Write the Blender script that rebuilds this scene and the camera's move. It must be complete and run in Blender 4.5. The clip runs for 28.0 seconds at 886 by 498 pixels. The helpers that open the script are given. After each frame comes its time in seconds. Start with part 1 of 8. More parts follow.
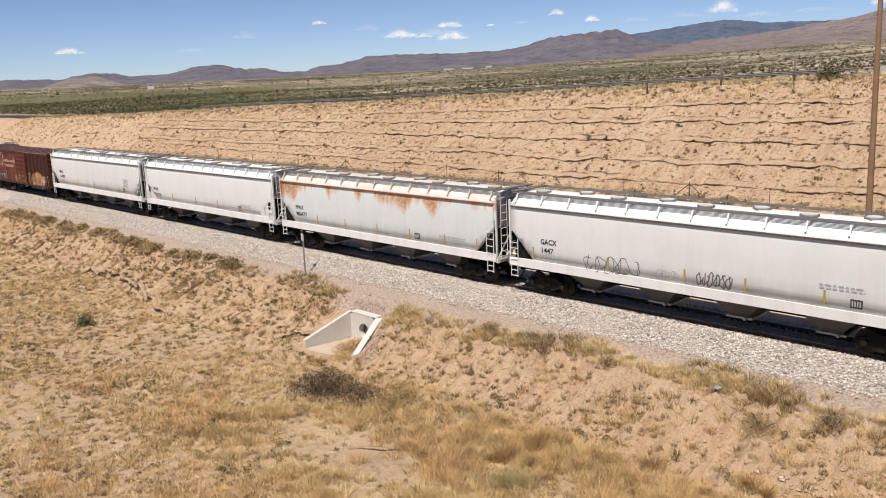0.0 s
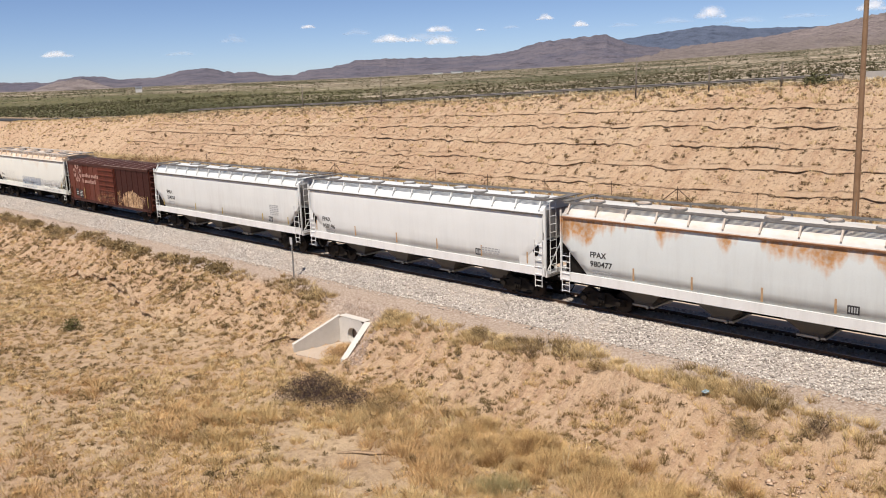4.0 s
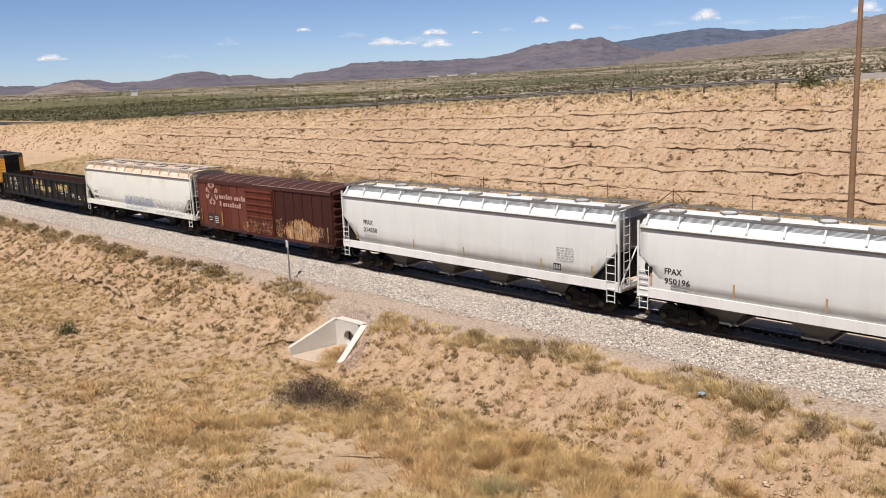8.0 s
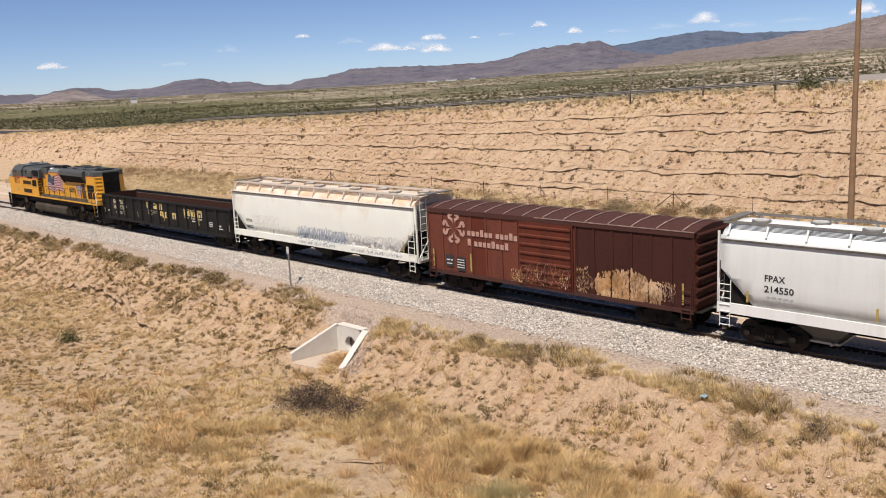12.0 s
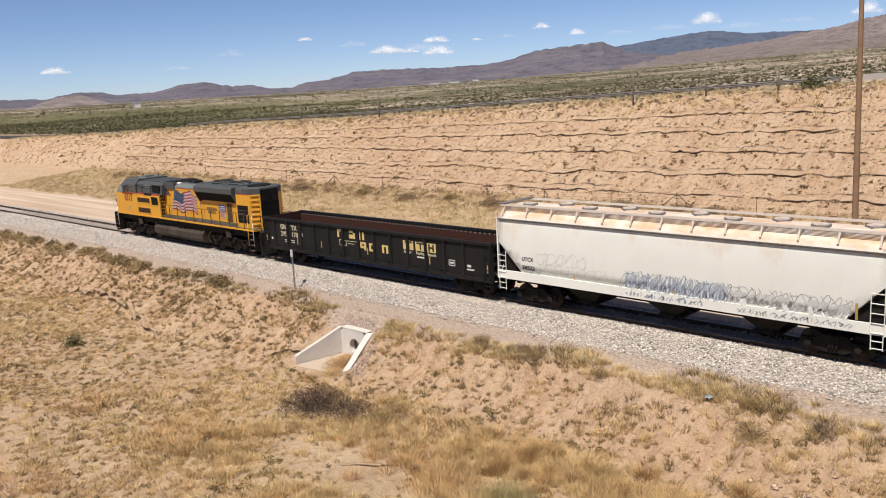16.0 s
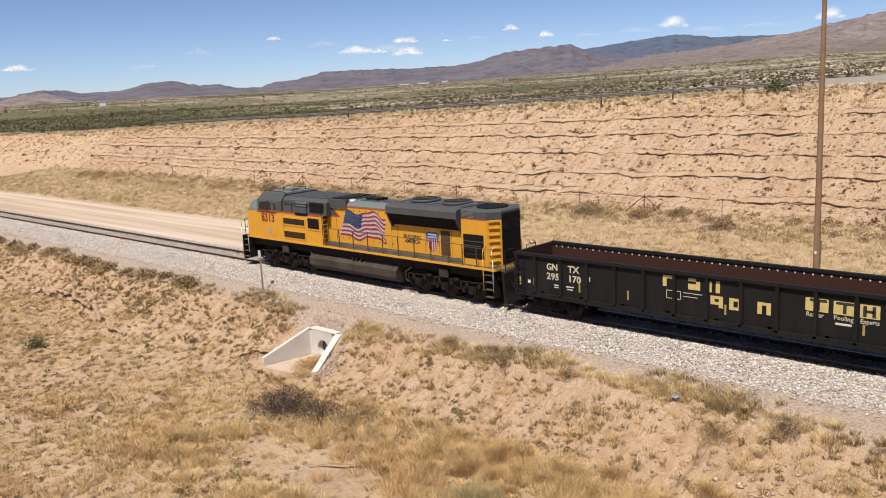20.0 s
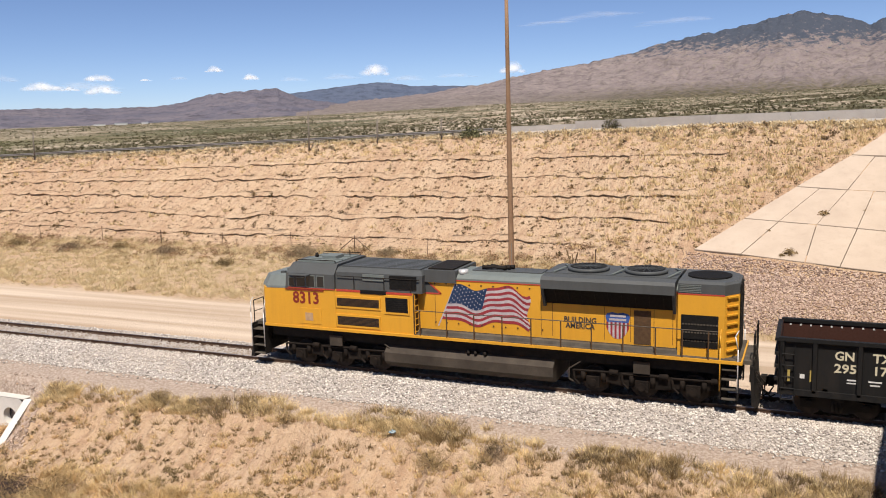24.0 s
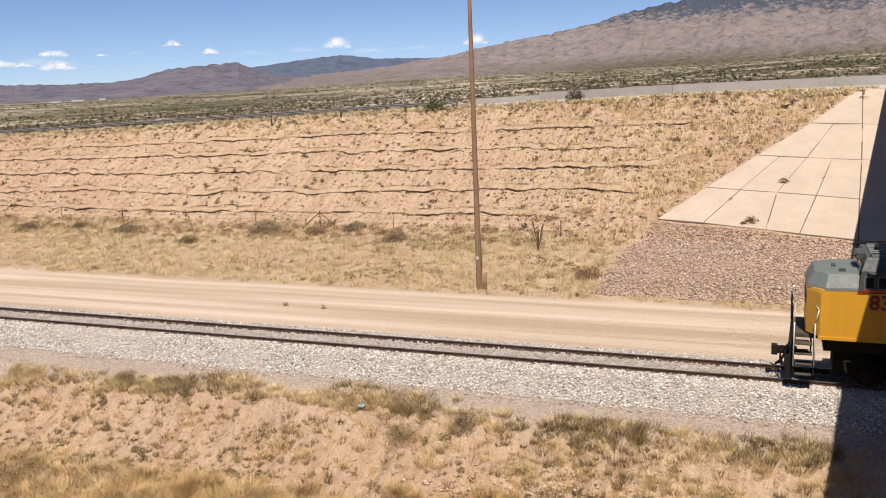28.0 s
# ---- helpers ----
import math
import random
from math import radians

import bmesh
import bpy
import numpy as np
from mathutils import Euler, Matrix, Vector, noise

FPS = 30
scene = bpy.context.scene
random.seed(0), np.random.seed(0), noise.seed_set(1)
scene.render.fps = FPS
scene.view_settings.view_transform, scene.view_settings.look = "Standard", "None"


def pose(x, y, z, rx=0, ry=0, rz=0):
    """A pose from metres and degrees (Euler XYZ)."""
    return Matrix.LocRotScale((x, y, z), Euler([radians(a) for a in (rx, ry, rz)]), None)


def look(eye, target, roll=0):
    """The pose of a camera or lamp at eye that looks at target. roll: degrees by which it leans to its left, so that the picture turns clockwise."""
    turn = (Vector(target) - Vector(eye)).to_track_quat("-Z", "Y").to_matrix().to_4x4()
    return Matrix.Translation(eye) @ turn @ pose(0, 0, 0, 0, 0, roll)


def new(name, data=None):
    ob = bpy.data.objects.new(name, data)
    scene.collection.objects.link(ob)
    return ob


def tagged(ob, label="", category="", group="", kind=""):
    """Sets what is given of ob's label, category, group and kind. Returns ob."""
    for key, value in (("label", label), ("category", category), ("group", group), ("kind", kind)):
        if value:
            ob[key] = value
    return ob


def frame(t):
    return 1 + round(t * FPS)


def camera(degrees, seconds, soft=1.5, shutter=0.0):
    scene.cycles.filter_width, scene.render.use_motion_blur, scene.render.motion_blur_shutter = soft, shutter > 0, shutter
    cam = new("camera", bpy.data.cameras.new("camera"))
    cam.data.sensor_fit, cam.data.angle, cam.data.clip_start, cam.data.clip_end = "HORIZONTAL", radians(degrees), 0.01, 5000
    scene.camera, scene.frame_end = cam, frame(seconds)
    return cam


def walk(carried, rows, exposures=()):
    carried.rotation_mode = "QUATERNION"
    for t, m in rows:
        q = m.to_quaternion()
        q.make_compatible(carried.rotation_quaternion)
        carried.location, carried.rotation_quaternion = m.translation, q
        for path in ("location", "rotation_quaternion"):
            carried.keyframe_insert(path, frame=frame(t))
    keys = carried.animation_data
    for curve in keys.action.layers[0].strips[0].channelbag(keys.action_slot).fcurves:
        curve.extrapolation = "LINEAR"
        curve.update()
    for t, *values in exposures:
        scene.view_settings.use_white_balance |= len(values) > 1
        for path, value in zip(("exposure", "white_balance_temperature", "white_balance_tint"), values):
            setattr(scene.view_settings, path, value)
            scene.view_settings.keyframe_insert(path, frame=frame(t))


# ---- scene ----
# World: x along the track, y away from the viewer's side, z up from the rail head.
EYE = (0.0, -32.07, 10.6)
cam = camera(54.63, 28.0, soft=1.0)
PATH = [
    (0.0, pose(*EYE, 78.22, 2.38, 45.36)),
    (0.5, pose(*EYE, 78.50, 2.25, 45.56)),
    (1.0, pose(*EYE, 78.45, 2.12, 45.41)),
    (1.5, pose(*EYE, 78.21, 2.18, 45.42)),
    (2.0, pose(*EYE, 78.08, 2.27, 45.89)),
    (2.5, pose(*EYE, 78.06, 2.40, 46.14)),
    (3.0, pose(*EYE, 77.91, 2.36, 45.50)),
    (3.5, pose(*EYE, 78.49, 2.12, 44.96)),
    (5.5, pose(*EYE, 78.31, 2.34, 44.21)),
    (6.0, pose(*EYE, 78.32, 2.25, 44.40)),
    (6.5, pose(*EYE, 78.56, 2.05, 44.55)),
    (7.0, pose(*EYE, 78.70, 2.19, 44.74)),
    (7.5, pose(*EYE, 78.77, 2.31, 44.69)),
    (8.0, pose(*EYE, 78.63, 2.28, 44.37)),
    (8.5, pose(*EYE, 78.63, 2.37, 43.89)),
    (9.0, pose(*EYE, 78.80, 2.39, 43.51)),
    (9.5, pose(*EYE, 78.83, 2.31, 43.75)),
    (10.0, pose(*EYE, 79.02, 2.22, 44.18)),
    (10.5, pose(*EYE, 79.00, 2.24, 44.34)),
    (11.0, pose(*EYE, 78.96, 2.33, 44.11)),
    (11.5, pose(*EYE, 79.00, 2.52, 44.11)),
    (12.0, pose(*EYE, 78.95, 2.77, 44.31)),
    (12.5, pose(*EYE, 79.12, 2.82, 44.48)),
    (14.5, pose(*EYE, 78.92, 3.11, 44.91)),
    (15.0, pose(*EYE, 78.75, 3.21, 44.96)),
    (15.5, pose(*EYE, 78.88, 3.12, 44.81)),
    (16.0, pose(*EYE, 79.10, 3.15, 44.49)),
    (16.5, pose(*EYE, 79.09, 3.25, 44.20)),
    (17.0, pose(*EYE, 79.08, 3.33, 44.12)),
    (17.5, pose(*EYE, 79.33, 3.21, 43.98)),
    (18.0, pose(*EYE, 79.66, 3.01, 43.81)),
    (18.5, pose(*EYE, 79.51, 2.73, 43.47)),
    (19.0, pose(*EYE, 79.13, 2.55, 43.31)),
    (19.5, pose(*EYE, 78.93, 2.69, 43.14)),
    (20.0, pose(*EYE, 79.06, 2.68, 42.48)),
    (20.5, pose(*EYE, 79.34, 2.67, 41.85)),
    (22.5, pose(*EYE, 80.49, 2.35, 34.00)),
    (23.0, pose(*EYE, 80.94, 2.15, 30.64)),
    (23.5, pose(*EYE, 81.29, 1.86, 26.81)),
    (24.0, pose(*EYE, 81.20, 1.57, 23.37)),
    (24.5, pose(*EYE, 80.76, 1.64, 21.01)),
    (25.0, pose(*EYE, 80.51, 1.89, 20.21)),
    (25.5, pose(*EYE, 80.33, 1.98, 20.15)),
    (26.0, pose(*EYE, 80.05, 2.04, 20.14)),
    (26.5, pose(*EYE, 79.96, 2.29, 19.93)),
    (27.0, pose(*EYE, 79.97, 2.32, 20.27)),
    (27.5, pose(*EYE, 79.91, 2.27, 20.92)),
    (28.0, pose(*EYE, 79.34, 2.18, 20.98)),
]
walk(cam, PATH, exposures=[(0.0, -0.12), (17.0, -0.10), (20.5, -0.02), (23.0, 0.04), (25.5, 0.05), (28.0, 0.0)])

# ---- daylight ----
SUN_DIR = Vector((0.37, -1.17, 2.30)).normalized()
world = bpy.data.worlds.new("world")
scene.world = world
world.use_nodes = True
wn, wl = world.node_tree.nodes, world.node_tree.links
wn.clear()
sky = wn.new("ShaderNodeTexSky")
sky.sky_type = "NISHITA"
sky.sun_disc = False
sky.sun_elevation = math.asin(SUN_DIR.z)
sky.sun_rotation = math.atan2(SUN_DIR.x, SUN_DIR.y)
sky.altitude = 1200
sky.air_density, sky.dust_density, sky.ozone_density = 0.62, 0.3, 2.4
bg = wn.new("ShaderNodeBackground")
bg.inputs["Strength"].default_value = 0.098
wout = wn.new("ShaderNodeOutputWorld")
tone = wn.new("ShaderNodeMix")  # clear desert air: a cleaner blue
tone.data_type, tone.blend_type = "RGBA", "MULTIPLY"
tone.inputs[0].default_value = 1.0
tone.inputs[7].default_value = (1.02, 1.02, 1.13, 1)
wl.new(sky.outputs[0], tone.inputs[6])
wl.new(tone.outputs[2], bg.inputs[0])
wl.new(bg.outputs[0], wout.inputs[0])
sun = new("sun", bpy.data.lights.new("sun", "SUN"))
sun.data.energy, sun.data.angle, sun.data.color = 6.0, radians(0.55), (1.0, 0.912, 0.815)
sun.matrix_world = look(SUN_DIR * 60, (0, 0, 0))
scene.view_settings.exposure = 0.0
# ---- mesh tools ----
def box(bm, x0, x1, y0, y1, z0, z1):
    v = [bm.verts.new((x, y, z)) for x in (x0, x1) for y in (y0, y1) for z in (z0, z1)]
    for f in ((0, 1, 3, 2), (4, 6, 7, 5), (0, 4, 5, 1), (2, 3, 7, 6), (0, 2, 6, 4), (1, 5, 7, 3)):
        bm.faces.new([v[i] for i in f])
    return v


def rod(bm, a, b, r, n=6, r2=None):
    """A round bar from a to b."""
    a, b = Vector(a), Vector(b)
    r2 = r if r2 is None else r2
    d = (b - a).normalized()
    u = d.orthogonal().normalized()
    w = d.cross(u)
    ring = []
    for p, q in ((a, r), (b, r2)):
        ring.append([bm.verts.new(p + q * (u * math.cos(k * math.tau / n) + w * math.sin(k * math.tau / n))) for k in range(n)])
    for k in range(n):
        f = bm.faces.new((ring[0][k], ring[0][(k + 1) % n], ring[1][(k + 1) % n], ring[1][k]))
        f.smooth = n > 6
    bm.faces.new(ring[0][::-1])
    bm.faces.new(ring[1])


def pipe(bm, points, r, n=6):
    for a, b in zip(points, points[1:]):
        rod(bm, a, b, r, n)


def prism(bm, outline, a0, a1, axis="x"):
    """An outline of two coordinates, drawn out along an axis from a0 to a1."""
    def at(a, p, q):
        return {"x": (a, p, q), "y": (p, a, q), "z": (p, q, a)}[axis]
    r0 = [bm.verts.new(at(a0, p, q)) for p, q in outline]
    r1 = [bm.verts.new(at(a1, p, q)) for p, q in outline]
    n = len(outline)
    for k in range(n):
        bm.faces.new((r0[k], r0[(k + 1) % n], r1[(k + 1) % n], r1[k]))
    bm.faces.new(r0[::-1])
    bm.faces.new(r1)


def loft(bm, rings, closed=True, caps=True, smooth=False):
    made = [[bm.verts.new(p) for p in ring] for ring in rings]
    n = len(rings[0])
    for a, b in zip(made, made[1:]):
        for k in range(n if closed else n - 1):
            f = bm.faces.new((a[k], a[(k + 1) % n], b[(k + 1) % n], b[k]))
            f.smooth = smooth
    if caps:
        bm.faces.new(made[0][::-1])
        bm.faces.new(made[-1])
    return made


def bevel(bm, w, segments=1, angle=35):
    sharp = [e for e in bm.edges if len(e.link_faces) == 2 and e.calc_face_angle(0) > radians(angle)]
    bmesh.ops.bevel(bm, geom=sharp, offset=w, segments=segments, affect="EDGES", clamp_overlap=True)


def mesh_of(name, bm, material):
    bmesh.ops.recalc_face_normals(bm, faces=bm.faces[:])
    me = bpy.data.meshes.new(name)
    bm.to_mesh(me)
    bm.free()
    if material:
        me.materials.append(material)
    return me


def part(name, bm, material, parent=None, label=""):
    """Links a bmesh as one mesh object under a thing or a part."""
    ob = new(name, mesh_of(name, bm, material) if isinstance(bm, bmesh.types.BMesh) else bm)
    ob.parent = parent
    return tagged(ob, label) if label else ob


def thing(name, label, category, x=0, y=0, z=0, rz=0, group="", kind=""):
    ob = new(name)
    ob.empty_display_size = 0.2
    ob.matrix_basis = pose(x, y, z, 0, 0, rz)
    return tagged(ob, label, category, group, kind)


def solo(name, bm, material, label, category, group="", kind=""):
    return tagged(part(name, bm, material), label, category, group, kind)


def quick_mesh(name, verts, faces, material, smooth=False):
    """A large mesh from arrays; all faces have the same number of corners."""
    verts, faces = np.asarray(verts, np.float32), np.asarray(faces, np.int32)
    me = bpy.data.meshes.new(name)
    n, k = faces.shape
    me.vertices.add(len(verts))
    me.vertices.foreach_set("co", verts.ravel())
    me.loops.add(n * k)
    me.loops.foreach_set("vertex_index", faces.ravel())
    me.polygons.add(n)
    me.polygons.foreach_set("loop_start", np.arange(0, n * k, k, dtype=np.int32))
    me.update(calc_edges=True)
    if smooth:
        me.polygons.foreach_set("use_smooth", np.ones(n, bool))
    me.validate()
    if material:
        me.materials.append(material)
    return me


_lattice = np.random.RandomState(7).rand(256, 256)


def fuzz(x, y, size):
    """Smooth random heights between 0 and 1."""
    x, y = np.asarray(x, float) / size, np.asarray(y, float) / size
    i, j = np.floor(x).astype(int), np.floor(y).astype(int)
    u, v = x - i, y - j
    u, v = u * u * (3 - 2 * u), v * v * (3 - 2 * v)
    g = lambda a, b: _lattice[a % 256, b % 256]
    return (g(i, j) * (1 - u) + g(i + 1, j) * u) * (1 - v) + (g(i, j + 1) * (1 - u) + g(i + 1, j + 1) * u) * v


def smoothstep(a, b, x):
    t = np.clip((np.asarray(x, float) - a) / (b - a), 0, 1)
    return t * t * (3 - 2 * t)


# ---- materials ----
class Nodes:
    def __init__(self, name):
        self.m = bpy.data.materials.new(name)
        self.m.use_nodes = True
        self.t = self.m.node_tree
        self.bsdf = self.t.nodes["Principled BSDF"]

    def add(self, kind, **kw):
        n = self.t.nodes.new(kind)
        for k, v in kw.items():
            if k in n.inputs:
                n.inputs[k].default_value = v
        return n

    def link(self, a, b):
        self.t.links.new(a, b)

    def coords(self, world=False):
        if world:
            return self.add("ShaderNodeNewGeometry").outputs["Position"]
        return self.add("ShaderNodeTexCoord").outputs["Object"]

    def noise(self, at, scale, detail=4.0, rough=0.6, stretch=None):
        if stretch:
            mp = self.add("ShaderNodeMapping")
            mp.inputs["Scale"].default_value = stretch
            self.link(at, mp.inputs["Vector"])
            at = mp.outputs[0]
        n = self.add("ShaderNodeTexNoise", Scale=scale, Detail=detail, Roughness=rough)
        self.link(at, n.inputs["Vector"])
        return n.outputs["Fac"]

    def span(self, value, a, b, c=0.0, d=1.0):
        n = self.add("ShaderNodeMapRange")
        n.inputs["From Min"].default_value, n.inputs["From Max"].default_value = a, b
        n.inputs["To Min"].default_value, n.inputs["To Max"].default_value = c, d
        self.link(value, n.inputs["Value"])
        return n.outputs[0]

    def math(self, op, a, b):
        n = self.add("ShaderNodeMath")
        n.operation = op
        for s, v in zip(n.inputs, (a, b)):
            if isinstance(v, (int, float)):
                s.default_value = v
            else:
                self.link(v, s)
        return n.outputs[0]

    def mix(self, fac, a, b, blend="MIX"):
        n = self.t.nodes.new("ShaderNodeMix")
        n.data_type, n.blend_type = "RGBA", blend
        for s, v in ((n.inputs[0], fac), (n.inputs[6], a), (n.inputs[7], b)):
            if isinstance(v, (int, float)):
                s.default_value = v
            elif isinstance(v, tuple):
                s.default_value = (*v[:3], 1)
            else:
                self.link(v, s)
        return n.outputs[2]

    def axis(self, at, k):
        n = self.add("ShaderNodeSeparateXYZ")
        self.link(at, n.inputs[0])
        return n.outputs[k]

    def bump(self, height, strength=0.5, distance=0.02):
        n = self.add("ShaderNodeBump", Strength=strength, Distance=distance)
        self.link(height, n.inputs["Height"])
        self.link(n.outputs[0], self.bsdf.inputs["Normal"])

    def done(self, color, rough=0.6, metal=0.0, spec=0.5):
        for s, v in ((self.bsdf.inputs["Base Color"], color), (self.bsdf.inputs["Roughness"], rough)):
            if isinstance(v, tuple):
                s.default_value = (*v[:3], 1)
            elif isinstance(v, (int, float)):
                s.default_value = v
            else:
                self.link(v, s)
        self.bsdf.inputs["Metallic"].default_value = metal
        self.bsdf.inputs["Specular IOR Level"].default_value = spec
        return self.m


def plain(name, a, b, scale=3.0, rough=0.6, metal=0.0, bump=0.0, fine=25.0):
    """A surface that wanders between two colours at two scales."""
    n = Nodes(name)
    at = n.coords()
    big, small = n.noise(at, scale), n.noise(at, fine, 3)
    c = n.mix(n.span(big, 0.35, 0.65), a, b)
    c = n.mix(n.span(small, 0.3, 0.7, 0.0, 0.35), c, tuple(0.6 * v for v in b))
    if bump:
        n.bump(small, bump, 0.01)
    return n.done(c, n.span(small, 0.3, 0.7, rough - 0.08, rough + 0.1), metal, 0.5 if max(b) > 0.13 or rough < 0.3 else 0.15)


def leafy(name, a, b, c=None):
    """Blades and leaves: each one its own shade."""
    n = Nodes(name)
    r = n.add("ShaderNodeNewGeometry").outputs["Random Per Island"]
    col = n.mix(r, a, b)
    if c:
        col = n.mix(n.span(n.noise(n.coords(True), 0.25, 3), 0.42, 0.62), col, c)
    clump = n.noise(n.coords(True), 1.7, 2, 0.5)
    col = n.mix(n.span(clump, 0.50, 0.66, 0.0, 0.45), col, tuple(0.6 * v for v in b))
    col = n.mix(n.span(clump, 0.46, 0.34, 0.0, 0.5), col, tuple(min(1.0, 1.25 * v) for v in a))
    return n.done(col, 0.85, 0.0, 0.2)


def paint(name, base, dirt=(0.16, 0.12, 0.09), amount=0.35, rough=0.45, low=1.2, high=4.3, rust=0.0, rust_top=4.15, rust_col=(0.50, 0.23, 0.075), often=0.45, low_grime=0.0, scab=0.8, rust_cap=9.0, roof_tint=None):
    """Weathered car paint: rain streaks, road dust low down, and rust that runs from the eaves."""
    n = Nodes(name)
    at = n.coords()
    z = n.axis(at, 2)
    streak = n.noise(at, 1.0, 5, 0.65, (2.2, 2.2, 0.22))
    blotch = n.noise(at, 0.7, 4)
    grain = n.noise(at, 14.0, 4)
    c = n.mix(n.span(blotch, 0.35, 0.7, 0.0, 0.22), base, tuple(0.78 * v for v in base))
    grime = n.math("MULTIPLY", n.span(streak, 0.45, 0.75), n.span(z, low, high, amount, amount * 0.35))
    c = n.mix(grime, c, dirt)
    c = n.mix(n.math("MULTIPLY", n.span(grain, 0.5, 0.8), amount * 0.35), c, dirt)
    if rust:
        run = n.noise(at, 1.0, 4, 0.6, (0.55, 0.55, 0.10))
        drop = n.math("SUBTRACT", n.span(run, often, often + 0.3, 0.0, 1.7), n.math("SUBTRACT", rust_top, z))
        wet = n.math("MULTIPLY", n.span(drop, -0.05, 0.45), rust)
        wet = n.math("MULTIPLY", wet, n.span(n.noise(at, 5.0, 4), 0.3, 0.6, 0.35, 1.0))
        under = n.span(z, rust_cap + 0.05, rust_cap)
        wet = n.math("MULTIPLY", wet, under)
        c = n.mix(wet, c, rust_col)
        c = n.mix(n.math("MULTIPLY", n.math("MULTIPLY", n.span(drop, 0.35, 0.9), rust * scab), under), c, tuple(0.42 * v for v in rust_col))
    if roof_tint:
        worn = n.math("MULTIPLY", n.span(z, 4.12, 4.3), n.span(n.noise(at, 0.7, 5, 0.65, (1.0, 2.0, 2.0)), 0.36, 0.62, 0.15, 0.95))
        c = n.mix(worn, c, roof_tint)
    if low_grime:  # soot thrown up from the track
        soot = n.math("MULTIPLY", n.span(z, 2.5, 1.6), n.span(n.noise(at, 0.5, 5, 0.6, (1.0, 1.0, 0.5)), 0.35, 0.65, 0.3, 1.0))
        c = n.mix(n.math("MULTIPLY", soot, low_grime), c, dirt)
    n.bump(blotch, 0.15, 0.02)
    return n.done(c, n.span(grain, 0.3, 0.7, rough - 0.08, rough + 0.15), 0.0, 0.4 if max(base) > 0.13 else 0.2)
# ---- the land ----
CREST_X = (-600, -400, -204, -151, -117, -90, -70, -50, -27, -8, 6, 20, 300)
CREST_Z = (3.0, 3.4, 4.0, 5.1, 6.2, 6.8, 7.4, 8.0, 8.7, 9.15, 9.3, 9.3, 9.3)
RISE_AZ = (-180, -90, -6, 5, 20, 34, 47, 60, 72, 90, 180)
RISE = (0.02, 0.02, 0.0225, 0.0143, 0.0138, 0.0060, 0.0012, 0.0005, 0.001, 0.001, 0.0)


def crest(x):
    return np.interp(x, CREST_X, CREST_Z)


def slope_foot(x):
    return 25 - 4 * smoothstep(-22, -7, x)


def bridge_edge(y):
    return 4.06 + 0.077 * (y + 4.5)


def shoulder(x):
    """Where the level shoulder of the track bed breaks into the bank."""
    return -4.4 + (fuzz(x, 0 * x, 6.0) - 0.5) * (1.4 - 0.7 * smoothstep(-26, -22, x)) + 0.75 * smoothstep(-25, -20, x) * smoothstep(-11, -14.5, x) + 0.3 * smoothstep(-14, -11, x)


def incision(x):
    """Line of the little cut bank that crosses the dry field."""
    return np.interp(x, (-66, -61, -56.4, -52, -49.2, -46), (-7.4, -7.5, -7.75, -8.4, -9.15, -9.7)) + (fuzz(x, 0 * x, 0.8) - 0.5) * 0.3


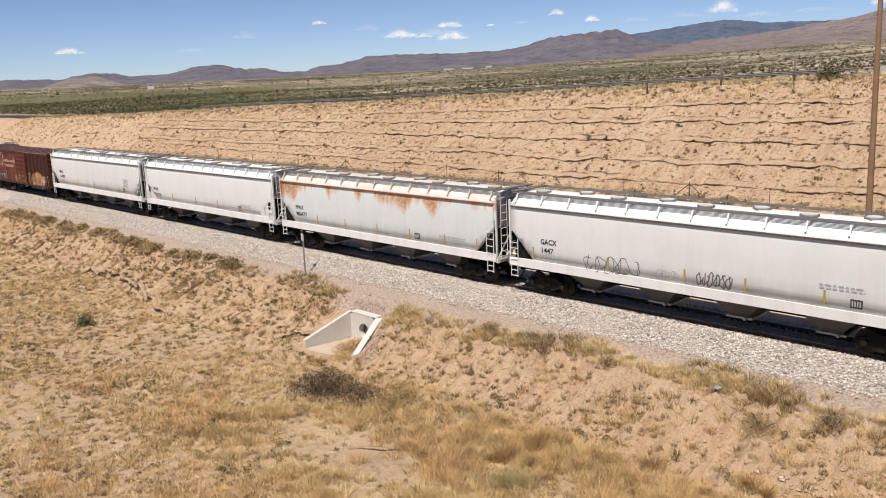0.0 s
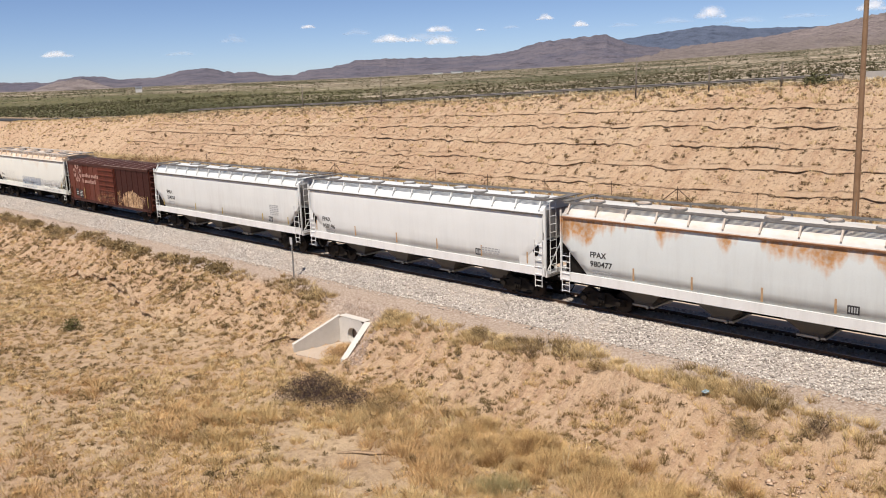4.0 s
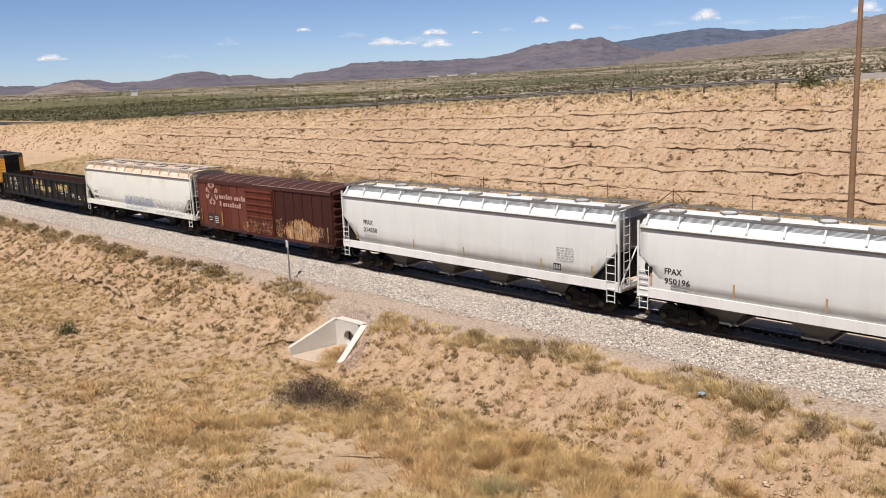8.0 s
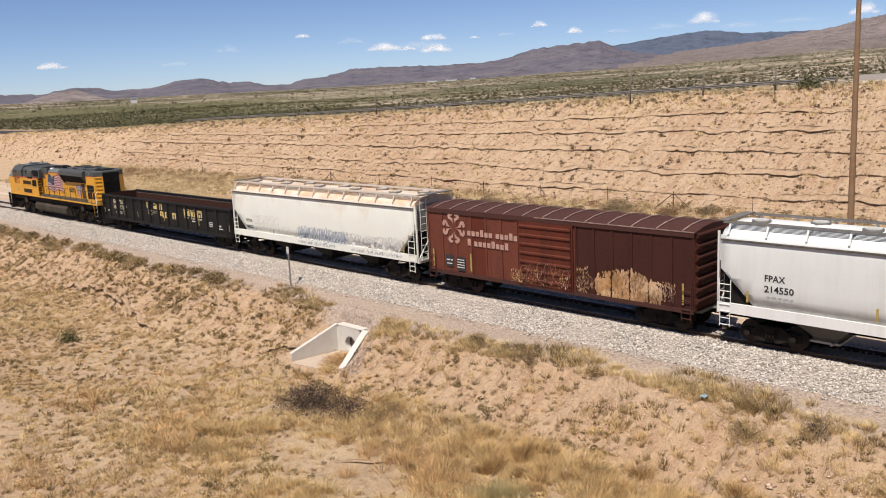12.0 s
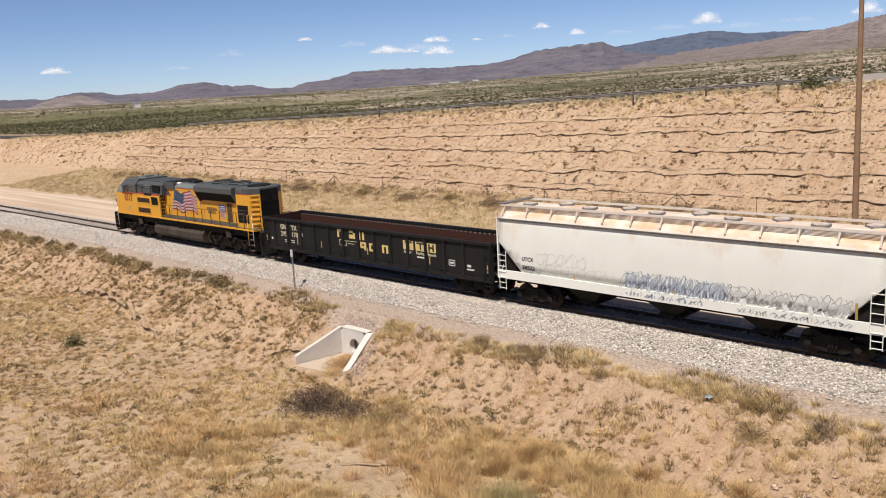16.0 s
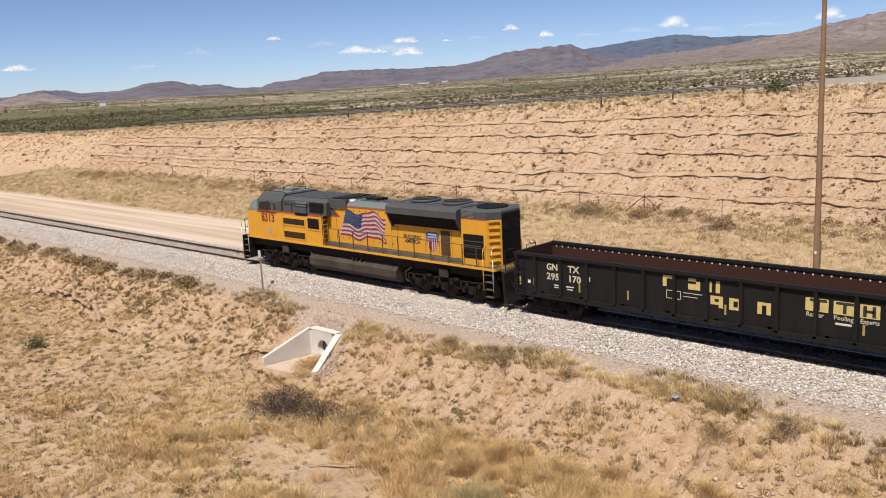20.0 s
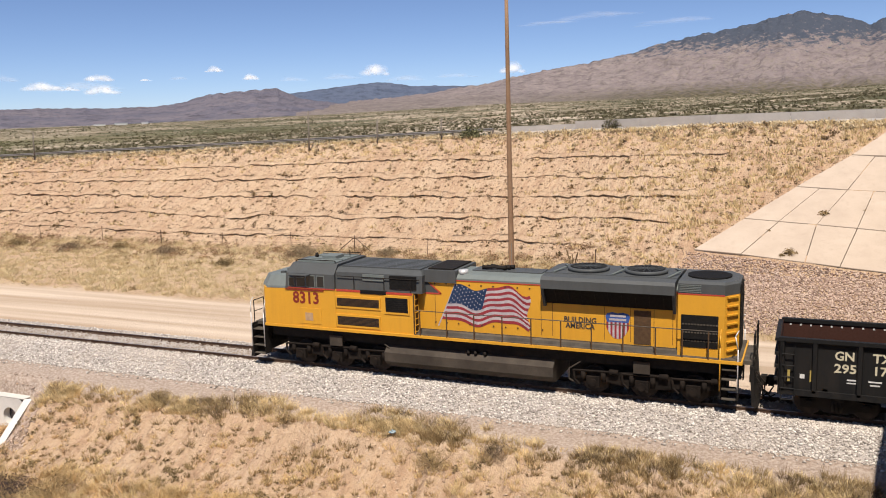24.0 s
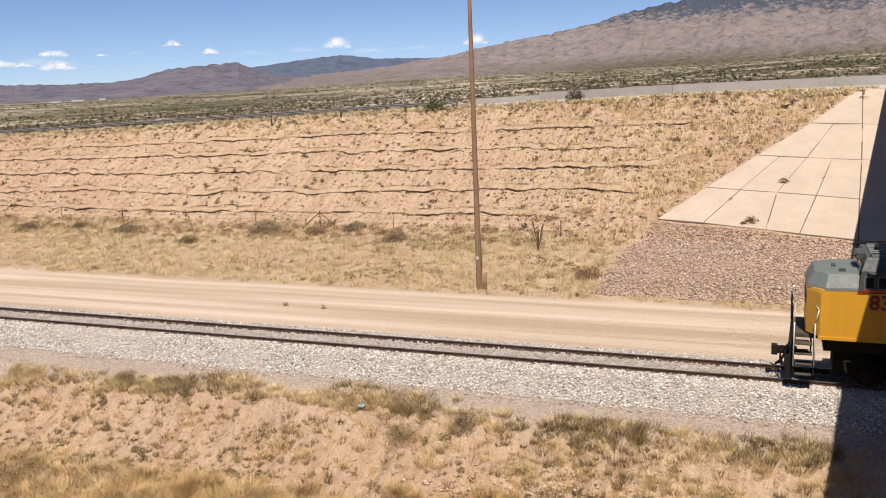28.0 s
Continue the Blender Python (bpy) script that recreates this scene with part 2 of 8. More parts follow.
def height(x, y):
    x, y = np.asarray(x, float), np.asarray(y, float)
    rough = (fuzz(x, y, 7.0) - 0.5) * 0.5 + (fuzz(x + 40, y, 2.3) - 0.5) * 0.22 + (fuzz(x, y + 90, 0.9) - 0.5) * 0.09
    # near side: shoulder, bank, field, and the high ground at the bridge's near end
    edge = shoulder(x)
    bank = np.interp(edge - y, (0.0, 1.0, 2.6, 4.6, 6.5, 60), (-0.98, -1.33, -2.25, -3.05, -3.3, -2.9))
    near = np.where(y > edge, np.interp(y, (-5.5, -2.8, 0), (-1.1, -0.78, -0.75)), bank + rough * smoothstep(0.0, 3.0, edge - y) * 1.0)
    rill = np.abs(fuzz(x * 1.0, y * 0.2, 1.1) - 0.5) * 1.1
    gully = smoothstep(0.13, 0.0, np.abs(fuzz(x + 0.3 * y, y * 0.12, 1.5) - 0.5)) * 0.27 + smoothstep(0.10, 0.0, np.abs(fuzz(x + 0.2 * y + 31, y * 0.15, 0.8) - 0.5)) * 0.12
    near = near - (rill + gully) * smoothstep(0.6, 1.6, edge - y) * smoothstep(6.5, 4.0, edge - y)
    near = near - 0.22 * np.exp(-((y - incision(x) + 0.25) / 0.24) ** 2) * smoothstep(-66, -62, x) * smoothstep(-46, -49, x)
    xl, xr = np.interp(y, (-7.75, -5.05), (-35.55, -35.05)), np.interp(y, (-7.15, -5.05), (-32.05, -33.0))
    mouth = smoothstep(xl - 0.20, xl - 0.04, x) * smoothstep(xr + 0.22, xr + 0.06, x) * smoothstep(-4.55, -4.8, y) * smoothstep(-10.5, -8.0, y)
    near = near * (1 - mouth) + np.minimum(near, -3.2) * mouth
    cap = np.interp(y, (-9.0, -7.2, -5.05, -4.4, -3.7), (-3.25, -2.98, -1.80, -1.12, 1.0)) + 1.2 * smoothstep(1.4, 4.2, np.abs(x + 33.8))
    near = np.minimum(near, cap)
    gap = np.hypot(np.maximum(-0.9 - x, 0), np.maximum(y + 31.4, 0))
    near = np.maximum(near, 9.0 - gap / 1.5)
    # far side: service road, scrub strip, long cut slope up to the crest
    foot = slope_foot(x)
    t = np.clip((y - 12.0) / np.maximum(foot - 12.0, 1), 0, 1)
    flat = np.where(y < 12, np.interp(y, (0, 2.9, 3.4, 11.2, 12), (-0.75, -0.72, -0.62, -0.6, -0.5)), -0.5 + 1.0 * t)
    riprap = smoothstep(-10, -7, x) * smoothstep(12, 14, y) * 0.25
    flat = flat + riprap + rough * 0.35 * smoothstep(12, 15, y) + (fuzz(x, y * 6, 9.0) - 0.5) * 0.05 * smoothstep(3.4, 4, y)
    top = crest(x)
    slope = 0.5 + 0.5 * (y - foot)
    ledge = (fuzz(x, y, 1.1) - 0.5) * 0.14 + (fuzz(x * 1.2 + y, y * 0.3, 0.8) - 0.5) * 0.16 * smoothstep(-4, -12, x)
    far = np.where(y < foot, flat, np.minimum(slope + ledge * smoothstep(0, 2, y - foot), top + rough * 0.3))
    # the plain behind the crest climbs gently to the hills
    r = np.hypot(x - EYE[0], y - EYE[1])
    az = np.degrees(np.arctan2(-(x - EYE[0]), y - EYE[1]))
    goal = EYE[2] + 3000 * np.interp(az, RISE_AZ, RISE)
    back = np.clip((y - (foot + 2 * (top - 0.5)) - 14) / 3000, 0, 1.5)
    far = far + back * (goal - top) + rough * 2.0 * np.clip(back * 12, 0, 1)
    return np.where(y < 0, near, far)


def coarse_to_fine(spans):
    out = [spans[0][0]]
    for a, b, step in spans:
        n = max(1, round((b - a) / step))
        out += [a + (b - a) * (k + 1) / n for k in range(n)]
    return np.array(out)


GX = coarse_to_fine([(-4700, -1500, 160), (-1500, -600, 60), (-600, -260, 17), (-260, -130, 2.6), (-130, -95, 0.9), (-95, -37, 0.27), (-37, -31, 0.14), (-31, -3, 0.19), (-3, 12, 0.3), (12, 40, 2), (40, 300, 26), (300, 1500, 120), (1500, 4700, 320)])
GY = coarse_to_fine([(-900, -60, 60), (-60, -34, 3), (-34, -12, 0.5), (-12, -8.4, 0.3), (-8.4, -4.2, 0.15), (-4.2, -2.6, 0.3), (-2.6, 3, 0.8), (3, 12, 0.7), (12, 46, 0.4), (46, 80, 2.5), (80, 300, 14), (300, 1500, 80), (1500, 4700, 200)])


def land_material():
    n = Nodes("desert_ground")
    at = n.coords(True)
    zone = n.add("ShaderNodeVertexColor")
    zone.layer_name = "zone"
    sep = n.add("ShaderNodeSeparateColor")
    n.link(zone.outputs["Color"], sep.inputs[0])
    road, slope, wild = sep.outputs[0], sep.outputs[1], sep.outputs[2]
    big, mid, small, grit = n.noise(at, 0.09, 4), n.noise(at, 0.55, 5, 0.65), n.noise(at, 3.2, 5, 0.7), n.noise(at, 17.0, 4, 0.7)
    c = n.mix(n.span(mid, 0.35, 0.65), (0.46, 0.33, 0.21), (0.60, 0.45, 0.29))
    c = n.mix(n.span(big, 0.42, 0.6, 0.0, 0.7), c, (0.53, 0.37, 0.245))
    c = n.mix(n.span(small, 0.48, 0.68, 0.0, 0.6), c, (0.25, 0.17, 0.10))
    # the cut slope: pale pink earth with rills and gravel
    rill = n.noise(at, 3.0, 5, 0.7, (1.0, 0.13, 0.13))
    e = n.mix(n.span(big, 0.38, 0.62), (0.525, 0.357, 0.228), (0.605, 0.438, 0.285))
    e = n.mix(n.span(rill, 0.47, 0.60, 0.0, 0.7), e, (0.42, 0.265, 0.168))
    e = n.mix(n.span(n.noise(at, 0.8, 4, 0.6, (1.0, 0.35, 0.35)), 0.54, 0.40, 0.0, 0.4), e, (0.62, 0.47, 0.325))
    e = n.mix(n.span(small, 0.54, 0.66, 0.0, 0.6), e, (0.33, 0.205, 0.125))
    c = n.mix(slope, c, e)
    pebble = n.noise(at, 9.0, 3, 0.6)
    c = n.mix(n.span(pebble, 0.60, 0.70, 0.0, 0.55), c, (0.62, 0.52, 0.42))
    c = n.mix(n.span(pebble, 0.40, 0.30, 0.0, 0.55), c, (0.20, 0.14, 0.095))
    # dirt road with wheel tracks
    track = n.noise(at, 0.55, 3, 0.5, (0.05, 1.6, 1.0))
    d = n.mix(n.span(track, 0.35, 0.65), (0.50, 0.375, 0.265), (0.71, 0.585, 0.455))
    d = n.mix(n.span(grit, 0.5, 0.75, 0.0, 0.25), d, (0.42, 0.31, 0.23))
    d = n.mix(n.span(n.axis(at, 1), -1.0, 0.0, 1.0, 0.0), d, n.mix(n.span(pebble, 0.4, 0.6), (0.36, 0.28, 0.225), (0.52, 0.43, 0.36)))
    c = n.mix(road, c, d)
    # the plain: pale soil dotted with brush
    brush = n.noise(at, 0.28, 3, 0.8)
    patch = n.noise(at, 0.0045, 5, 0.65, (1.0, 1.7, 1.0))
    soil = n.mix(n.span(n.noise(at, 0.02, 4), 0.4, 0.6), (0.33, 0.265, 0.19), (0.50, 0.42, 0.32))
    dots = n.span(n.math("ADD", brush, n.math("MULTIPLY", patch, 0.9)), 0.89, 0.96)
    soil = n.mix(dots, soil, n.mix(n.span(patch, 0.45, 0.6), (0.10, 0.088, 0.045), (0.062, 0.066, 0.030)))
    meadow = n.math("MULTIPLY", n.span(n.axis(at, 0), -150.0, -300.0), n.span(n.axis(at, 1), 420.0, 200.0))
    meadow = n.math("MULTIPLY", meadow, n.span(n.noise(at, 0.05, 5, 0.7), 0.36, 0.48))
    soil = n.mix(meadow, soil, n.mix(n.span(brush, 0.4, 0.6), (0.075, 0.078, 0.034), (0.19, 0.17, 0.085)))
    c = n.mix(wild, c, soil)
    n.bump(n.math("ADD", n.math("ADD", small, n.math("MULTIPLY", grit, 0.4)), n.math("MULTIPLY", n.math("MULTIPLY", rill, 1.8), slope)), 1.0, 0.17)
    return n.done(c, 0.95, 0.0, 0.15)


MAT_LAND = land_material()
xx, yy = np.meshgrid(GX, GY, indexing="ij")
zz = height(xx, yy)
nx, ny = len(GX), len(GY)
idx = np.arange(nx * ny).reshape(nx, ny)
quads = np.stack([idx[:-1, :-1], idx[1:, :-1], idx[1:, 1:], idx[:-1, 1:]], -1).reshape(-1, 4)
land = quick_mesh("ground", np.stack([xx, yy, zz], -1).reshape(-1, 3), quads, MAT_LAND, smooth=True)
zone = np.zeros((nx * ny, 4), np.float32)
fx, fy = xx.ravel(), yy.ravel()
wob = (fuzz(fx, fy, 3.0) - 0.5) * 1.0
foot = slope_foot(fx)
zone[:, 0] = np.maximum(smoothstep(2.6, 3.2, fy) * smoothstep(11.6, 11.0, fy + wob * 0.6), smoothstep(-0.9, 0.0, fy - shoulder(fx) + wob * 0.6) * smoothstep(0, -1, fy) * 0.9)
zone[:, 1] = np.maximum(smoothstep(-2.5, 1.5, fy - foot + wob * 2) * smoothstep(0.1, 0.6, foot + 2 * (crest(fx) - 0.5) - fy + 1.5),
                        smoothstep(0.1, -0.9, fy - shoulder(fx) + wob) * smoothstep(-10.5, -7.0, fy + wob * 2) * (0.6 + 0.4 * fuzz(fx, fy, 5)))
zone[:, 2] = smoothstep(10, 22, fy - (foot + 2 * (crest(fx) - 0.5))) * smoothstep(8, 9, fy)
zone[:, 2] = np.maximum(zone[:, 2], smoothstep(-260, -420, fx))
zone[:, 3] = 1
att = land.color_attributes.new("zone", "FLOAT_COLOR", "POINT")
att.data.foreach_set("color", zone.ravel())
tagged(new("ground", land), "dry desert ground, tan grass field and pink cut slope", "ground", kind="structure")
# ---- the track ----
MAT_RAIL = plain("rail_steel", (0.062, 0.037, 0.026), (0.115, 0.072, 0.048), 1.5, 0.75, 0.0)
MAT_SHINE = plain("rail_head_steel", (0.32, 0.30, 0.28), (0.42, 0.4, 0.38), 2.0, 0.3, 0.9)
MAT_TIE = plain("creosoted_wood", (0.10, 0.075, 0.055), (0.17, 0.13, 0.10), 2.0, 0.85, 0.0, 0.4)


def stone_material(name, a, b, c, oily=False):
    n = Nodes(name)
    r = n.add("ShaderNodeNewGeometry").outputs["Random Per Island"]
    col = n.mix(r, a, b)
    at = n.coords(True)
    col = n.mix(n.span(n.noise(at, 0.4, 4), 0.45, 0.62, 0.0, 0.5), col, c)
    if oily:  # drips between the rails
        mid = n.math('ABSOLUTE', n.axis(at, 1), 0.0)
        col = n.mix(n.span(mid, 0.35, 0.95, 0.7, 0.0), col, (0.31, 0.25, 0.195))
    return n.done(col, 0.85, 0.0, 0.3)


MAT_BALLAST = stone_material("ballast_stone", (0.20, 0.17, 0.145), (0.74, 0.685, 0.615), (0.52, 0.445, 0.375), True)
MAT_BED = plain("ballast_bed", (0.34, 0.30, 0.265), (0.46, 0.415, 0.37), 2.0, 0.9, 0.0, 0.6, 22.0)

bm = bmesh.new()
prism(bm, [(-2.85, -0.86), (-2.75, -0.78), (-1.75, -0.172), (1.75, -0.172), (2.9, -0.70), (3.0, -0.86)], -420, 170, "x")
solo("ballast_bed", bm, MAT_BED, "pale grey crushed stone ballast bed under the track", "track bed", kind="structure")


def stones(name, spots, size, material, label, category, seed, flat=0.7):
    """Loose stones: each a squashed, turned eight-sided lump."""
    rs = np.random.RandomState(seed)
    n = len(spots)
    base = np.array([(1, 0, 0), (-1, 0, 0), (0, 1, 0), (0, -1, 0), (0, 0, 1), (0, 0, -1)], float)
    tri = np.array([(0, 2, 4), (2, 1, 4), (1, 3, 4), (3, 0, 4), (2, 0, 5), (1, 2, 5), (3, 1, 5), (0, 3, 5)])
    v = base[None] * (0.55 + 0.75 * rs.rand(n, 6, 1)) * np.array((1, 1, flat)) * (size * (0.55 + 0.9 * rs.rand(n) ** 2))[:, None, None]
    a = rs.rand(n) * math.tau
    tilt = (rs.rand(n) - 0.5) * 1.2
    y, z = v[..., 1] * np.cos(tilt)[:, None] - v[..., 2] * np.sin(tilt)[:, None], v[..., 1] * np.sin(tilt)[:, None] + v[..., 2] * np.cos(tilt)[:, None]
    x = v[..., 0] * np.cos(a)[:, None] - y * np.sin(a)[:, None]
    y = v[..., 0] * np.sin(a)[:, None] + y * np.cos(a)[:, None]
    v = np.stack([x, y, z], -1) + spots[:, None, :]
    f = tri[None] + 6 * np.arange(n)[:, None, None]
    return tagged(new(name, quick_mesh(name, v.reshape(-1, 3), f.reshape(-1, 3), material)), label, category, kind="stuff")


def bed_z(y):
    return np.interp(y, (-3.4, -2.75, -1.75, 1.75, 2.9, 3.3), (-0.80, -0.78, -0.17, -0.17, -0.70, -0.66))


rs = np.random.RandomState(3)
n_st = 94000
sx = 8 - 103 * rs.rand(n_st) ** 1.35
sy = np.where(rs.rand(n_st) < 0.72, -3.3 + 2.6 * rs.rand(n_st) ** 0.9, -0.7 + 3.7 * rs.rand(n_st))
keep = (sy > -2.85) | (rs.rand(n_st) < 0.12)
sx, sy = sx[keep], sy[keep]
stones("ballast", np.stack([sx, sy, bed_z(sy) + 0.01], -1), 0.057, MAT_BALLAST, "pale crushed stone ballast lying along the track", "ballast", 4)

for side in (-1, 1):
    bm = bmesh.new()
    c = side * 0.755
    prism(bm, [(c - 0.07, -0.172), (c - 0.07, -0.155), (c - 0.012, -0.14), (c - 0.012, -0.045), (c - 0.036, -0.035), (c - 0.036, -0.003),
               (c + 0.036, -0.003), (c + 0.036, -0.035), (c + 0.012, -0.045), (c + 0.012, -0.14), (c + 0.07, -0.155), (c + 0.07, -0.172)], -420, 170, "x")
    rail = solo("rail", bm, MAT_RAIL, "brown rusty steel rail on wooden ties", "rail", "rails of the track", "structure")
    bm = bmesh.new()
    box(bm, -420, 170, c - 0.026, c + 0.026, -0.003, 0.0)
    part("rail_head", bm, MAT_SHINE, rail, "worn shiny running surface")

tie_bed = thing("tie_row", "row of dark wooden railway ties half sunk in ballast", "railway ties", kind="structure")
bm = bmesh.new()
box(bm, -0.115, 0.115, -1.3, 1.3, -0.40, -0.176)
bevel(bm, 0.012)
tie_mesh = mesh_of("tie", bm, MAT_TIE)
bm = bmesh.new()
for c in (-0.755, 0.755):
    box(bm, -0.09, 0.09, c - 0.17, c + 0.17, -0.176, -0.158)
    for s in (-1, 1):
        box(bm, -0.05, 0.05, c + s * 0.085 - 0.02, c + s * 0.085 + 0.02, -0.158, -0.125)
plate_mesh = mesh_of("tie_plate", bm, MAT_RAIL)
for k in range(240):
    t = part("tie", tie_mesh, None, tie_bed)
    t.location = (6 - k * 0.52, random.uniform(-0.04, 0.04), random.uniform(-0.008, 0.0))
    part("tie_plate", plate_mesh, None, t)
# ---- the road bridge and its slope paving ----
def concrete(name, a, b, scale=0.6):
    n = Nodes(name)
    at = n.coords(True)
    big, fine = n.noise(at, scale, 5, 0.65), n.noise(at, 22.0, 4, 0.7)
    c = n.mix(n.span(big, 0.35, 0.68), a, b)
    c = n.mix(n.span(n.noise(at, 2.5, 5, 0.7), 0.55, 0.8, 0.0, 0.35), c, tuple(0.62 * v for v in a))
    c = n.mix(n.span(fine, 0.45, 0.75, 0.0, 0.25), c, tuple(0.7 * v for v in a))
    n.bump(fine, 0.25, 0.01)
    return n.done(c, 0.85, 0.0, 0.3)


MAT_CONC = concrete("grey_concrete", (0.50, 0.47, 0.43), (0.58, 0.55, 0.50))
MAT_BARRIER = concrete("weathered_barrier_concrete", (0.37, 0.345, 0.315), (0.45, 0.42, 0.385))
# Girder concrete: shade under the deck is worked into a darker grey.
MAT_DARKCONC = concrete("shaded_girder_concrete", (0.16, 0.145, 0.13), (0.23, 0.21, 0.19))
MAT_PAVING = concrete("buff_paving_concrete", (0.45, 0.362, 0.282), (0.515, 0.42, 0.33))
MAT_ASPHALT = plain("asphalt", (0.05, 0.05, 0.05), (0.075, 0.073, 0.07), 1.0, 0.9, 0.0, 0.4)
MAT_STEEL = plain("galvanised_steel", (0.34, 0.35, 0.36), (0.46, 0.47, 0.47), 3.0, 0.45, 0.8)

# Unseen extra width is added so that less sky reaches beneath the deck.
WIDE = 24.0
Y0, Y1 = -31.0, 38.9


def slanted(bm, x0, x1, y0, y1, z0, z1):
    """A bar along the bridge, x counted from the bridge's edge."""
    v = [bm.verts.new((bridge_edge(y) + x, y, z)) for x in (x0, x1) for y in (y0, y1) for z in (z0, z1)]
    for f in ((0, 1, 3, 2), (4, 6, 7, 5), (0, 4, 5, 1), (2, 3, 7, 6), (0, 2, 6, 4), (1, 5, 7, 3)):
        bm.faces.new([v[i] for i in f])


bridge = thing("road_bridge", "grey concrete road bridge crossing over the railway", "bridge", kind="structure")
bm = bmesh.new()
slanted(bm, 0.0, WIDE, Y0, Y1, 8.75, 9.0)
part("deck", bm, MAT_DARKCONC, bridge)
bm = bmesh.new()
slanted(bm, 0.5, WIDE - 0.5, Y0, Y1, 9.0, 9.06)
part("road_surface", bm, MAT_ASPHALT, bridge)
for k in range(9):
    bm = bmesh.new()
    slanted(bm, 0.9 + k * 2.7, 1.3 + k * 2.7, Y0, Y1, 7.35, 8.75)
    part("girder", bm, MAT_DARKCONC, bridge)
for x in (0.02, WIDE - 0.42):
    bm = bmesh.new()
    slanted(bm, x, x + 0.4, Y0, Y1, 9.06, 9.85)
    part("parapet", bm, MAT_CONC, bridge)
for ya, yb in ((Y0, Y0 + 0.8), (Y1 - 0.8, Y1)):
    bm = bmesh.new()
    slanted(bm, 0.3, WIDE - 0.3, ya, yb, 6.0, 7.35)
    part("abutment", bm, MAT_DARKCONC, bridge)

# paved slope under the far end: rows of panels that fan out downhill
paving = thing("slope_paving", "buff concrete slope paving slabs at the bridge end", "paving", kind="structure")
LINES = [  # points along each level line: x, y
    [(-6.95, 23.5), (-4.09, 23.2), (-0.42, 22.65), (1.47, 22.37), (4.61, 21.94), (9.5, 21.3), (17.5, 20.2)],
    [(-4.2, 26.8), (-2.08, 26.55), (0.15, 26.3), (2.46, 26.02), (4.87, 25.7), (9.8, 25.0), (18.0, 23.9)],
    [(-1.17, 30.4), (0.26, 30.2), (1.95, 30.05), (3.49, 29.92), (5.22, 29.77), (10.0, 29.15), (18.4, 28.1)],
    [(2.25, 34.2), (2.95, 34.1), (3.69, 34.0), (4.6, 33.97), (5.5, 33.95), (10.3, 33.35), (18.8, 32.3)],
    [(5.7, 38.68), (5.73, 38.68), (5.76, 38.67), (5.78, 38.66), (5.8, 38.65), (10.6, 38.1), (19.2, 37.1)]]
SPLITS = [(0, 1, 2, 3, 4, 5, 6), (0, 1, 2, 3, 4, 5, 6), (0, 2, 4, 5, 6), (0, 4, 5, 6)]


MAT_JOINT = plain("dark_joint_dirt", (0.09, 0.07, 0.05), (0.14, 0.11, 0.08), 2.0, 0.95)


def paving_z(y):
    return 1.07 + 0.5 * (y - 22)


for la, lb in zip(LINES, LINES[1:]):
    bm = bmesh.new()
    ring = la + lb[::-1]
    lo = [bm.verts.new((px, py, paving_z(py) - 0.34)) for px, py in ring]
    hi = [bm.verts.new((px, py, paving_z(py) - 0.03)) for px, py in ring]
    n = len(la)
    for k in range(n - 1):
        bm.faces.new((hi[k], hi[k + 1], hi[2 * n - 2 - k], hi[2 * n - 1 - k]))
    part("joint_bed", bm, MAT_JOINT, paving)

for r, splits in enumerate(SPLITS):
    for a, b in zip(splits, splits[1:]):
        quad = [Vector(LINES[r][a]), Vector(LINES[r][b]), Vector(LINES[r + 1][b]), Vector(LINES[r + 1][a])]
        mid = sum(quad, Vector((0, 0))) / 4
        inner = [p + (mid - p).normalized() * 0.055 for p in quad]
        lift = random.uniform(0, 0.012)
        bm = bmesh.new()
        lo = [bm.verts.new((*p, paving_z(p.y) - 0.3)) for p in inner]
        hi = [bm.verts.new((*p, paving_z(p.y) + lift)) for p in inner]
        for k in range(4):
            bm.faces.new((lo[k], lo[(k + 1) % 4], hi[(k + 1) % 4], hi[k]))
        bm.faces.new(hi)
        part("paving_slab", bm, MAT_PAVING, paving)
# ---- the train ----
SPEED = 5.75
TRAIN = []
MAT_BLACK = plain("grimy_black_steel", (0.012, 0.011, 0.010), (0.024, 0.02, 0.017), 4.0, 0.75, 0.0, 0.3)
MAT_TRUCK = plain("dusty_truck_iron", (0.013, 0.011, 0.009), (0.028, 0.022, 0.017), 3.0, 0.8, 0.0, 0.3)
MAT_WHEEL = plain("wheel_steel", (0.035, 0.028, 0.024), (0.06, 0.048, 0.04), 4.0, 0.55, 0.7)
MAT_GREY = plain("galvanised_grating", (0.115, 0.105, 0.095), (0.20, 0.185, 0.165), 5.0, 0.7, 0.0)
MAT_HATCH = plain("grimy_hatch_rim", (0.11, 0.105, 0.10), (0.19, 0.18, 0.17), 6.0, 0.6)
MAT_INK = plain("black_lettering", (0.03, 0.03, 0.032), (0.06, 0.06, 0.06), 8.0, 0.6)


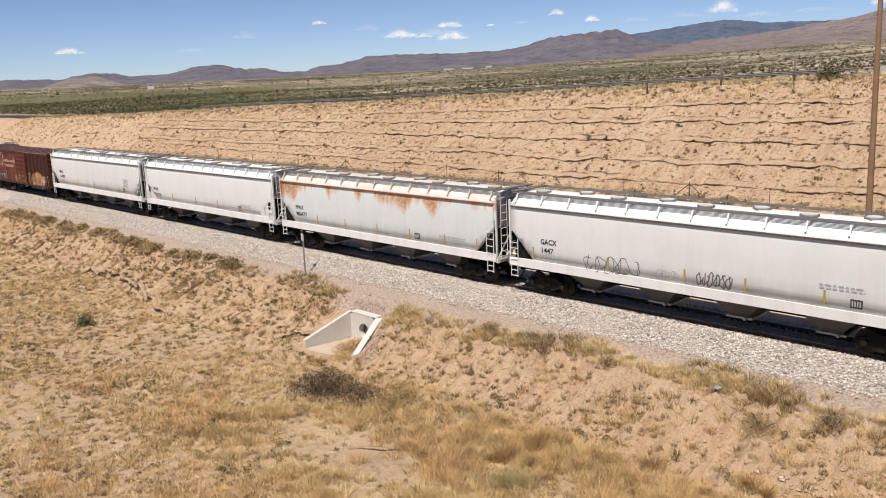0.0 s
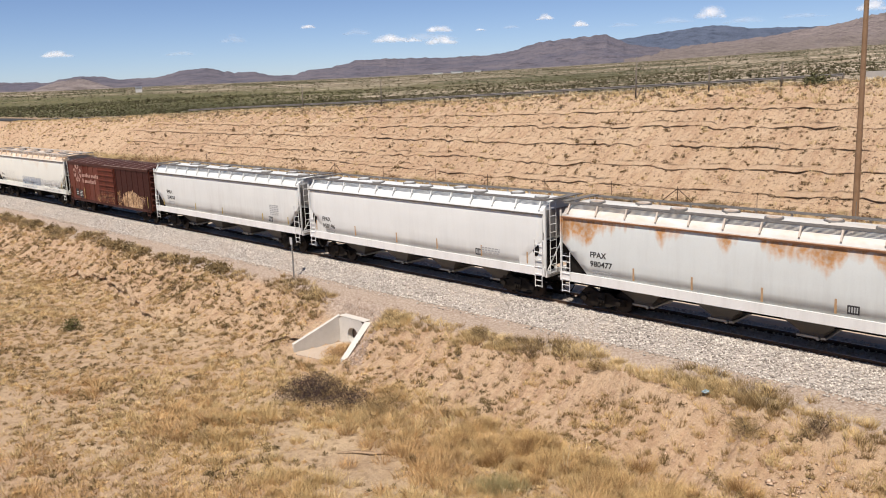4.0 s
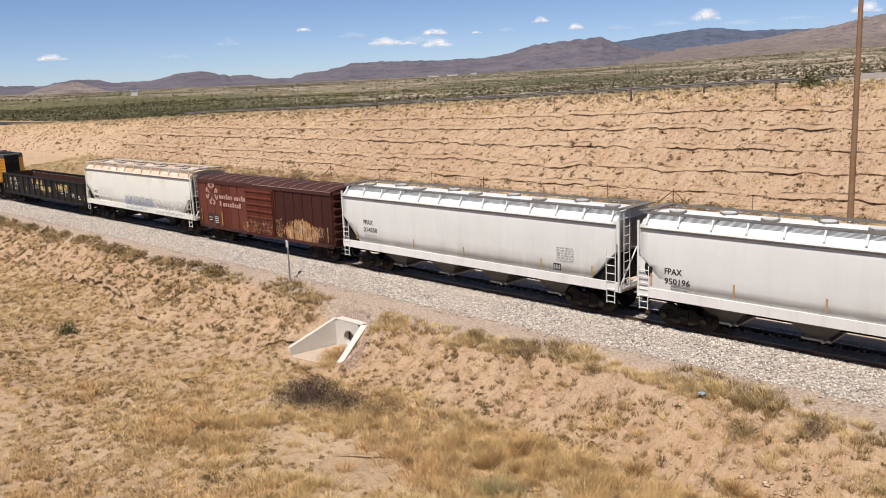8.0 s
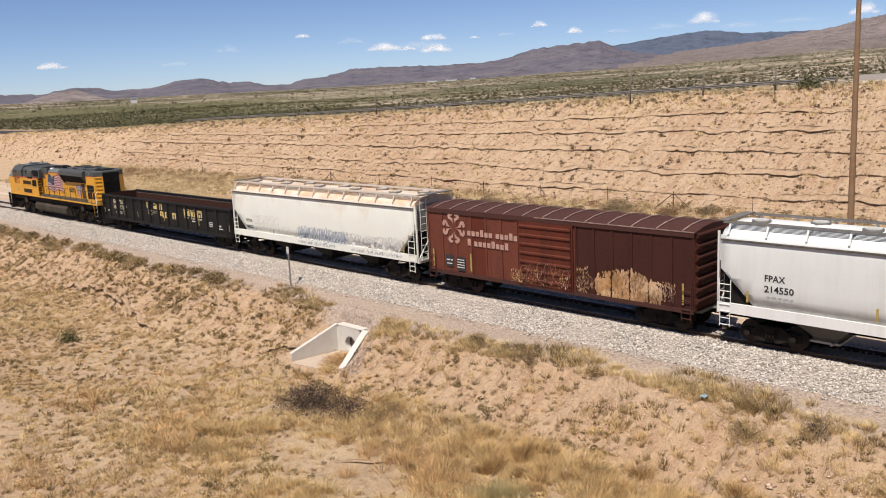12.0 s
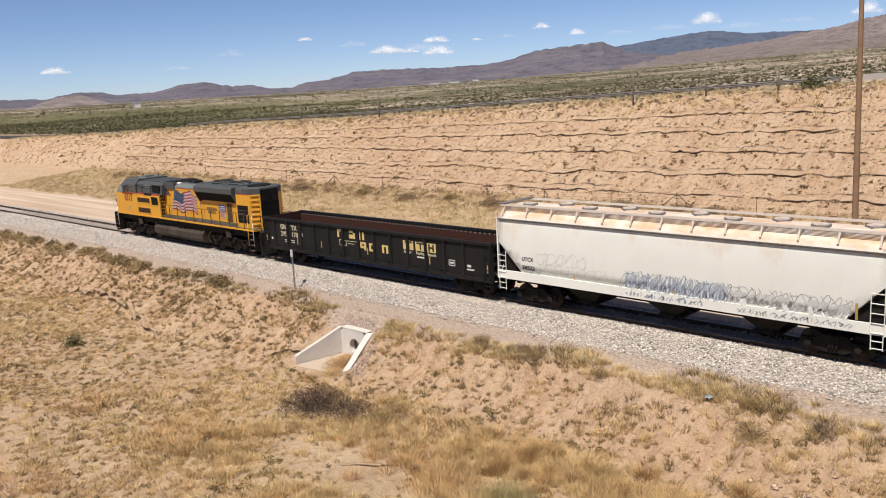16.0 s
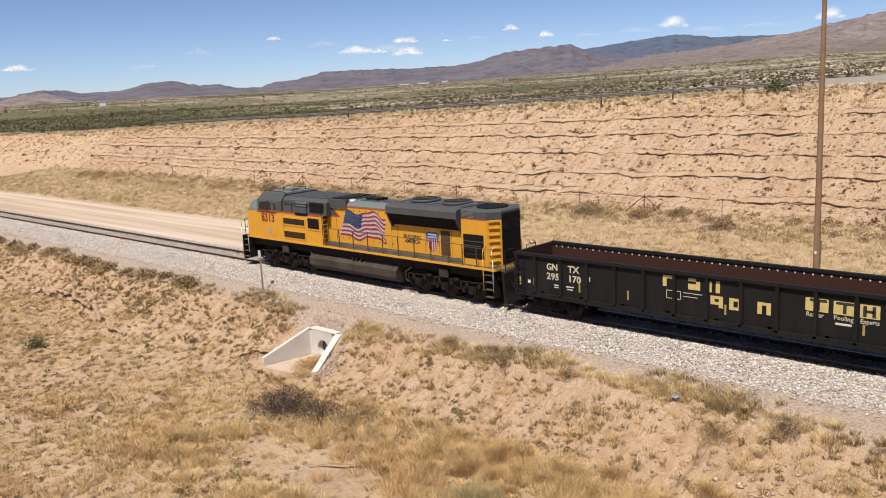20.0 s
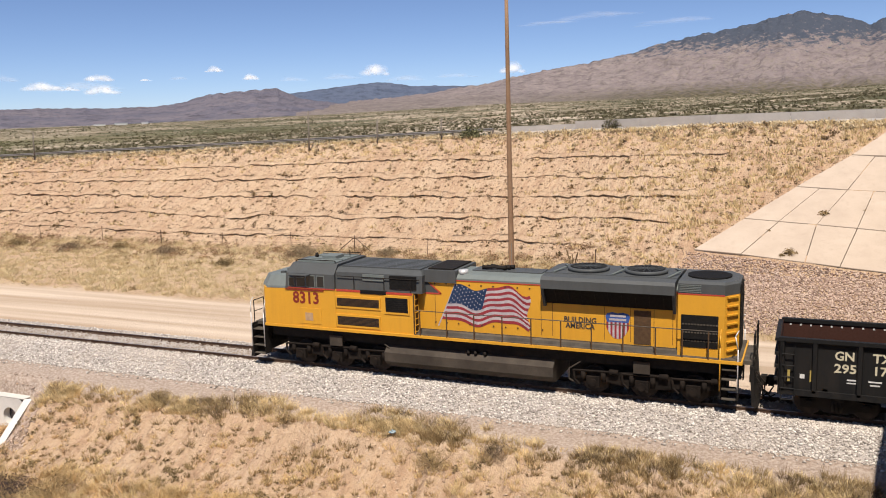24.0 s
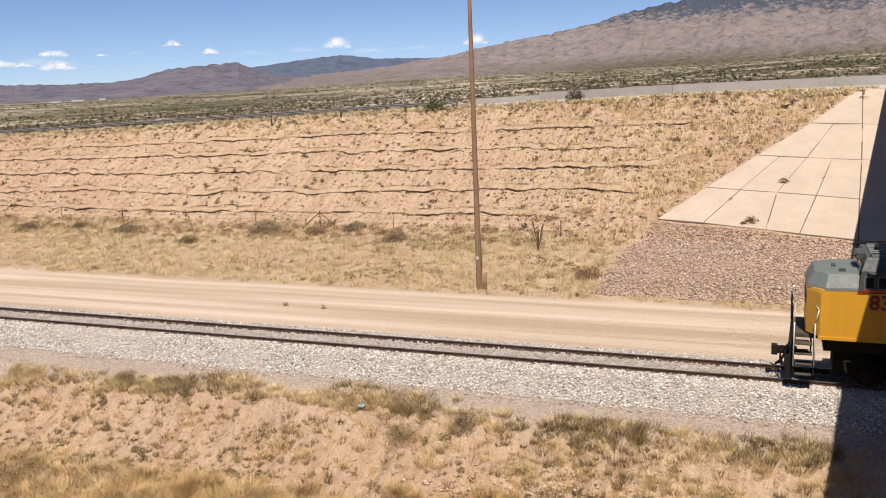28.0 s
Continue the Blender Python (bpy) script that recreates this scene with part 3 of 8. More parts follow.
def letters(name, text, x, y, z, size, material, parent, label="", width=None, bold=0.0):
    """Painted words on a car's near side (facing -y): x, z of the lower left corner."""
    cu = bpy.data.curves.new(name, "FONT")
    cu.body, cu.size, cu.extrude, cu.offset, cu.resolution_u = text, size, 0.002, bold, 2
    tmp = bpy.data.objects.new(name, cu)
    scene.collection.objects.link(tmp)
    bpy.context.view_layer.update()
    me = bpy.data.meshes.new_from_object(tmp.evaluated_get(bpy.context.evaluated_depsgraph_get()))
    bpy.data.objects.remove(tmp)
    me.name = name
    me.materials.clear()
    me.materials.append(material)
    n = len(me.vertices)
    co = np.empty(n * 3, np.float32)
    me.vertices.foreach_get("co", co)
    co = co.reshape(-1, 3)
    s = 1.0 if width is None else width / max(co[:, 0].max(), 1e-3)
    out = np.stack([x + co[:, 0] * s, y - co[:, 2], z + co[:, 1]], -1)
    me.vertices.foreach_set("co", out.astype(np.float32).ravel())
    me.update()
    ob = new(name, me)
    ob.parent = parent
    return tagged(ob, label) if label else ob


def bars(name, spots, y, material, parent, label=""):
    """Small painted blocks (x0, x1, z0, z1) on the near side."""
    bm = bmesh.new()
    for x0, x1, z0, z1 in spots:
        box(bm, x0, x1, y - 0.002, y + 0.002, z0, z1)
    return part(name, bm, material, parent, label)


WHEELS = []


def truck(car, x, base=1.78, r=0.45, axles=2, frame_mat=None):
    frame_mat = frame_mat or MAT_TRUCK
    span = base * (axles - 1) / 2
    bm = bmesh.new()
    box(bm, x - 0.2, x + 0.2, -1.22, 1.22, 0.5, 0.82)
    tr = part("truck", bm, MAT_BLACK, car)
    for s in (-1, 1):
        bm = bmesh.new()
        y0, y1 = sorted((s * 1.0, s * 1.16))
        prism(bm, [(x - span - 0.28, 0.36), (x - span - 0.28, 0.66), (x - span + 0.25, 0.70), (x - 0.45, 0.86), (x + 0.45, 0.86), (x + span - 0.25, 0.70),
                   (x + span + 0.28, 0.66), (x + span + 0.28, 0.36), (x + span - 0.22, 0.36), (x + 0.35, 0.22), (x - 0.35, 0.22), (x - span + 0.22, 0.36)], y0, y1, "y")
        part("side_frame", bm, frame_mat, tr)
    for s in (-1, 1):
        bm = bmesh.new()
        for dx in (-0.13, 0.0, 0.13):
            rod(bm, (x + dx, s * 1.19, 0.30), (x + dx, s * 1.19, 0.62), 0.05, 8)
        part("spring_set", bm, MAT_TRUCK, tr)
        for k in range(axles):
            bm = bmesh.new()
            rod(bm, (x - span + base * k, s * 1.14, 0.5), (x - span + base * k, s * 1.26, 0.5), 0.13, 10)
            part("bearing_cap", bm, frame_mat, tr)
    for k in range(axles):
        ax = x - span + base * k
        bm = bmesh.new()
        rod(bm, (0, -1.1, 0), (0, 1.1, 0), 0.085, 8)
        for s in (-1, 1):
            rod(bm, (0, s * 0.70, 0), (0, s * 0.83, 0), r, 24)
            rod(bm, (0, s * 0.68, 0), (0, s * 0.70, 0), r + 0.028, 24)
            rod(bm, (0, s * 0.83, 0), (0, s * 0.845, 0), 0.14, 12)
        ws = part("wheelset", bm, MAT_WHEEL, tr)
        ws.location = (ax, 0, r)
        WHEELS.append((ws, ax, r))
    return tr


def ladder(bm, x, y, z0, z1, w=0.42, n=5, r=0.016, along="x"):
    for s in (-0.5, 0.5):
        a = (x + s * w, y) if along == "x" else (x, y + s * w)
        rod(bm, (*a, z0), (*a, z1), r, 5)
    for k in range(n):
        z = z0 + (z1 - z0) * (k + 0.25) / n
        if along == "x":
            rod(bm, (x - w / 2, y, z), (x + w / 2, y, z), r, 5)
        else:
            rod(bm, (x, y - w / 2, z), (x, y + w / 2, z), r, 5)


def coupler(car, x, out):
    """Coupler and hose at a car's end; out is the way that it points."""
    bm = bmesh.new()
    a, b = sorted((x - out * 0.3, x + out * 0.42))
    box(bm, a, b, -0.09, 0.09, 0.72, 0.98)
    a, b = sorted((x + out * 0.34, x + out * 0.55))
    box(bm, a, b, -0.17, 0.15, 0.68, 1.02)
    bevel(bm, 0.03)
    cp = part("coupler", bm, MAT_BLACK, car)
    bm = bmesh.new()
    pipe(bm, [(x + out * 0.1, -0.35, 0.75), (x + out * 0.25, -0.4, 0.5), (x + out * 0.45, -0.38, 0.36), (x + out * 0.6, -0.3, 0.42)], 0.025)
    part("air_hose", bm, MAT_BLACK, cp)


def hopper_ring(x, zb, w=1.55, top=4.72):
    half = [(0.0, zb), (w * 0.6, zb), (w * 0.985, max(1.62, zb)), (w, max(2.1, zb)), (w * 1.012, max(2.7, zb)), (w * 1.012, 3.3), (w, 3.85), (w * 0.985, 4.14),
            (w * 0.94, 4.34), (w * 0.84, 4.48), (w * 0.5, top - 0.07), (0.0, top)]
    return [(x, -y, z) for y, z in half] + [(x, y, z) for y, z in reversed(half[1:-1])]


def covered_hopper(label, left, right, body_mat, sill_mat, roof_mat, hatch=MAT_GREY, chutes=4, step=3.6, hatches=9, roof_band=None, chute_mat=None, plated=False):
    x0 = (left + right) / 2
    h = (right - left) / 2
    car = thing("covered_hopper", label, "hopper car", x0, group="cars of the train")
    TRAIN.append((car, x0))
    e = h - 0.12
    bm = bmesh.new()
    xs = [-e, -e + 0.45, -e + 0.9, -e + 1.35, -e / 2, 0, e / 2, e - 1.35, e - 0.9, e - 0.45, e]
    zb = lambda x: max(1.6, 3.0 - (e - abs(x)) * 1.04)
    loft(bm, [hopper_ring(x, zb(x)) for x in xs], smooth=True)
    part("hopper_body", bm, body_mat, car)
    bm = bmesh.new()
    for s in (-1, 1):
        y = s * 1.56
        prism(bm, [(y - 0.05, 1.26), (y - 0.05, 1.66), (y + 0.05, 1.66), (y + 0.05, 1.26)], -h, h, "x")
        prism(bm, [(y - s * 0.3 - 0.03, 1.3), (y - s * 0.3 - 0.03, 1.34), (y, 1.34), (y, 1.3)], -h, h, "x")
    for s in (-1, 1):
        box(bm, s * h - 0.06, s * h + 0.06, -1.5, 1.5, 1.2, 1.5)
    part("side_sill", bm, sill_mat, car)
    bm = bmesh.new()
    box(bm, -h, h, -0.28, 0.28, 0.78, 1.3)
    part("center_sill", bm, MAT_BLACK, car)
    # gutter line under the roof
    for s in (-1, 1):
        bm = bmesh.new()
        prism(bm, [(s * 1.53, 4.10), (s * 1.60, 4.10), (s * 1.62, 4.17), (s * 1.53, 4.17)], -e, e, "x")
        part("gutter", bm, MAT_GREY if roof_band is None else roof_band, car)
    # discharge chutes
    first = -(chutes - 1) / 2 * step
    for k in range(chutes):
        x = first + k * step
        bm = bmesh.new()
        loft(bm, [[(x + a * u, b * v, z) for a, b in ((-1, -1), (1, -1), (1, 1), (-1, 1))] for u, v, z in ((1.55, 1.45, 1.62), (0.45, 0.75, 0.62), (0.45, 0.75, 0.50))])
        ch = part("chute", bm, chute_mat or MAT_CHUTE, car)
        bm = bmesh.new()
        box(bm, x - 0.55, x + 0.55, -0.8, 0.8, 0.42, 0.5)
        rod(bm, (x + 0.3, -0.95, 0.46), (x + 0.3, -0.8, 0.46), 0.06, 8)
        part("outlet_gate", bm, chute_mat or MAT_STEEL, ch)
    # roof: running boards on brackets, round hatches
    for s in (-1, 1):
        bm = bmesh.new()
        y = s * 1.12
        for k in range(5):
            yy_ = y - 0.2 + k * 0.1
            box(bm, -e - 0.05, e + 0.05, yy_ - 0.026, yy_ + 0.026, 4.735, 4.77)
        board = part("running_board", bm, hatch, car)
        for k in range(13):
            x = -e + 0.25 + k * (2 * e - 0.5) / 12
            bm = bmesh.new()
            prism(bm, [(s * 1.50, 4.30), (s * 1.53, 4.34), (s * 1.34, 4.735), (s * 0.9, 4.735), (s * 0.9, 4.70), (s * 1.28, 4.70)], x - 0.035, x + 0.035, "x")
            part("bracket", bm, roof_mat, board)
    bm = bmesh.new()
    rod(bm, (0, 0, 0), (0, 0, 0.09), 0.36, 16)
    box(bm, -0.05, 0.05, -0.44, 0.44, 0.02, 0.07)
    hm = mesh_of("hatch", bm, MAT_HATCH)
    bm = bmesh.new()
    rod(bm, (0, 0, 0.09), (0, 0, 0.12), 0.31, 16, 0.27)
    lm = mesh_of("lid", bm, roof_mat)
    for k in range(hatches):
        ob = part("hatch", hm, None, car)
        ob.location = (-e + 1.0 + k * (2 * e - 2.0) / (hatches - 1), -0.28 + 0.56 * (k % 2), 4.68)
        part("lid", lm, None, ob)
    # ends: posts, ladders, platform, brake gear
    for d in (-1, 1):
        for s in (-1, 1):
            bm = bmesh.new()
            box(bm, d * h - 0.04, d * h + 0.04, s * 1.5 - 0.04, s * 1.5 + 0.04, 1.5, 4.45)
            box(bm, d * (h - 0.18) - 0.12, d * (h - 0.18) + 0.12, s * 1.48 - 0.03, s * 1.48 + 0.03, 3.3, 4.3)
            part("corner_post", bm, body_mat, car)
            bm = bmesh.new()
            xa = d * (h - 0.33)
            ladder(bm, xa, s * 1.63, 1.25, 3.0 if d > 0 else 2.6, 0.46, 5, 0.02)
            ladder(bm, xa, s * 1.63, 0.72, 1.25, 0.40, 2, 0.02)
            part("side_ladder", bm, sill_mat, car)
        bm = bmesh.new()
        ladder(bm, d * (h + 0.1), -1.05 * d, 1.3, 4.7, 0.45, 9, 0.018, "y")
        ladder(bm, d * (h + 0.1), 1.05 * d, 1.3, 2.6, 0.45, 4, 0.018, "y")
        part("end_ladder", bm, sill_mat, car)
        bm = bmesh.new()
        box(bm, d * h - 0.28, d * h + 0.18, -1.4, 1.4, 1.3, 1.34)
        part("end_platform", bm, MAT_GREY, car)
        bm = bmesh.new()
        box(bm, d * h - 0.2, d * h + 0.2, -1.15, 1.15, 4.78, 4.82)
        part("roof_crosswalk", bm, MAT_GREY, car)
        bm = bmesh.new()
        for s in (-1, 1):
            rod(bm, (d * (h - 0.1), s * 0.55, 1.3), (d * (h - 0.75), s * 0.55, 2.7), 0.06, 6)
            rod(bm, (d * h, s * 1.45, 1.4), (d * h, s * 0.1, 3.0), 0.035, 6)
        part("end_brace", bm, body_mat, car)
        # Black wedge stands in for the shade under the slope sheet.
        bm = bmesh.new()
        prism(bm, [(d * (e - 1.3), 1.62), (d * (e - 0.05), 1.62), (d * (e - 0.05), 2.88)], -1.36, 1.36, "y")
        part("bay_shade_wedge", bm, MAT_BLACK, car, "black wedge in place of shade under the slope sheet")
        # End sheet, darker than the body paint.
        bm = bmesh.new()
        a, b = sorted((d * e, d * (e + 0.03)))
        box(bm, a, b, -1.34, 1.34, 3.02, 4.30)
        part("end_sheet", bm, MAT_DARKEND, car, "dark end sheet")
        if plated:
            for s in (-1, 1):
                bm = bmesh.new()
                a, b = sorted((d * (e - 1.42), d * (h - 0.02)))
                ya, yb = sorted((s * 1.5, s * 1.55))
                box(bm, a, b, ya, yb, 1.66, 2.95)
                plate = part("end_plate", bm, body_mat, car)
                # A raised black oval plays the shaded hole in the plate.
                bm = bmesh.new()
                xc = d * (h - 0.52)
                ya, yb = sorted((s * 1.549, s * 1.554))
                prism(bm, [(xc + 0.19 * math.cos(k * math.tau / 14), 2.50 + 0.36 * math.sin(k * math.tau / 14)) for k in range(14)], ya, yb, "y")
                part("oval_hole_patch", bm, MAT_BLACK, plate, "black oval patch drawn as a shaded hole")
        coupler(car, d * h, d)
        truck(car, d * (h - 1.95))
    bm = bmesh.new()
    rod(bm, (h - 0.65, -0.75, 1.7), (h - 0.65, 0.35, 1.7), 0.2, 12)
    rod(bm, (h - 0.25, 0.75, 2.1), (h - 0.19, 0.75, 2.1), 0.28, 14)
    part("brake_gear", bm, MAT_GREY, car)
    return car, h


MAT_DARKEND = paint("dark_end_paint", (0.30, 0.29, 0.28), (0.08, 0.065, 0.05), 0.9)
# Chute colour: body paint darkened by dirt and by the shade under the car.
MAT_CHUTE = paint("shaded_chute_paint", (0.10, 0.095, 0.085), amount=0.8, low=0.4, high=1.7)
WHITE_A = paint("hopper_white_pale", (0.745, 0.765, 0.75), amount=0.14, low_grime=0.5)
WHITE_B = paint("hopper_white_streaked", (0.69, 0.73, 0.72), amount=0.16, rust=0.95, often=0.455, low_grime=0.4, roof_tint=(0.60, 0.53, 0.45), rust_cap=4.16, rust_col=(0.56, 0.27, 0.085), scab=0.4)
WHITE_C = paint("hopper_white_clean", (0.75, 0.77, 0.755), amount=0.12, low_grime=0.4)
WHITE_D = paint("hopper_white_grimy", (0.72, 0.74, 0.72), amount=0.20, low_grime=0.6)
WHITE_E = paint("hopper_cream_white", (0.79, 0.80, 0.735), roof_tint=(0.60, 0.40, 0.24), amount=0.06, rust=0.3, rust_top=4.02, rust_col=(0.62, 0.45, 0.29), often=0.52, scab=0.0)
SILL = paint("sill_white", (0.80, 0.80, 0.78), amount=0.16)
RUST_LINE = plain("rust_brown_gutter", (0.24, 0.105, 0.05), (0.36, 0.19, 0.10), 1.5, 0.8)
ROOF_RUST = paint("rusty_roof_trim", (0.60, 0.53, 0.45), (0.26, 0.12, 0.05), 0.85)

hop_a, ha = covered_hopper("pale grey covered hopper car with black graffiti outlines", -26.8, -7.7, WHITE_A, SILL, WHITE_A)
hop_b, hb = covered_hopper("white covered hopper car with rust running from its roof edge", -46.1, -27.7, WHITE_B, SILL, ROOF_RUST, roof_band=RUST_LINE)
hop_c, hc = covered_hopper("clean white covered hopper car coupled between two others", -64.9, -47.0, WHITE_C, SILL, WHITE_C, plated=True)
hop_d, hd = covered_hopper("white covered hopper car with grime along its lower side", -84.35, -65.85, WHITE_D, SILL, WHITE_D)
# Chutes and gates set black here, for the deep shade under this car.
hop_e, he = covered_hopper("cream white covered hopper car with blue graffiti low down", -118.9, -101.3, WHITE_E, WHITE_E, ROOF_RUST, hatch=ROOF_RUST, chutes=3, step=4.2, hatches=10, roof_band=MAT_GREY, chute_mat=MAT_BLACK)
# ---- lettering and marks on the hopper cars ----
MAT_YELLOWBAR = plain("yellow_reflector", (0.46, 0.34, 0.08), (0.36, 0.27, 0.09), 6.0, 0.5)
MAT_TANBAR = plain("faded_orange_reflector", (0.42, 0.26, 0.13), (0.50, 0.34, 0.2), 6.0, 0.6)
MAT_FAINT = plain("faint_grey_stencil", (0.36, 0.37, 0.38), (0.44, 0.45, 0.45), 6.0, 0.6)
MAT_WHITEMARK = plain("white_stencil", (0.62, 0.61, 0.58), (0.72, 0.71, 0.68), 6.0, 0.6)
MAT_GRAF = plain("graffiti_black", (0.07, 0.06, 0.065), (0.15, 0.14, 0.14), 3.0, 0.6)
MAT_BLUEGRAF = plain("graffiti_blue", (0.15, 0.20, 0.31), (0.24, 0.29, 0.38), 2.0, 0.6)
MAT_PALEBLUE = plain("graffiti_pale_blue", (0.34, 0.39, 0.47), (0.48, 0.52, 0.56), 2.0, 0.6)
MAT_PALEGREY = plain("graffiti_pale_grey", (0.55, 0.55, 0.54), (0.66, 0.66, 0.63), 2.0, 0.6)
MAT_GREYGRAF = plain("graffiti_grey", (0.33, 0.34, 0.35), (0.46, 0.46, 0.45), 2.0, 0.6)


def side_y(z):
    """The near face of a hopper car's bulging side."""
    return -float(np.interp(z, (1.3, 1.66, 1.67, 2.1, 2.7, 3.3, 3.85), (1.612, 1.612, 1.53, 1.552, 1.571, 1.571, 1.553))) - 0.006


def stroke(bm, points, w, y_of=side_y):
    """A painted line of even width that lies on a car's side."""
    for (xa, za), (xb, zb) in zip(points, points[1:]):
        d = Vector((xb - xa, zb - za))
        if d.length < 1e-4:
            continue
        n = Vector((-d.y, d.x)).normalized() * w / 2
        q = [(xa + n.x, za + n.y), (xa - n.x, za - n.y), (xb - n.x, zb - n.y), (xb + n.x, zb + n.y)]
        bm.faces.new([bm.verts.new((x, y_of(z), z)) for x, z in q])


def scrawl(name, car, x0, x1, z0, z1, material, label, loops=5, w=0.022, seed=1, lean=0.2, y_of=side_y):
    """Graffiti as a row of rounded loops and hooks."""
    rnd = random.Random(seed)
    bm = bmesh.new()
    cell = (x1 - x0) / loops
    for k in range(loops):
        cx, cz = x0 + cell * (k + 0.5), (z0 + z1) / 2
        a0, turns = rnd.uniform(0, 6.28), rnd.uniform(4.2, 6.6)
        rx, rz = cell * rnd.uniform(0.42, 0.62), (z1 - z0) * rnd.uniform(0.38, 0.52)
        pts = []
        for j in range(15):
            a = a0 + turns * j / 14
            pinch = 1 + 0.22 * math.sin(3 * a + k)
            pts.append((cx + rx * pinch * math.cos(a) + lean * rz * math.sin(a), cz + rz * pinch * math.sin(a)))
        stroke(bm, pts, w, y_of)
        xa = cx + rnd.uniform(-0.3, 0.3) * cell
        stroke(bm, [(xa, z0 + rnd.uniform(0, 0.2) * (z1 - z0)), (xa + lean * (z1 - z0) * 0.4, (z0 + z1) / 2), (xa + rnd.uniform(-0.2, 0.3) * cell, z1)], w, y_of)
    return tagged(part(name, bm, material, car, label), kind="stuff")


def spikes(name, car, x0, x1, z0, z1, material, label, n=40, seed=1, w=0.1):
    """Graffiti of slanting jagged fills."""
    rnd = random.Random(seed)
    bm = bmesh.new()
    for k in range(n):
        x = x0 + (x1 - x0) * (k + rnd.uniform(0, 0.6)) / n
        zb = z0 + rnd.uniform(0, 0.25) * (z1 - z0)
        zt = z0 + rnd.uniform(0.45, 1.0) * (z1 - z0)
        stroke(bm, [(x, zb), (x + rnd.uniform(-0.1, 0.14), (zb + zt) / 2), (x + rnd.uniform(-0.05, 0.22), zt)], w * rnd.uniform(0.4, 1.1))
    return tagged(part(name, bm, material, car, label), kind="stuff")


def reflectors(car, xs, z0, dz, material, w=0.042):
    for x in xs:
        bm = bmesh.new()
        box(bm, x - w, x + w, side_y(z0 + dz / 2) - 0.004, side_y(z0 + dz / 2) + 0.03, z0, z0 + dz)
        part("reflector", bm, material, car)


def stencil_block(car, x, z, rows, w, material, seed):
    """Small stencilled lines that cannot be read: plain bars."""
    rnd = random.Random(seed)
    bm = bmesh.new()
    for k in range(rows):
        xa = x
        while xa < x + w:
            ln = rnd.uniform(0.10, 0.24)
            zz_ = z - k * 0.115
            box(bm, xa, min(xa + ln, x + w), side_y(zz_) - 0.003, side_y(zz_), zz_ - 0.03, zz_ + 0.03)
            xa += ln + 0.06
    part("stencil", bm, material, car)


def reporting(car, h, mark, number, z, size=0.30, dx=2.0, wide=0.85, nwide=0.95):
    letters("reporting_mark", mark, -h + dx, side_y(z + 0.1), z, size * 1.15, MAT_INK, car, width=wide, bold=0.008)
    letters("car_number", number, -h + dx, side_y(z - 0.3), z - 0.41, size * 1.15, MAT_INK, car, width=nwide, bold=0.008)


reporting(hop_a, ha, "GACX", "1447", 2.50, 0.30, 1.9, 0.95, 0.75)
reporting(hop_b, hb, "FPAX", "980477", 2.50, 0.30, 1.6, 0.85, 1.15)
reporting(hop_c, hc, "FPAX", "950196", 2.36, 0.30, 1.25, 0.80, 1.15)
reporting(hop_d, hd, "FPAX", "214550", 2.70, 0.30, 1.85, 0.80, 1.12)
reporting(hop_e, he, "UTCX", "58522", 2.24, 0.22, 1.5, 0.70, 0.75)
for car, x, z in ((hop_a, -7.6, 1.90), (hop_b, -7.5, 1.86), (hop_c, -7.6, 1.80), (hop_d, -7.3, 2.10), (hop_e, -7.2, 1.78)):
    stencil_block(car, x, z, 2, 1.0, MAT_FAINT, 3)
stencil_block(hop_a, 5.2, 2.5, 2, 1.6, MAT_FAINT, 8)
stencil_block(hop_b, 5.2, 2.15, 2, 1.9, MAT_FAINT, 9)
stencil_block(hop_c, 5.0, 2.2, 3, 1.2, MAT_FAINT, 10)
stencil_block(hop_d, 6.0, 2.85, 6, 0.95, MAT_FAINT, 11)
for car, x, z in ((hop_a, 6.3, 1.95), (hop_b, 3.3, 1.95), (hop_c, 4.6, 1.95), (hop_d, 5.8, 1.95)):
    bars("stencil_panel", [(x, x + 0.42, z - 0.16, z + 0.16)], side_y(z), MAT_INK, car)
    bars("stencil_panel_lines", [(x + 0.05 + 0.09 * k, x + 0.10 + 0.09 * k, z - 0.10, z + 0.10) for k in range(4)], side_y(z) - 0.004, MAT_FAINT, car)
reflectors(hop_a, (-8.1, -3.9, -0.2, 2.4, 5.4, 8.2), 1.75, 0.55, MAT_YELLOWBAR)
reflectors(hop_b, (-5.4, -2.7, 0.2, 2.9, 5.6, 7.9), 1.72, 0.55, MAT_TANBAR)
reflectors(hop_c, (-8.3, -4.7, -1.2, 1.9, 5.0, 7.9), 1.75, 0.55, MAT_TANBAR)
reflectors(hop_d, (-8.05, -3.4, 0.2, 5.1, 7.9), 1.78, 0.45, MAT_YELLOWBAR)
reflectors(hop_e, (-4.3, 0.6, 5.0), 1.5, 0.4, MAT_TANBAR)
scrawl("graffiti", hop_a, -5.2, -2.3, 1.62, 2.32, MAT_GRAF, "thin black graffiti outline letters", 5, 0.03, 4)
scrawl("graffiti", hop_a, -1.6, -0.5, 1.80, 2.15, MAT_GREYGRAF, "faint graffiti tag", 3, 0.025, 9)
scrawl("graffiti", hop_a, 0.35, 1.85, 1.72, 2.28, MAT_GRAF, "dense black graffiti tag", 6, 0.045, 7)
scrawl("graffiti", hop_e, -6.4, -2.3, 1.70, 2.25, MAT_PALEGREY, "thin grey graffiti tags", 9, 0.016, 12, 0.6)
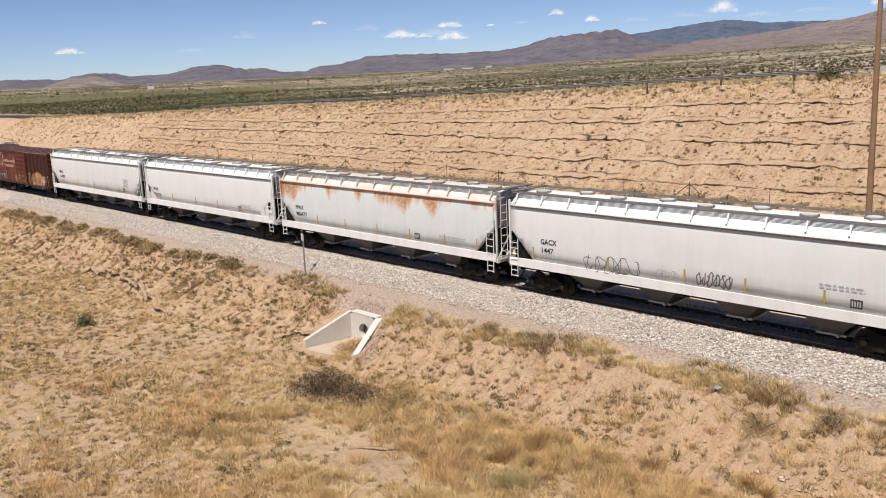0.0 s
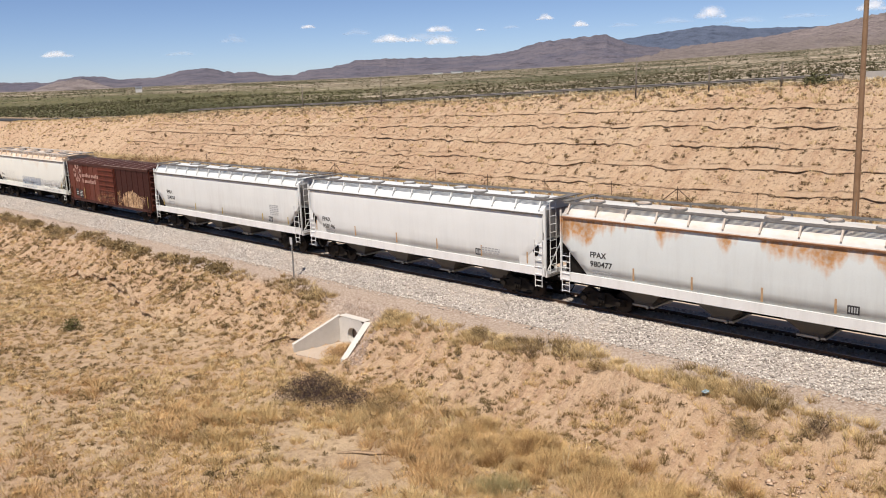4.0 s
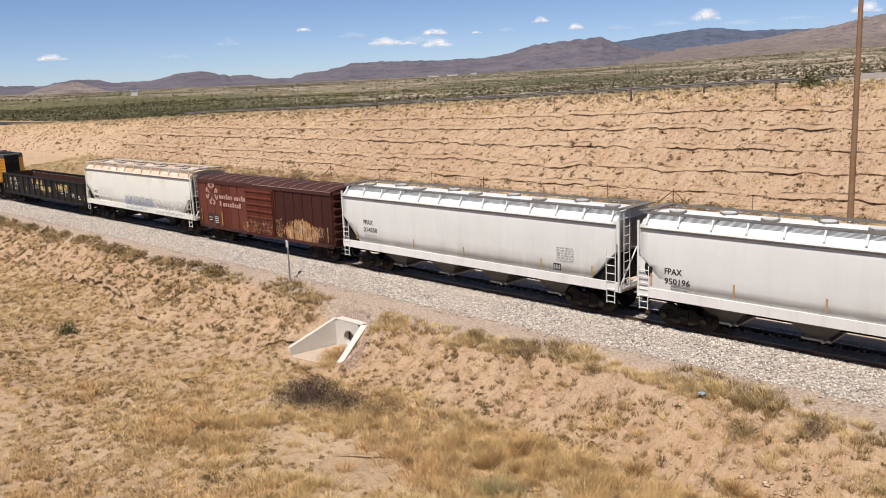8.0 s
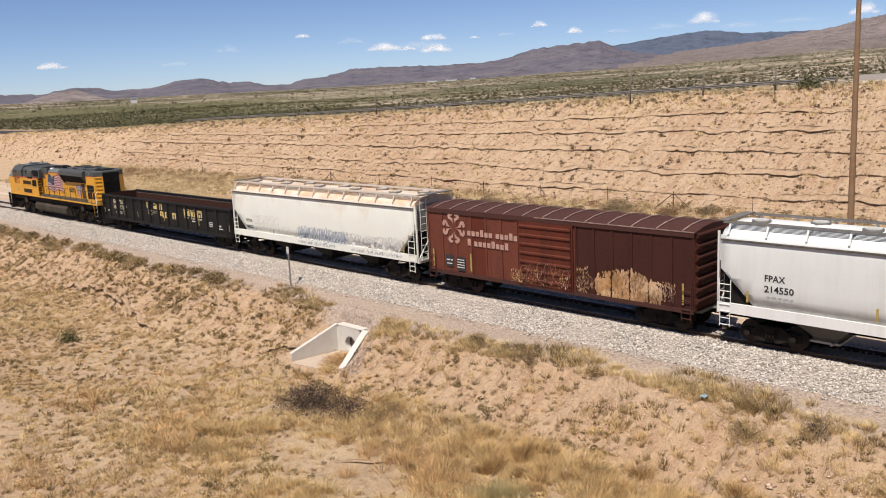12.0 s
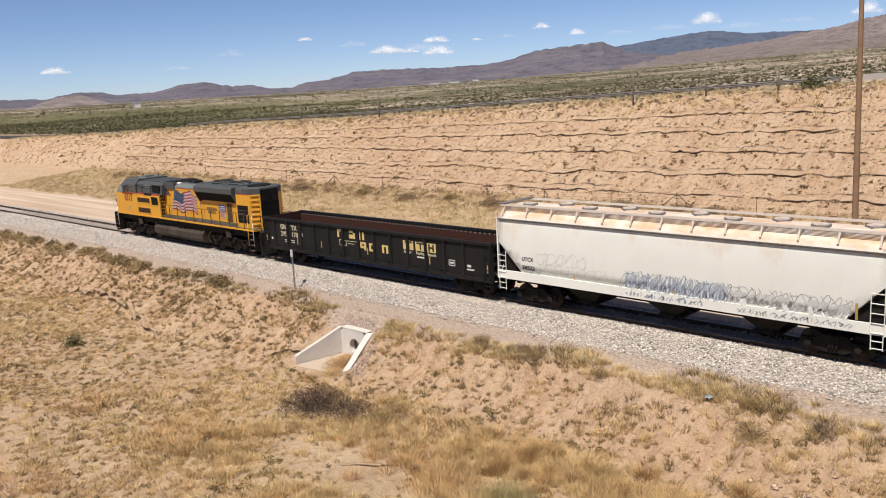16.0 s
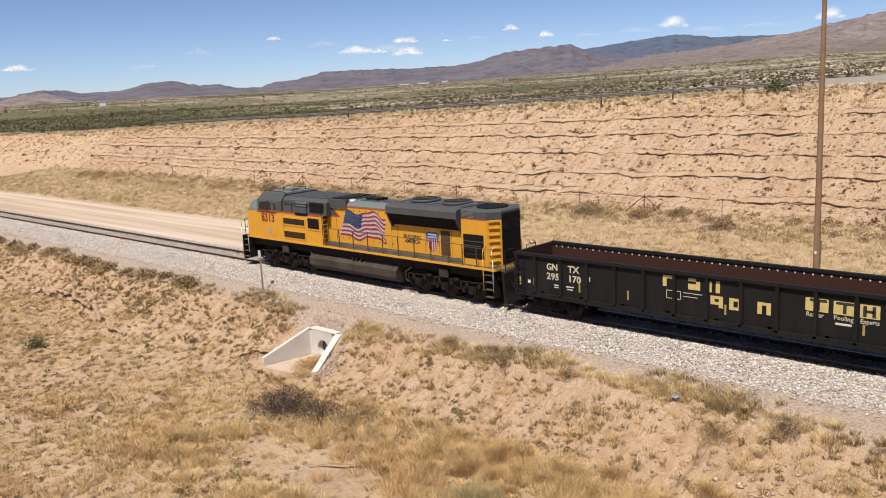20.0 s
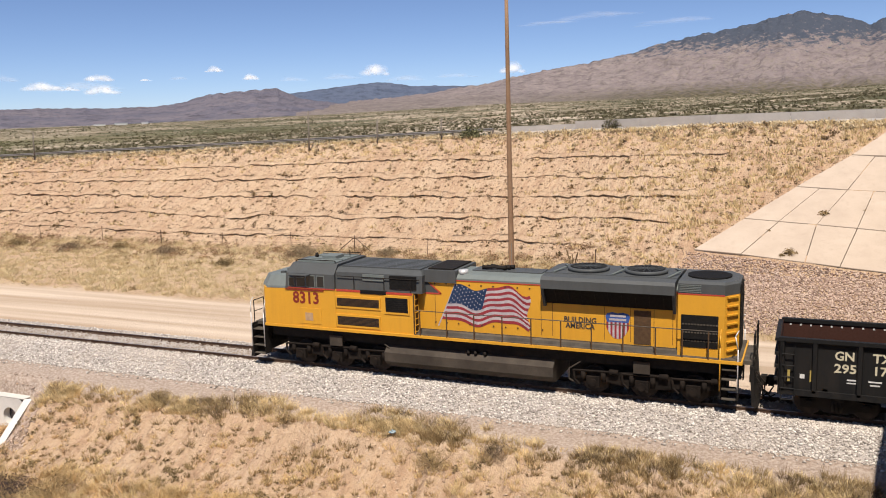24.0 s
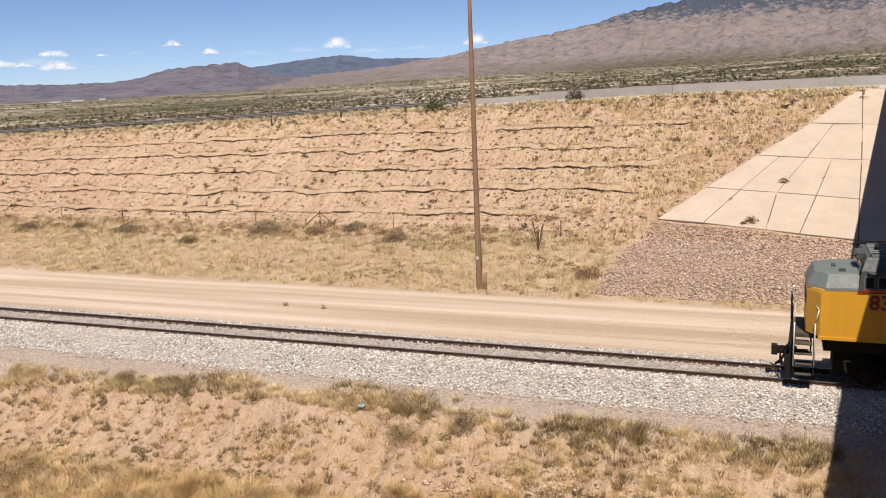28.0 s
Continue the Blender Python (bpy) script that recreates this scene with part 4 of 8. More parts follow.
spikes("graffiti", hop_e, -1.7, 2.9, 1.62, 2.42, MAT_PALEBLUE, "pale blue jagged graffiti fill", 130, 5, 0.075)
scrawl("graffiti", hop_e, -1.8, 3.0, 1.64, 2.42, MAT_BLUEGRAF, "dark blue graffiti outlines over pale fill", 17, 0.018, 25, 0.7)
spikes("graffiti", hop_e, 2.9, 7.4, 1.66, 2.2, MAT_PALEGREY, "pale grey graffiti fill", 60, 6, 0.16)
scrawl("graffiti", hop_e, 2.9, 7.5, 1.64, 2.38, MAT_GREYGRAF, "grey outlined graffiti letters", 12, 0.024, 31, 0.7)
spikes("graffiti", hop_e, -1.6, 2.0, 1.34, 1.6, MAT_PALEBLUE, "faded blue graffiti on the side sill", 26, 8, 0.08)
spikes("graffiti", hop_e, 3.4, 7.6, 1.34, 1.6, MAT_GREYGRAF, "faded grey graffiti on the side sill", 30, 9, 0.06)
scrawl("graffiti", hop_e, -6.4, -3.6, 2.15, 2.75, MAT_PALEGREY, "faint thin grey graffiti tags", 5, 0.02, 33, 0.4)
reflectors(hop_e, (7.75,), 1.7, 0.6, MAT_YELLOWBAR)

# ---- boxcar ----
MAT_BOXRED = paint("boxcar_red_brown", (0.145, 0.038, 0.021), (0.04, 0.016, 0.011), 1.0, 0.62, 0.9, 4.4)
MAT_BOXDOOR = paint("boxcar_door_brown", (0.118, 0.029, 0.016), (0.04, 0.015, 0.011), 1.0, 0.62, 0.9, 4.4)
MAT_BOXROOF = paint("boxcar_roof_brown", (0.072, 0.030, 0.024), (0.045, 0.02, 0.016), 0.7, 0.8)
MAT_BOXDARK = paint("boxcar_dark_brown", (0.058, 0.019, 0.014), (0.024, 0.010, 0.008), 1.0, 0.7, 0.9, 4.4)
MAT_SEAM = plain("worn_roof_seam", (0.36, 0.27, 0.23), (0.25, 0.15, 0.12), 4.0, 0.6)
MAT_PEEL = leafy("peeled_pale_paint", (0.58, 0.41, 0.25), (0.17, 0.075, 0.035), (0.42, 0.225, 0.085))
MAT_SCRATCH = plain("scratched_paint", (0.34, 0.19, 0.13), (0.22, 0.10, 0.07), 4.0, 0.65)
MAT_PINKMARK = plain("faded_pink_lettering", (0.56, 0.37, 0.31), (0.40, 0.22, 0.17), 4.0, 0.65)


def boxcar(left, right):
    x0, h = (left + right) / 2, (right - left) / 2
    car = thing("boxcar", "rusty red-brown boxcar with peeling paint and closed door", "boxcar", x0, group="cars of the train")
    TRAIN.append((car, x0))
    w, z0, z1 = 1.46, 1.02, 4.22
    bm = bmesh.new()
    box(bm, -h, h, -w, w, z0, z1)
    part("body", bm, MAT_BOXRED, car)
    bm = bmesh.new()
    prism(bm, [(-w - 0.06, z1), (-w - 0.06, z1 + 0.06), (-0.8, z1 + 0.20), (0, z1 + 0.26), (0.8, z1 + 0.20), (w + 0.06, z1 + 0.06), (w + 0.06, z1)], -h - 0.05, h + 0.05, "x")
    roof = part("roof", bm, MAT_BOXROOF, car)
    bm = bmesh.new()
    box(bm, -0.5, h, -w - 0.085, -w - 0.06, z1 + 0.035, z1 + 0.075)
    part("eave_strip", bm, MAT_SEAM, roof, "worn pale eave strip")
    for k in range(13):
        x = -h + 0.5 + k * (2 * h - 1.0) / 12
        bm = bmesh.new()
        for s in (-1, 1):
            pts = [(s * (w + 0.05), z1 + 0.075), (s * 0.8, z1 + 0.215), (0, z1 + 0.275)]
            for (ya, za), (yb, zb) in zip(pts, pts[1:]):
                v = [bm.verts.new(p) for p in ((x - 0.035, ya, za), (x + 0.035, ya, za), (x + 0.035, yb, zb), (x - 0.035, yb, zb))]
                u = [bm.verts.new(p) for p in ((x - 0.035, ya, za + 0.035), (x + 0.035, ya, za + 0.035), (x + 0.035, yb, zb + 0.035), (x - 0.035, yb, zb + 0.035))]
                bm.faces.new(u)
                for i in range(4):
                    bm.faces.new((v[i], v[(i + 1) % 4], u[(i + 1) % 4], u[i]))
        part("roof_seam", bm, MAT_SEAM, roof)
    for s in (-1, 1):
        a, b = sorted((s * w, s * (w + 0.045)))
        for xa, xb, mt in ((-h, -1.5, MAT_BOXRED), (1.75, h, MAT_BOXDARK)):
            for k in range(7):
                x = xa + 0.06 + (xb - xa - 0.12) * k / 6
                bm = bmesh.new()
                box(bm, x - 0.05, x + 0.05, a, b, z0 + 0.085, z1 - 0.165)
                part("side_post", bm, mt, car)
        a, b = sorted((s * w, s * (w + 0.012)))
        for k in range(6):
            for xa, xb, mt in ((-h, -1.5, MAT_BOXRED if k != 3 else MAT_BOXDOOR), (1.75, h, MAT_BOXDARK)):
                xl = xa + 0.06 + (xb - xa - 0.12) * k / 6
                bm = bmesh.new()
                box(bm, xl + 0.06, xl + (xb - xa - 0.12) / 6 - 0.06, a, b, z0 + 0.09, z1 - 0.17)
                part("side_panel", bm, mt, car)
        bm = bmesh.new()
        a, b = sorted((s * (w - 0.01), s * (w + 0.07)))
        box(bm, -h, h, a, b, z1 - 0.16, z1 + 0.03)
        box(bm, -h, h, a, b, z0 - 0.1, z0 + 0.08)
        part("side_rail", bm, MAT_BOXROOF, car)
        # sliding door with pressed ribs
        bm = bmesh.new()
        a, b = sorted((s * w, s * (w + 0.09)))
        box(bm, -1.42, 1.66, a, b, z0 + 0.05, z1 - 0.17)
        door = part("door", bm, MAT_BOXDOOR, car)
        for k in range(7):
            z = z0 + 0.2 + k * 0.42
            bm = bmesh.new()
            prism(bm, [(s * (w + 0.09), z), (s * (w + 0.14), z + 0.05), (s * (w + 0.14), z + 0.12), (s * (w + 0.09), z + 0.17)], -1.36, 1.60, "x")
            part("door_rib", bm, MAT_BOXDOOR, door)
        bm = bmesh.new()
        rod(bm, (1.58, s * (w + 0.13), z0 + 0.1), (1.58, s * (w + 0.13), z1 - 0.25), 0.022)
        part("lock_rod", bm, MAT_BOXDARK, door)
    for d in (-1, 1):
        for k in range(7):
            z = z0 + 0.25 + k * 0.45
            bm = bmesh.new()
            prism(bm, [(d * h, z), (d * (h + 0.13), z + 0.1), (d * (h + 0.13), z + 0.18), (d * h, z + 0.30)], -w + 0.08, w - 0.08, "y")
            part("end_rib", bm, MAT_BOXDARK, car)
        for s in (-1, 1):
            bm = bmesh.new()
            ladder(bm, d * (h - 0.3), s * (w + 0.11), z0 - 0.4, z0 + 1.1, 0.42, 4, 0.018)
            part("side_ladder", bm, MAT_BOXROOF, car)
        bm = bmesh.new()
        box(bm, d * h - 0.15, d * h + 0.28, -1.35, 1.35, z0 - 0.06, z0 - 0.02)
        part("end_platform", bm, MAT_BLACK, car)
        coupler(car, d * (h + 0.12), d)
        truck(car, d * (h - 1.75))
    bm = bmesh.new()
    box(bm, -h, h, -0.3, 0.3, 0.75, z0)
    box(bm, -5, 5, -1.2, 1.2, 0.88, z0)
    part("underframe", bm, MAT_BLACK, car)
    bm = bmesh.new()
    rod(bm, (h + 0.12, 0.7, 2.6), (h + 0.2, 0.7, 2.6), 0.28, 14)
    part("brake_wheel", bm, MAT_TRUCK, car)
    flat = lambda z: -w - 0.05
    # petal emblem and the faded name beside it
    bm = bmesh.new()
    for k in range(4):
        a = k * math.tau / 4
        c, sn = math.cos(a), math.sin(a)
        half = [(0.10, 0.03), (0.30, 0.07), (0.40, 0.20), (0.46, 0.34), (0.58, 0.40), (0.70, 0.36), (0.77, 0.24), (0.76, 0.12), (0.66, 0.05), (0.62, 0.12), (0.60, 0.22), (0.54, 0.20), (0.50, 0.06)]
        for m in (-1, 1):
            edge = [(p * c - q * m * sn, p * sn + q * m * c) for p, q in half]
            bm.faces.new([bm.verts.new((-5.65 + p, flat(0) - 0.004, 3.35 + q)) for p, q in (edge if m > 0 else edge[::-1])])
    part("petal_emblem", bm, MAT_PINKMARK, car, "faded pale petal emblem")
    rnd = random.Random(5)
    for z, row in ((3.06, "###### #####"), (2.56, "# ########")):
        blocks, x = [], -4.72
        for ch in row:
            if ch == " ":
                x += 0.16
                continue
            tall = rnd.choice((0.24, 0.24, 0.24, 0.34))
            blocks.append((x, x + 0.21, z, z + tall))
            x += 0.282
        bars("faded_lettering", blocks, flat(0) - 0.004, MAT_PINKMARK, car, "faded pale block marks")
    bars("stencil_panel", [(-6.3, -5.75, 0.35 + 1.0, 1.95), (-5.55, -4.95, 1.2, 1.9)], flat(0) - 0.003, MAT_INK, car)
    bars("stencil_panel_lines", [(-6.22, -6.02, 1.66, 1.72), (-5.95, -5.8, 1.66, 1.72), (-6.2, -5.85, 1.48, 1.53)] + [(-5.5, -5.0, 1.35 + 0.13 * k, 1.39 + 0.13 * k) for k in range(4)], flat(0) - 0.007, MAT_WHITEMARK, car)
    for x in (-7.15, -4.55, 7.05):
        bars("reflector", [(x - 0.05, x + 0.05, 1.25, 2.15)], flat(0) - 0.008, MAT_YELLOWBAR, car)
    # bare patches where the paint has come off
    for xa, xb, za, zb, n, sd in ((2.35, 6.1, 1.1, 2.5, 3000, 1), (-2.0, -1.2, 1.1, 1.75, 110, 2), (1.85, 2.5, 1.1, 2.3, 130, 3), (-1.2, 1.4, 1.12, 1.9, 110, 4), (6.0, 6.7, 1.3, 2.1, 90, 5)):
        rnd = random.Random(sd)
        bm = bmesh.new()
        for k in range(n):
            u, v = rnd.random(), rnd.random()
            x, z = xa + (xb - xa) * u, za + (zb - za) * v
            if sd == 1 and (((u - 0.55) / 0.48) ** 2 + ((v - 0.30) / 0.60) ** 2 > rnd.uniform(0.55, 1.1) or abs((x - 1.81) % 0.9 - 0.05) < 0.06):
                continue
            y = flat(0) - 0.003 - rnd.random() * 0.002 - (0.1 if -1.42 < x < 1.66 else 0)
            r = rnd.uniform(0.012, 0.06) if sd != 1 else rnd.uniform(0.02, 0.11)
            bm.faces.new([bm.verts.new((x + r * 0.55 * math.cos(a), y, z + r * rnd.uniform(0.5, 1.5) * math.sin(a))) for a in (0, 1.1, 2.2, 3.1, 4.0, 5.2)])
        tagged(part("peeled_patch", bm, MAT_PEEL, car, "bare tan patch of peeled paint"), kind="stuff")
    scrawl("graffiti", car, -1.3, 1.5, 1.3, 2.1, MAT_SCRATCH, "thin pale graffiti scratched over the door", 7, 0.018, 17, 0.4, lambda z: -w - 0.146)
    scrawl("graffiti", car, 1.8, 3.0, 1.3, 1.9, MAT_SCRATCH, "faint pale graffiti tag", 4, 0.018, 18, 0.3, lambda z: -w - 0.054)
    scrawl("graffiti", car, 5.9, 6.7, 1.5, 2.0, MAT_PINKMARK, "small white graffiti tag", 3, 0.02, 19, 0.1, lambda z: -w - 0.054)
    return car


boxcar(-100.45, -85.4)

# ---- gondola ----
MAT_GONBLACK = paint("gondola_black", (0.012, 0.012, 0.012), (0.06, 0.045, 0.034), 0.25, 0.55, 0.9, 2.9)
MAT_GONRUST = paint("gondola_rust_inside", (0.055, 0.023, 0.016), (0.03, 0.015, 0.011), 0.7, 0.85, 1.0, 2.9)
MAT_GOLD = plain("yellow_lettering", (0.70, 0.56, 0.22), (0.60, 0.46, 0.16), 4.0, 0.6)
MAT_CREAM = plain("cream_lettering", (0.66, 0.60, 0.42), (0.55, 0.50, 0.36), 4.0, 0.6)


def gondola(left, right):
    x0, h = (left + right) / 2, (right - left) / 2
    car = thing("gondola", "black open-top gondola car with rusty empty interior", "gondola car", x0, group="cars of the train")
    TRAIN.append((car, x0))
    w, z0, z1 = 1.45, 0.98, 2.86
    for s in (-1, 1):
        bm = bmesh.new()
        a, b = sorted((s * (w - 0.03), s * w))
        box(bm, -h, h, a, b, z0, z1 - 0.06)
        side = part("side_wall", bm, MAT_GONBLACK, car)
        bm = bmesh.new()
        a, b = sorted((s * (w - 0.042), s * (w - 0.032)))
        box(bm, -h + 0.06, h - 0.06, a, b, 1.22, z1 - 0.05)
        part("lining", bm, MAT_GONRUST, side)
        bm = bmesh.new()
        a, b = sorted((s * (w - 0.08), s * (w + 0.11)))
        box(bm, -h, h, a, b, z1 - 0.13, z1)
        bevel(bm, 0.02)
        part("top_chord", bm, MAT_GONBLACK, side)
        bm = bmesh.new()
        a, b = sorted((s * (w - 0.05), s * (w + 0.10)))
        box(bm, -h, h, a, b, z0 - 0.12, z0 + 0.08)
        part("side_sill", bm, MAT_GONBLACK, side)
        for x in [-h + 0.12] + [-8.65 + 1.375 * k for k in range(13)] + [h - 0.12]:
            bm = bmesh.new()
            prism(bm, [(x - 0.10, s * w), (x - 0.06, s * (w + 0.10)), (x + 0.06, s * (w + 0.10)), (x + 0.10, s * w)], z0, z1 - 0.13, "z")
            part("side_stake", bm, MAT_GONBLACK, side)
        # Pale blocks paint the sun that shines through the tie-down holes.
        bm = bmesh.new()
        for k in range(56):
            x = -h + 0.3 + k * (2 * h - 0.6) / 55
            y = s * (w - 0.046)
            box(bm, x - 0.03, x + 0.03, y - 0.006, y + 0.006, z1 - 0.25, z1 - 0.19)
        tagged(part("sunlit_hole_marks", bm, MAT_WHITEMARK, side, "row of tie-down holes painted pale for sun shining through"), kind="stuff")
    for d in (-1, 1):
        bm = bmesh.new()
        a, b = sorted((d * (h - 0.04), d * h))
        box(bm, a, b, -w + 0.03, w - 0.03, z0, z1 - 0.04)
        end = part("end_wall", bm, MAT_GONBLACK, car)
        bm = bmesh.new()
        a, b = sorted((d * (h - 0.055), d * (h - 0.045)))
        box(bm, a, b, -w + 0.04, w - 0.04, 1.22, z1 - 0.06)
        part("lining", bm, MAT_GONRUST, end)
        for z in (1.3, 1.75, 2.2, 2.7):
            bm = bmesh.new()
            a, b = sorted((d * h, d * (h + 0.12)))
            box(bm, a, b, -w, w, z, z + 0.11)
            part("end_rib", bm, MAT_GONBLACK, end)
        for s in (-1, 1):
            bm = bmesh.new()
            ladder(bm, d * (h - 0.32), s * (w + 0.13), 0.6, 2.6, 0.42, 5, 0.018)
            part("side_ladder", bm, MAT_GONBLACK, car)
        coupler(car, d * (h + 0.05), d)
        truck(car, d * (h - 1.9))
    bm = bmesh.new()
    box(bm, -h + 0.05, h - 0.05, -w + 0.05, w - 0.05, 1.14, 1.22)
    part("floor_plate", bm, MAT_GONRUST, car)
    bm = bmesh.new()
    box(bm, -h, h, -0.3, 0.3, 0.7, 1.14)
    for k in range(9):
        x = -h + 1.5 + k * (2 * h - 3) / 8
        box(bm, x - 0.08, x + 0.08, -w, w, 0.9, 1.14)
    part("underframe", bm, MAT_BLACK, car)
    yo = -w - 0.004
    for txt, x, z, wd in (("GN", -8.05, 2.19, 0.60), ("TX", -6.9, 2.19, 0.60), ("295", -8.05, 1.76, 0.68), ("170", -6.9, 1.76, 0.68)):
        letters("car_marking", txt, x, yo, z, 0.42, MAT_CREAM, car, "cream painted lettering", wd, 0.01)
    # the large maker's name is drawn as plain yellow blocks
    rows = (("###", "#..", "#..", "#.."), ("##.", "..#", "###", "###"), (".#.", ".#.", ".#.", ".#."), (".#.", ".#.", ".#.", ".#."), ("###", "#.#", "###", "..#"), ("###", "#.#", "#.#", "###"), ("###", "#.#", "#.#", "#.#"))
    for x, z, shape in zip((-2.30, -1.20, -0.55, -0.22, -0.26, 0.50, 1.60), (2.16, 2.16, 2.16, 2.16, 1.58, 1.58, 1.58), rows):
        spots = [(x + 0.17 * c, x + 0.17 * (c + 1), z + 0.115 * (3 - r), z + 0.115 * (4 - r)) for r, line in enumerate(shape) for c, ch in enumerate(line) if ch == "#"]
        bars("yellow_block", spots, yo, MAT_GOLD, car, "yellow painted block shape")
    bars("outline_mark", [(-2.15, -1.5, 2.0, 2.03), (-2.15, -1.5, 1.68, 1.71), (-2.15, -2.12, 1.68, 2.03), (-1.53, -1.5, 1.68, 2.03), (-1.4, -0.6, 1.98, 2.01), (-1.4, -0.8, 1.83, 1.86)], yo, MAT_CREAM, car)
    for xa, xb in ((3.35, 4.15), (4.32, 5.05), (5.2, 5.85)):
        bars("yellow_panel", [(xa, xb, 1.98, 2.46)], yo, MAT_GOLD, car, "worn yellow painted panel")
    for marks in ([(3.5, 4.1, 2.34, 2.44), (3.74, 3.86, 2.02, 2.36)], [(4.4, 5.0, 2.34, 2.44), (4.64, 4.76, 2.02, 2.36)], [(5.3, 5.42, 2.02, 2.42), (5.6, 5.72, 2.02, 2.42), (5.38, 5.66, 2.17, 2.27)]):
        bars("panel_mark", marks, yo - 0.004, MAT_INK, car)
    for txt, x, wd in (("Railcar", 3.38, 0.62), ("Pooling", 4.34, 0.66), ("Experts", 5.22, 0.62)):
        letters("slogan", txt, x, yo, 1.78, 0.23, MAT_CREAM, car, "small cream painted words", wd, 0.004)
    stencil = [(4.4, 4.95, 1.60, 1.68), (8.05, 8.3, 1.5, 1.62), (8.0, 8.5, 1.34, 1.41), (-7.65, -7.3, 1.5, 1.55), (-7.65, -7.35, 1.4, 1.44), (-7.0, -6.6, 1.5, 1.55), (-6.95, -6.65, 1.38, 1.43), (-6.0, -5.75, 1.9, 2.1), (-9.1, -8.95, 1.45, 1.6)]
    for spot in stencil:
        bars("stencil", [spot], yo, MAT_WHITEMARK, car)
    bars("stencil_panel", [(6.75, 7.2, 1.44, 1.48), (6.75, 7.2, 1.72, 1.76), (6.75, 6.79, 1.44, 1.76), (7.16, 7.2, 1.44, 1.76), (6.84, 7.1, 1.55, 1.65)], yo, MAT_WHITEMARK, car)
    for x in (-9.45, -8.75, -6.3, -3.9, 0.35, 5.35, 9.5):
        bars("reflector", [(x - 0.04, x + 0.04, 1.35, 1.75)], yo - 0.003 if abs(x) < 9.4 else -w - 0.115, MAT_YELLOWBAR, car)
    return car


gondola(-138.9, -119.3)
# ---- the locomotive ----
MAT_LYEL = paint("locomotive_yellow", (0.66, 0.33, 0.028), (0.20, 0.10, 0.035), 0.22, 0.42, 1.8, 4.3)
MAT_LGREY = paint("locomotive_grey", (0.078, 0.083, 0.083), (0.045, 0.042, 0.037), 0.5, 0.5, 3.7, 5.0)
MAT_LLIGHT = paint("locomotive_pale_green_grey", (0.15, 0.172, 0.162), (0.08, 0.075, 0.065), 0.4, 0.5, 3.4, 5.0)
MAT_LRED = plain("red_stripe", (0.52, 0.055, 0.03), (0.42, 0.05, 0.03), 3.0, 0.5)
MAT_LNUM = plain("dark_red_lettering", (0.26, 0.025, 0.012), (0.20, 0.02, 0.012), 3.0, 0.5)
MAT_GLASS = plain("dark_cab_glass", (0.012, 0.014, 0.016), (0.02, 0.022, 0.024), 1.0, 0.08)
MAT_MESH = plain("dark_radiator_mesh", (0.006, 0.006, 0.006), (0.014, 0.013, 0.012), 12.0, 0.75)
MAT_BROWNMESH = plain("brown_grille_mesh", (0.075, 0.045, 0.025), (0.11, 0.065, 0.035), 9.0, 0.7)
MAT_TANK = plain("dusty_fuel_tank", (0.042, 0.034, 0.027), (0.078, 0.064, 0.05), 1.2, 0.75)
MAT_LTRUCK = plain("dusty_brown_truck_iron", (0.008, 0.006, 0.005), (0.022, 0.016, 0.012), 3.0, 0.85, 0.0, 0.3)
MAT_SKIRT = plain("grey_walkway_steel", (0.065, 0.055, 0.043), (0.11, 0.095, 0.075), 2.0, 0.65)
MAT_FLAGRED = plain("flag_red", (0.33, 0.03, 0.04), (0.24, 0.03, 0.04), 3.0, 0.5)
MAT_FLAGWHITE = plain("flag_white", (0.56, 0.50, 0.50), (0.40, 0.36, 0.38), 3.0, 0.5)
MAT_FLAGBLUE = plain("flag_blue", (0.016, 0.035, 0.085), (0.03, 0.055, 0.115), 3.0, 0.5)
MAT_SHIELDBLUE = plain("shield_blue", (0.03, 0.08, 0.30), (0.04, 0.10, 0.34), 3.0, 0.5)
MAT_CHROME = plain("bright_handrail", (0.55, 0.54, 0.52), (0.66, 0.65, 0.63), 4.0, 0.4, 0.3)


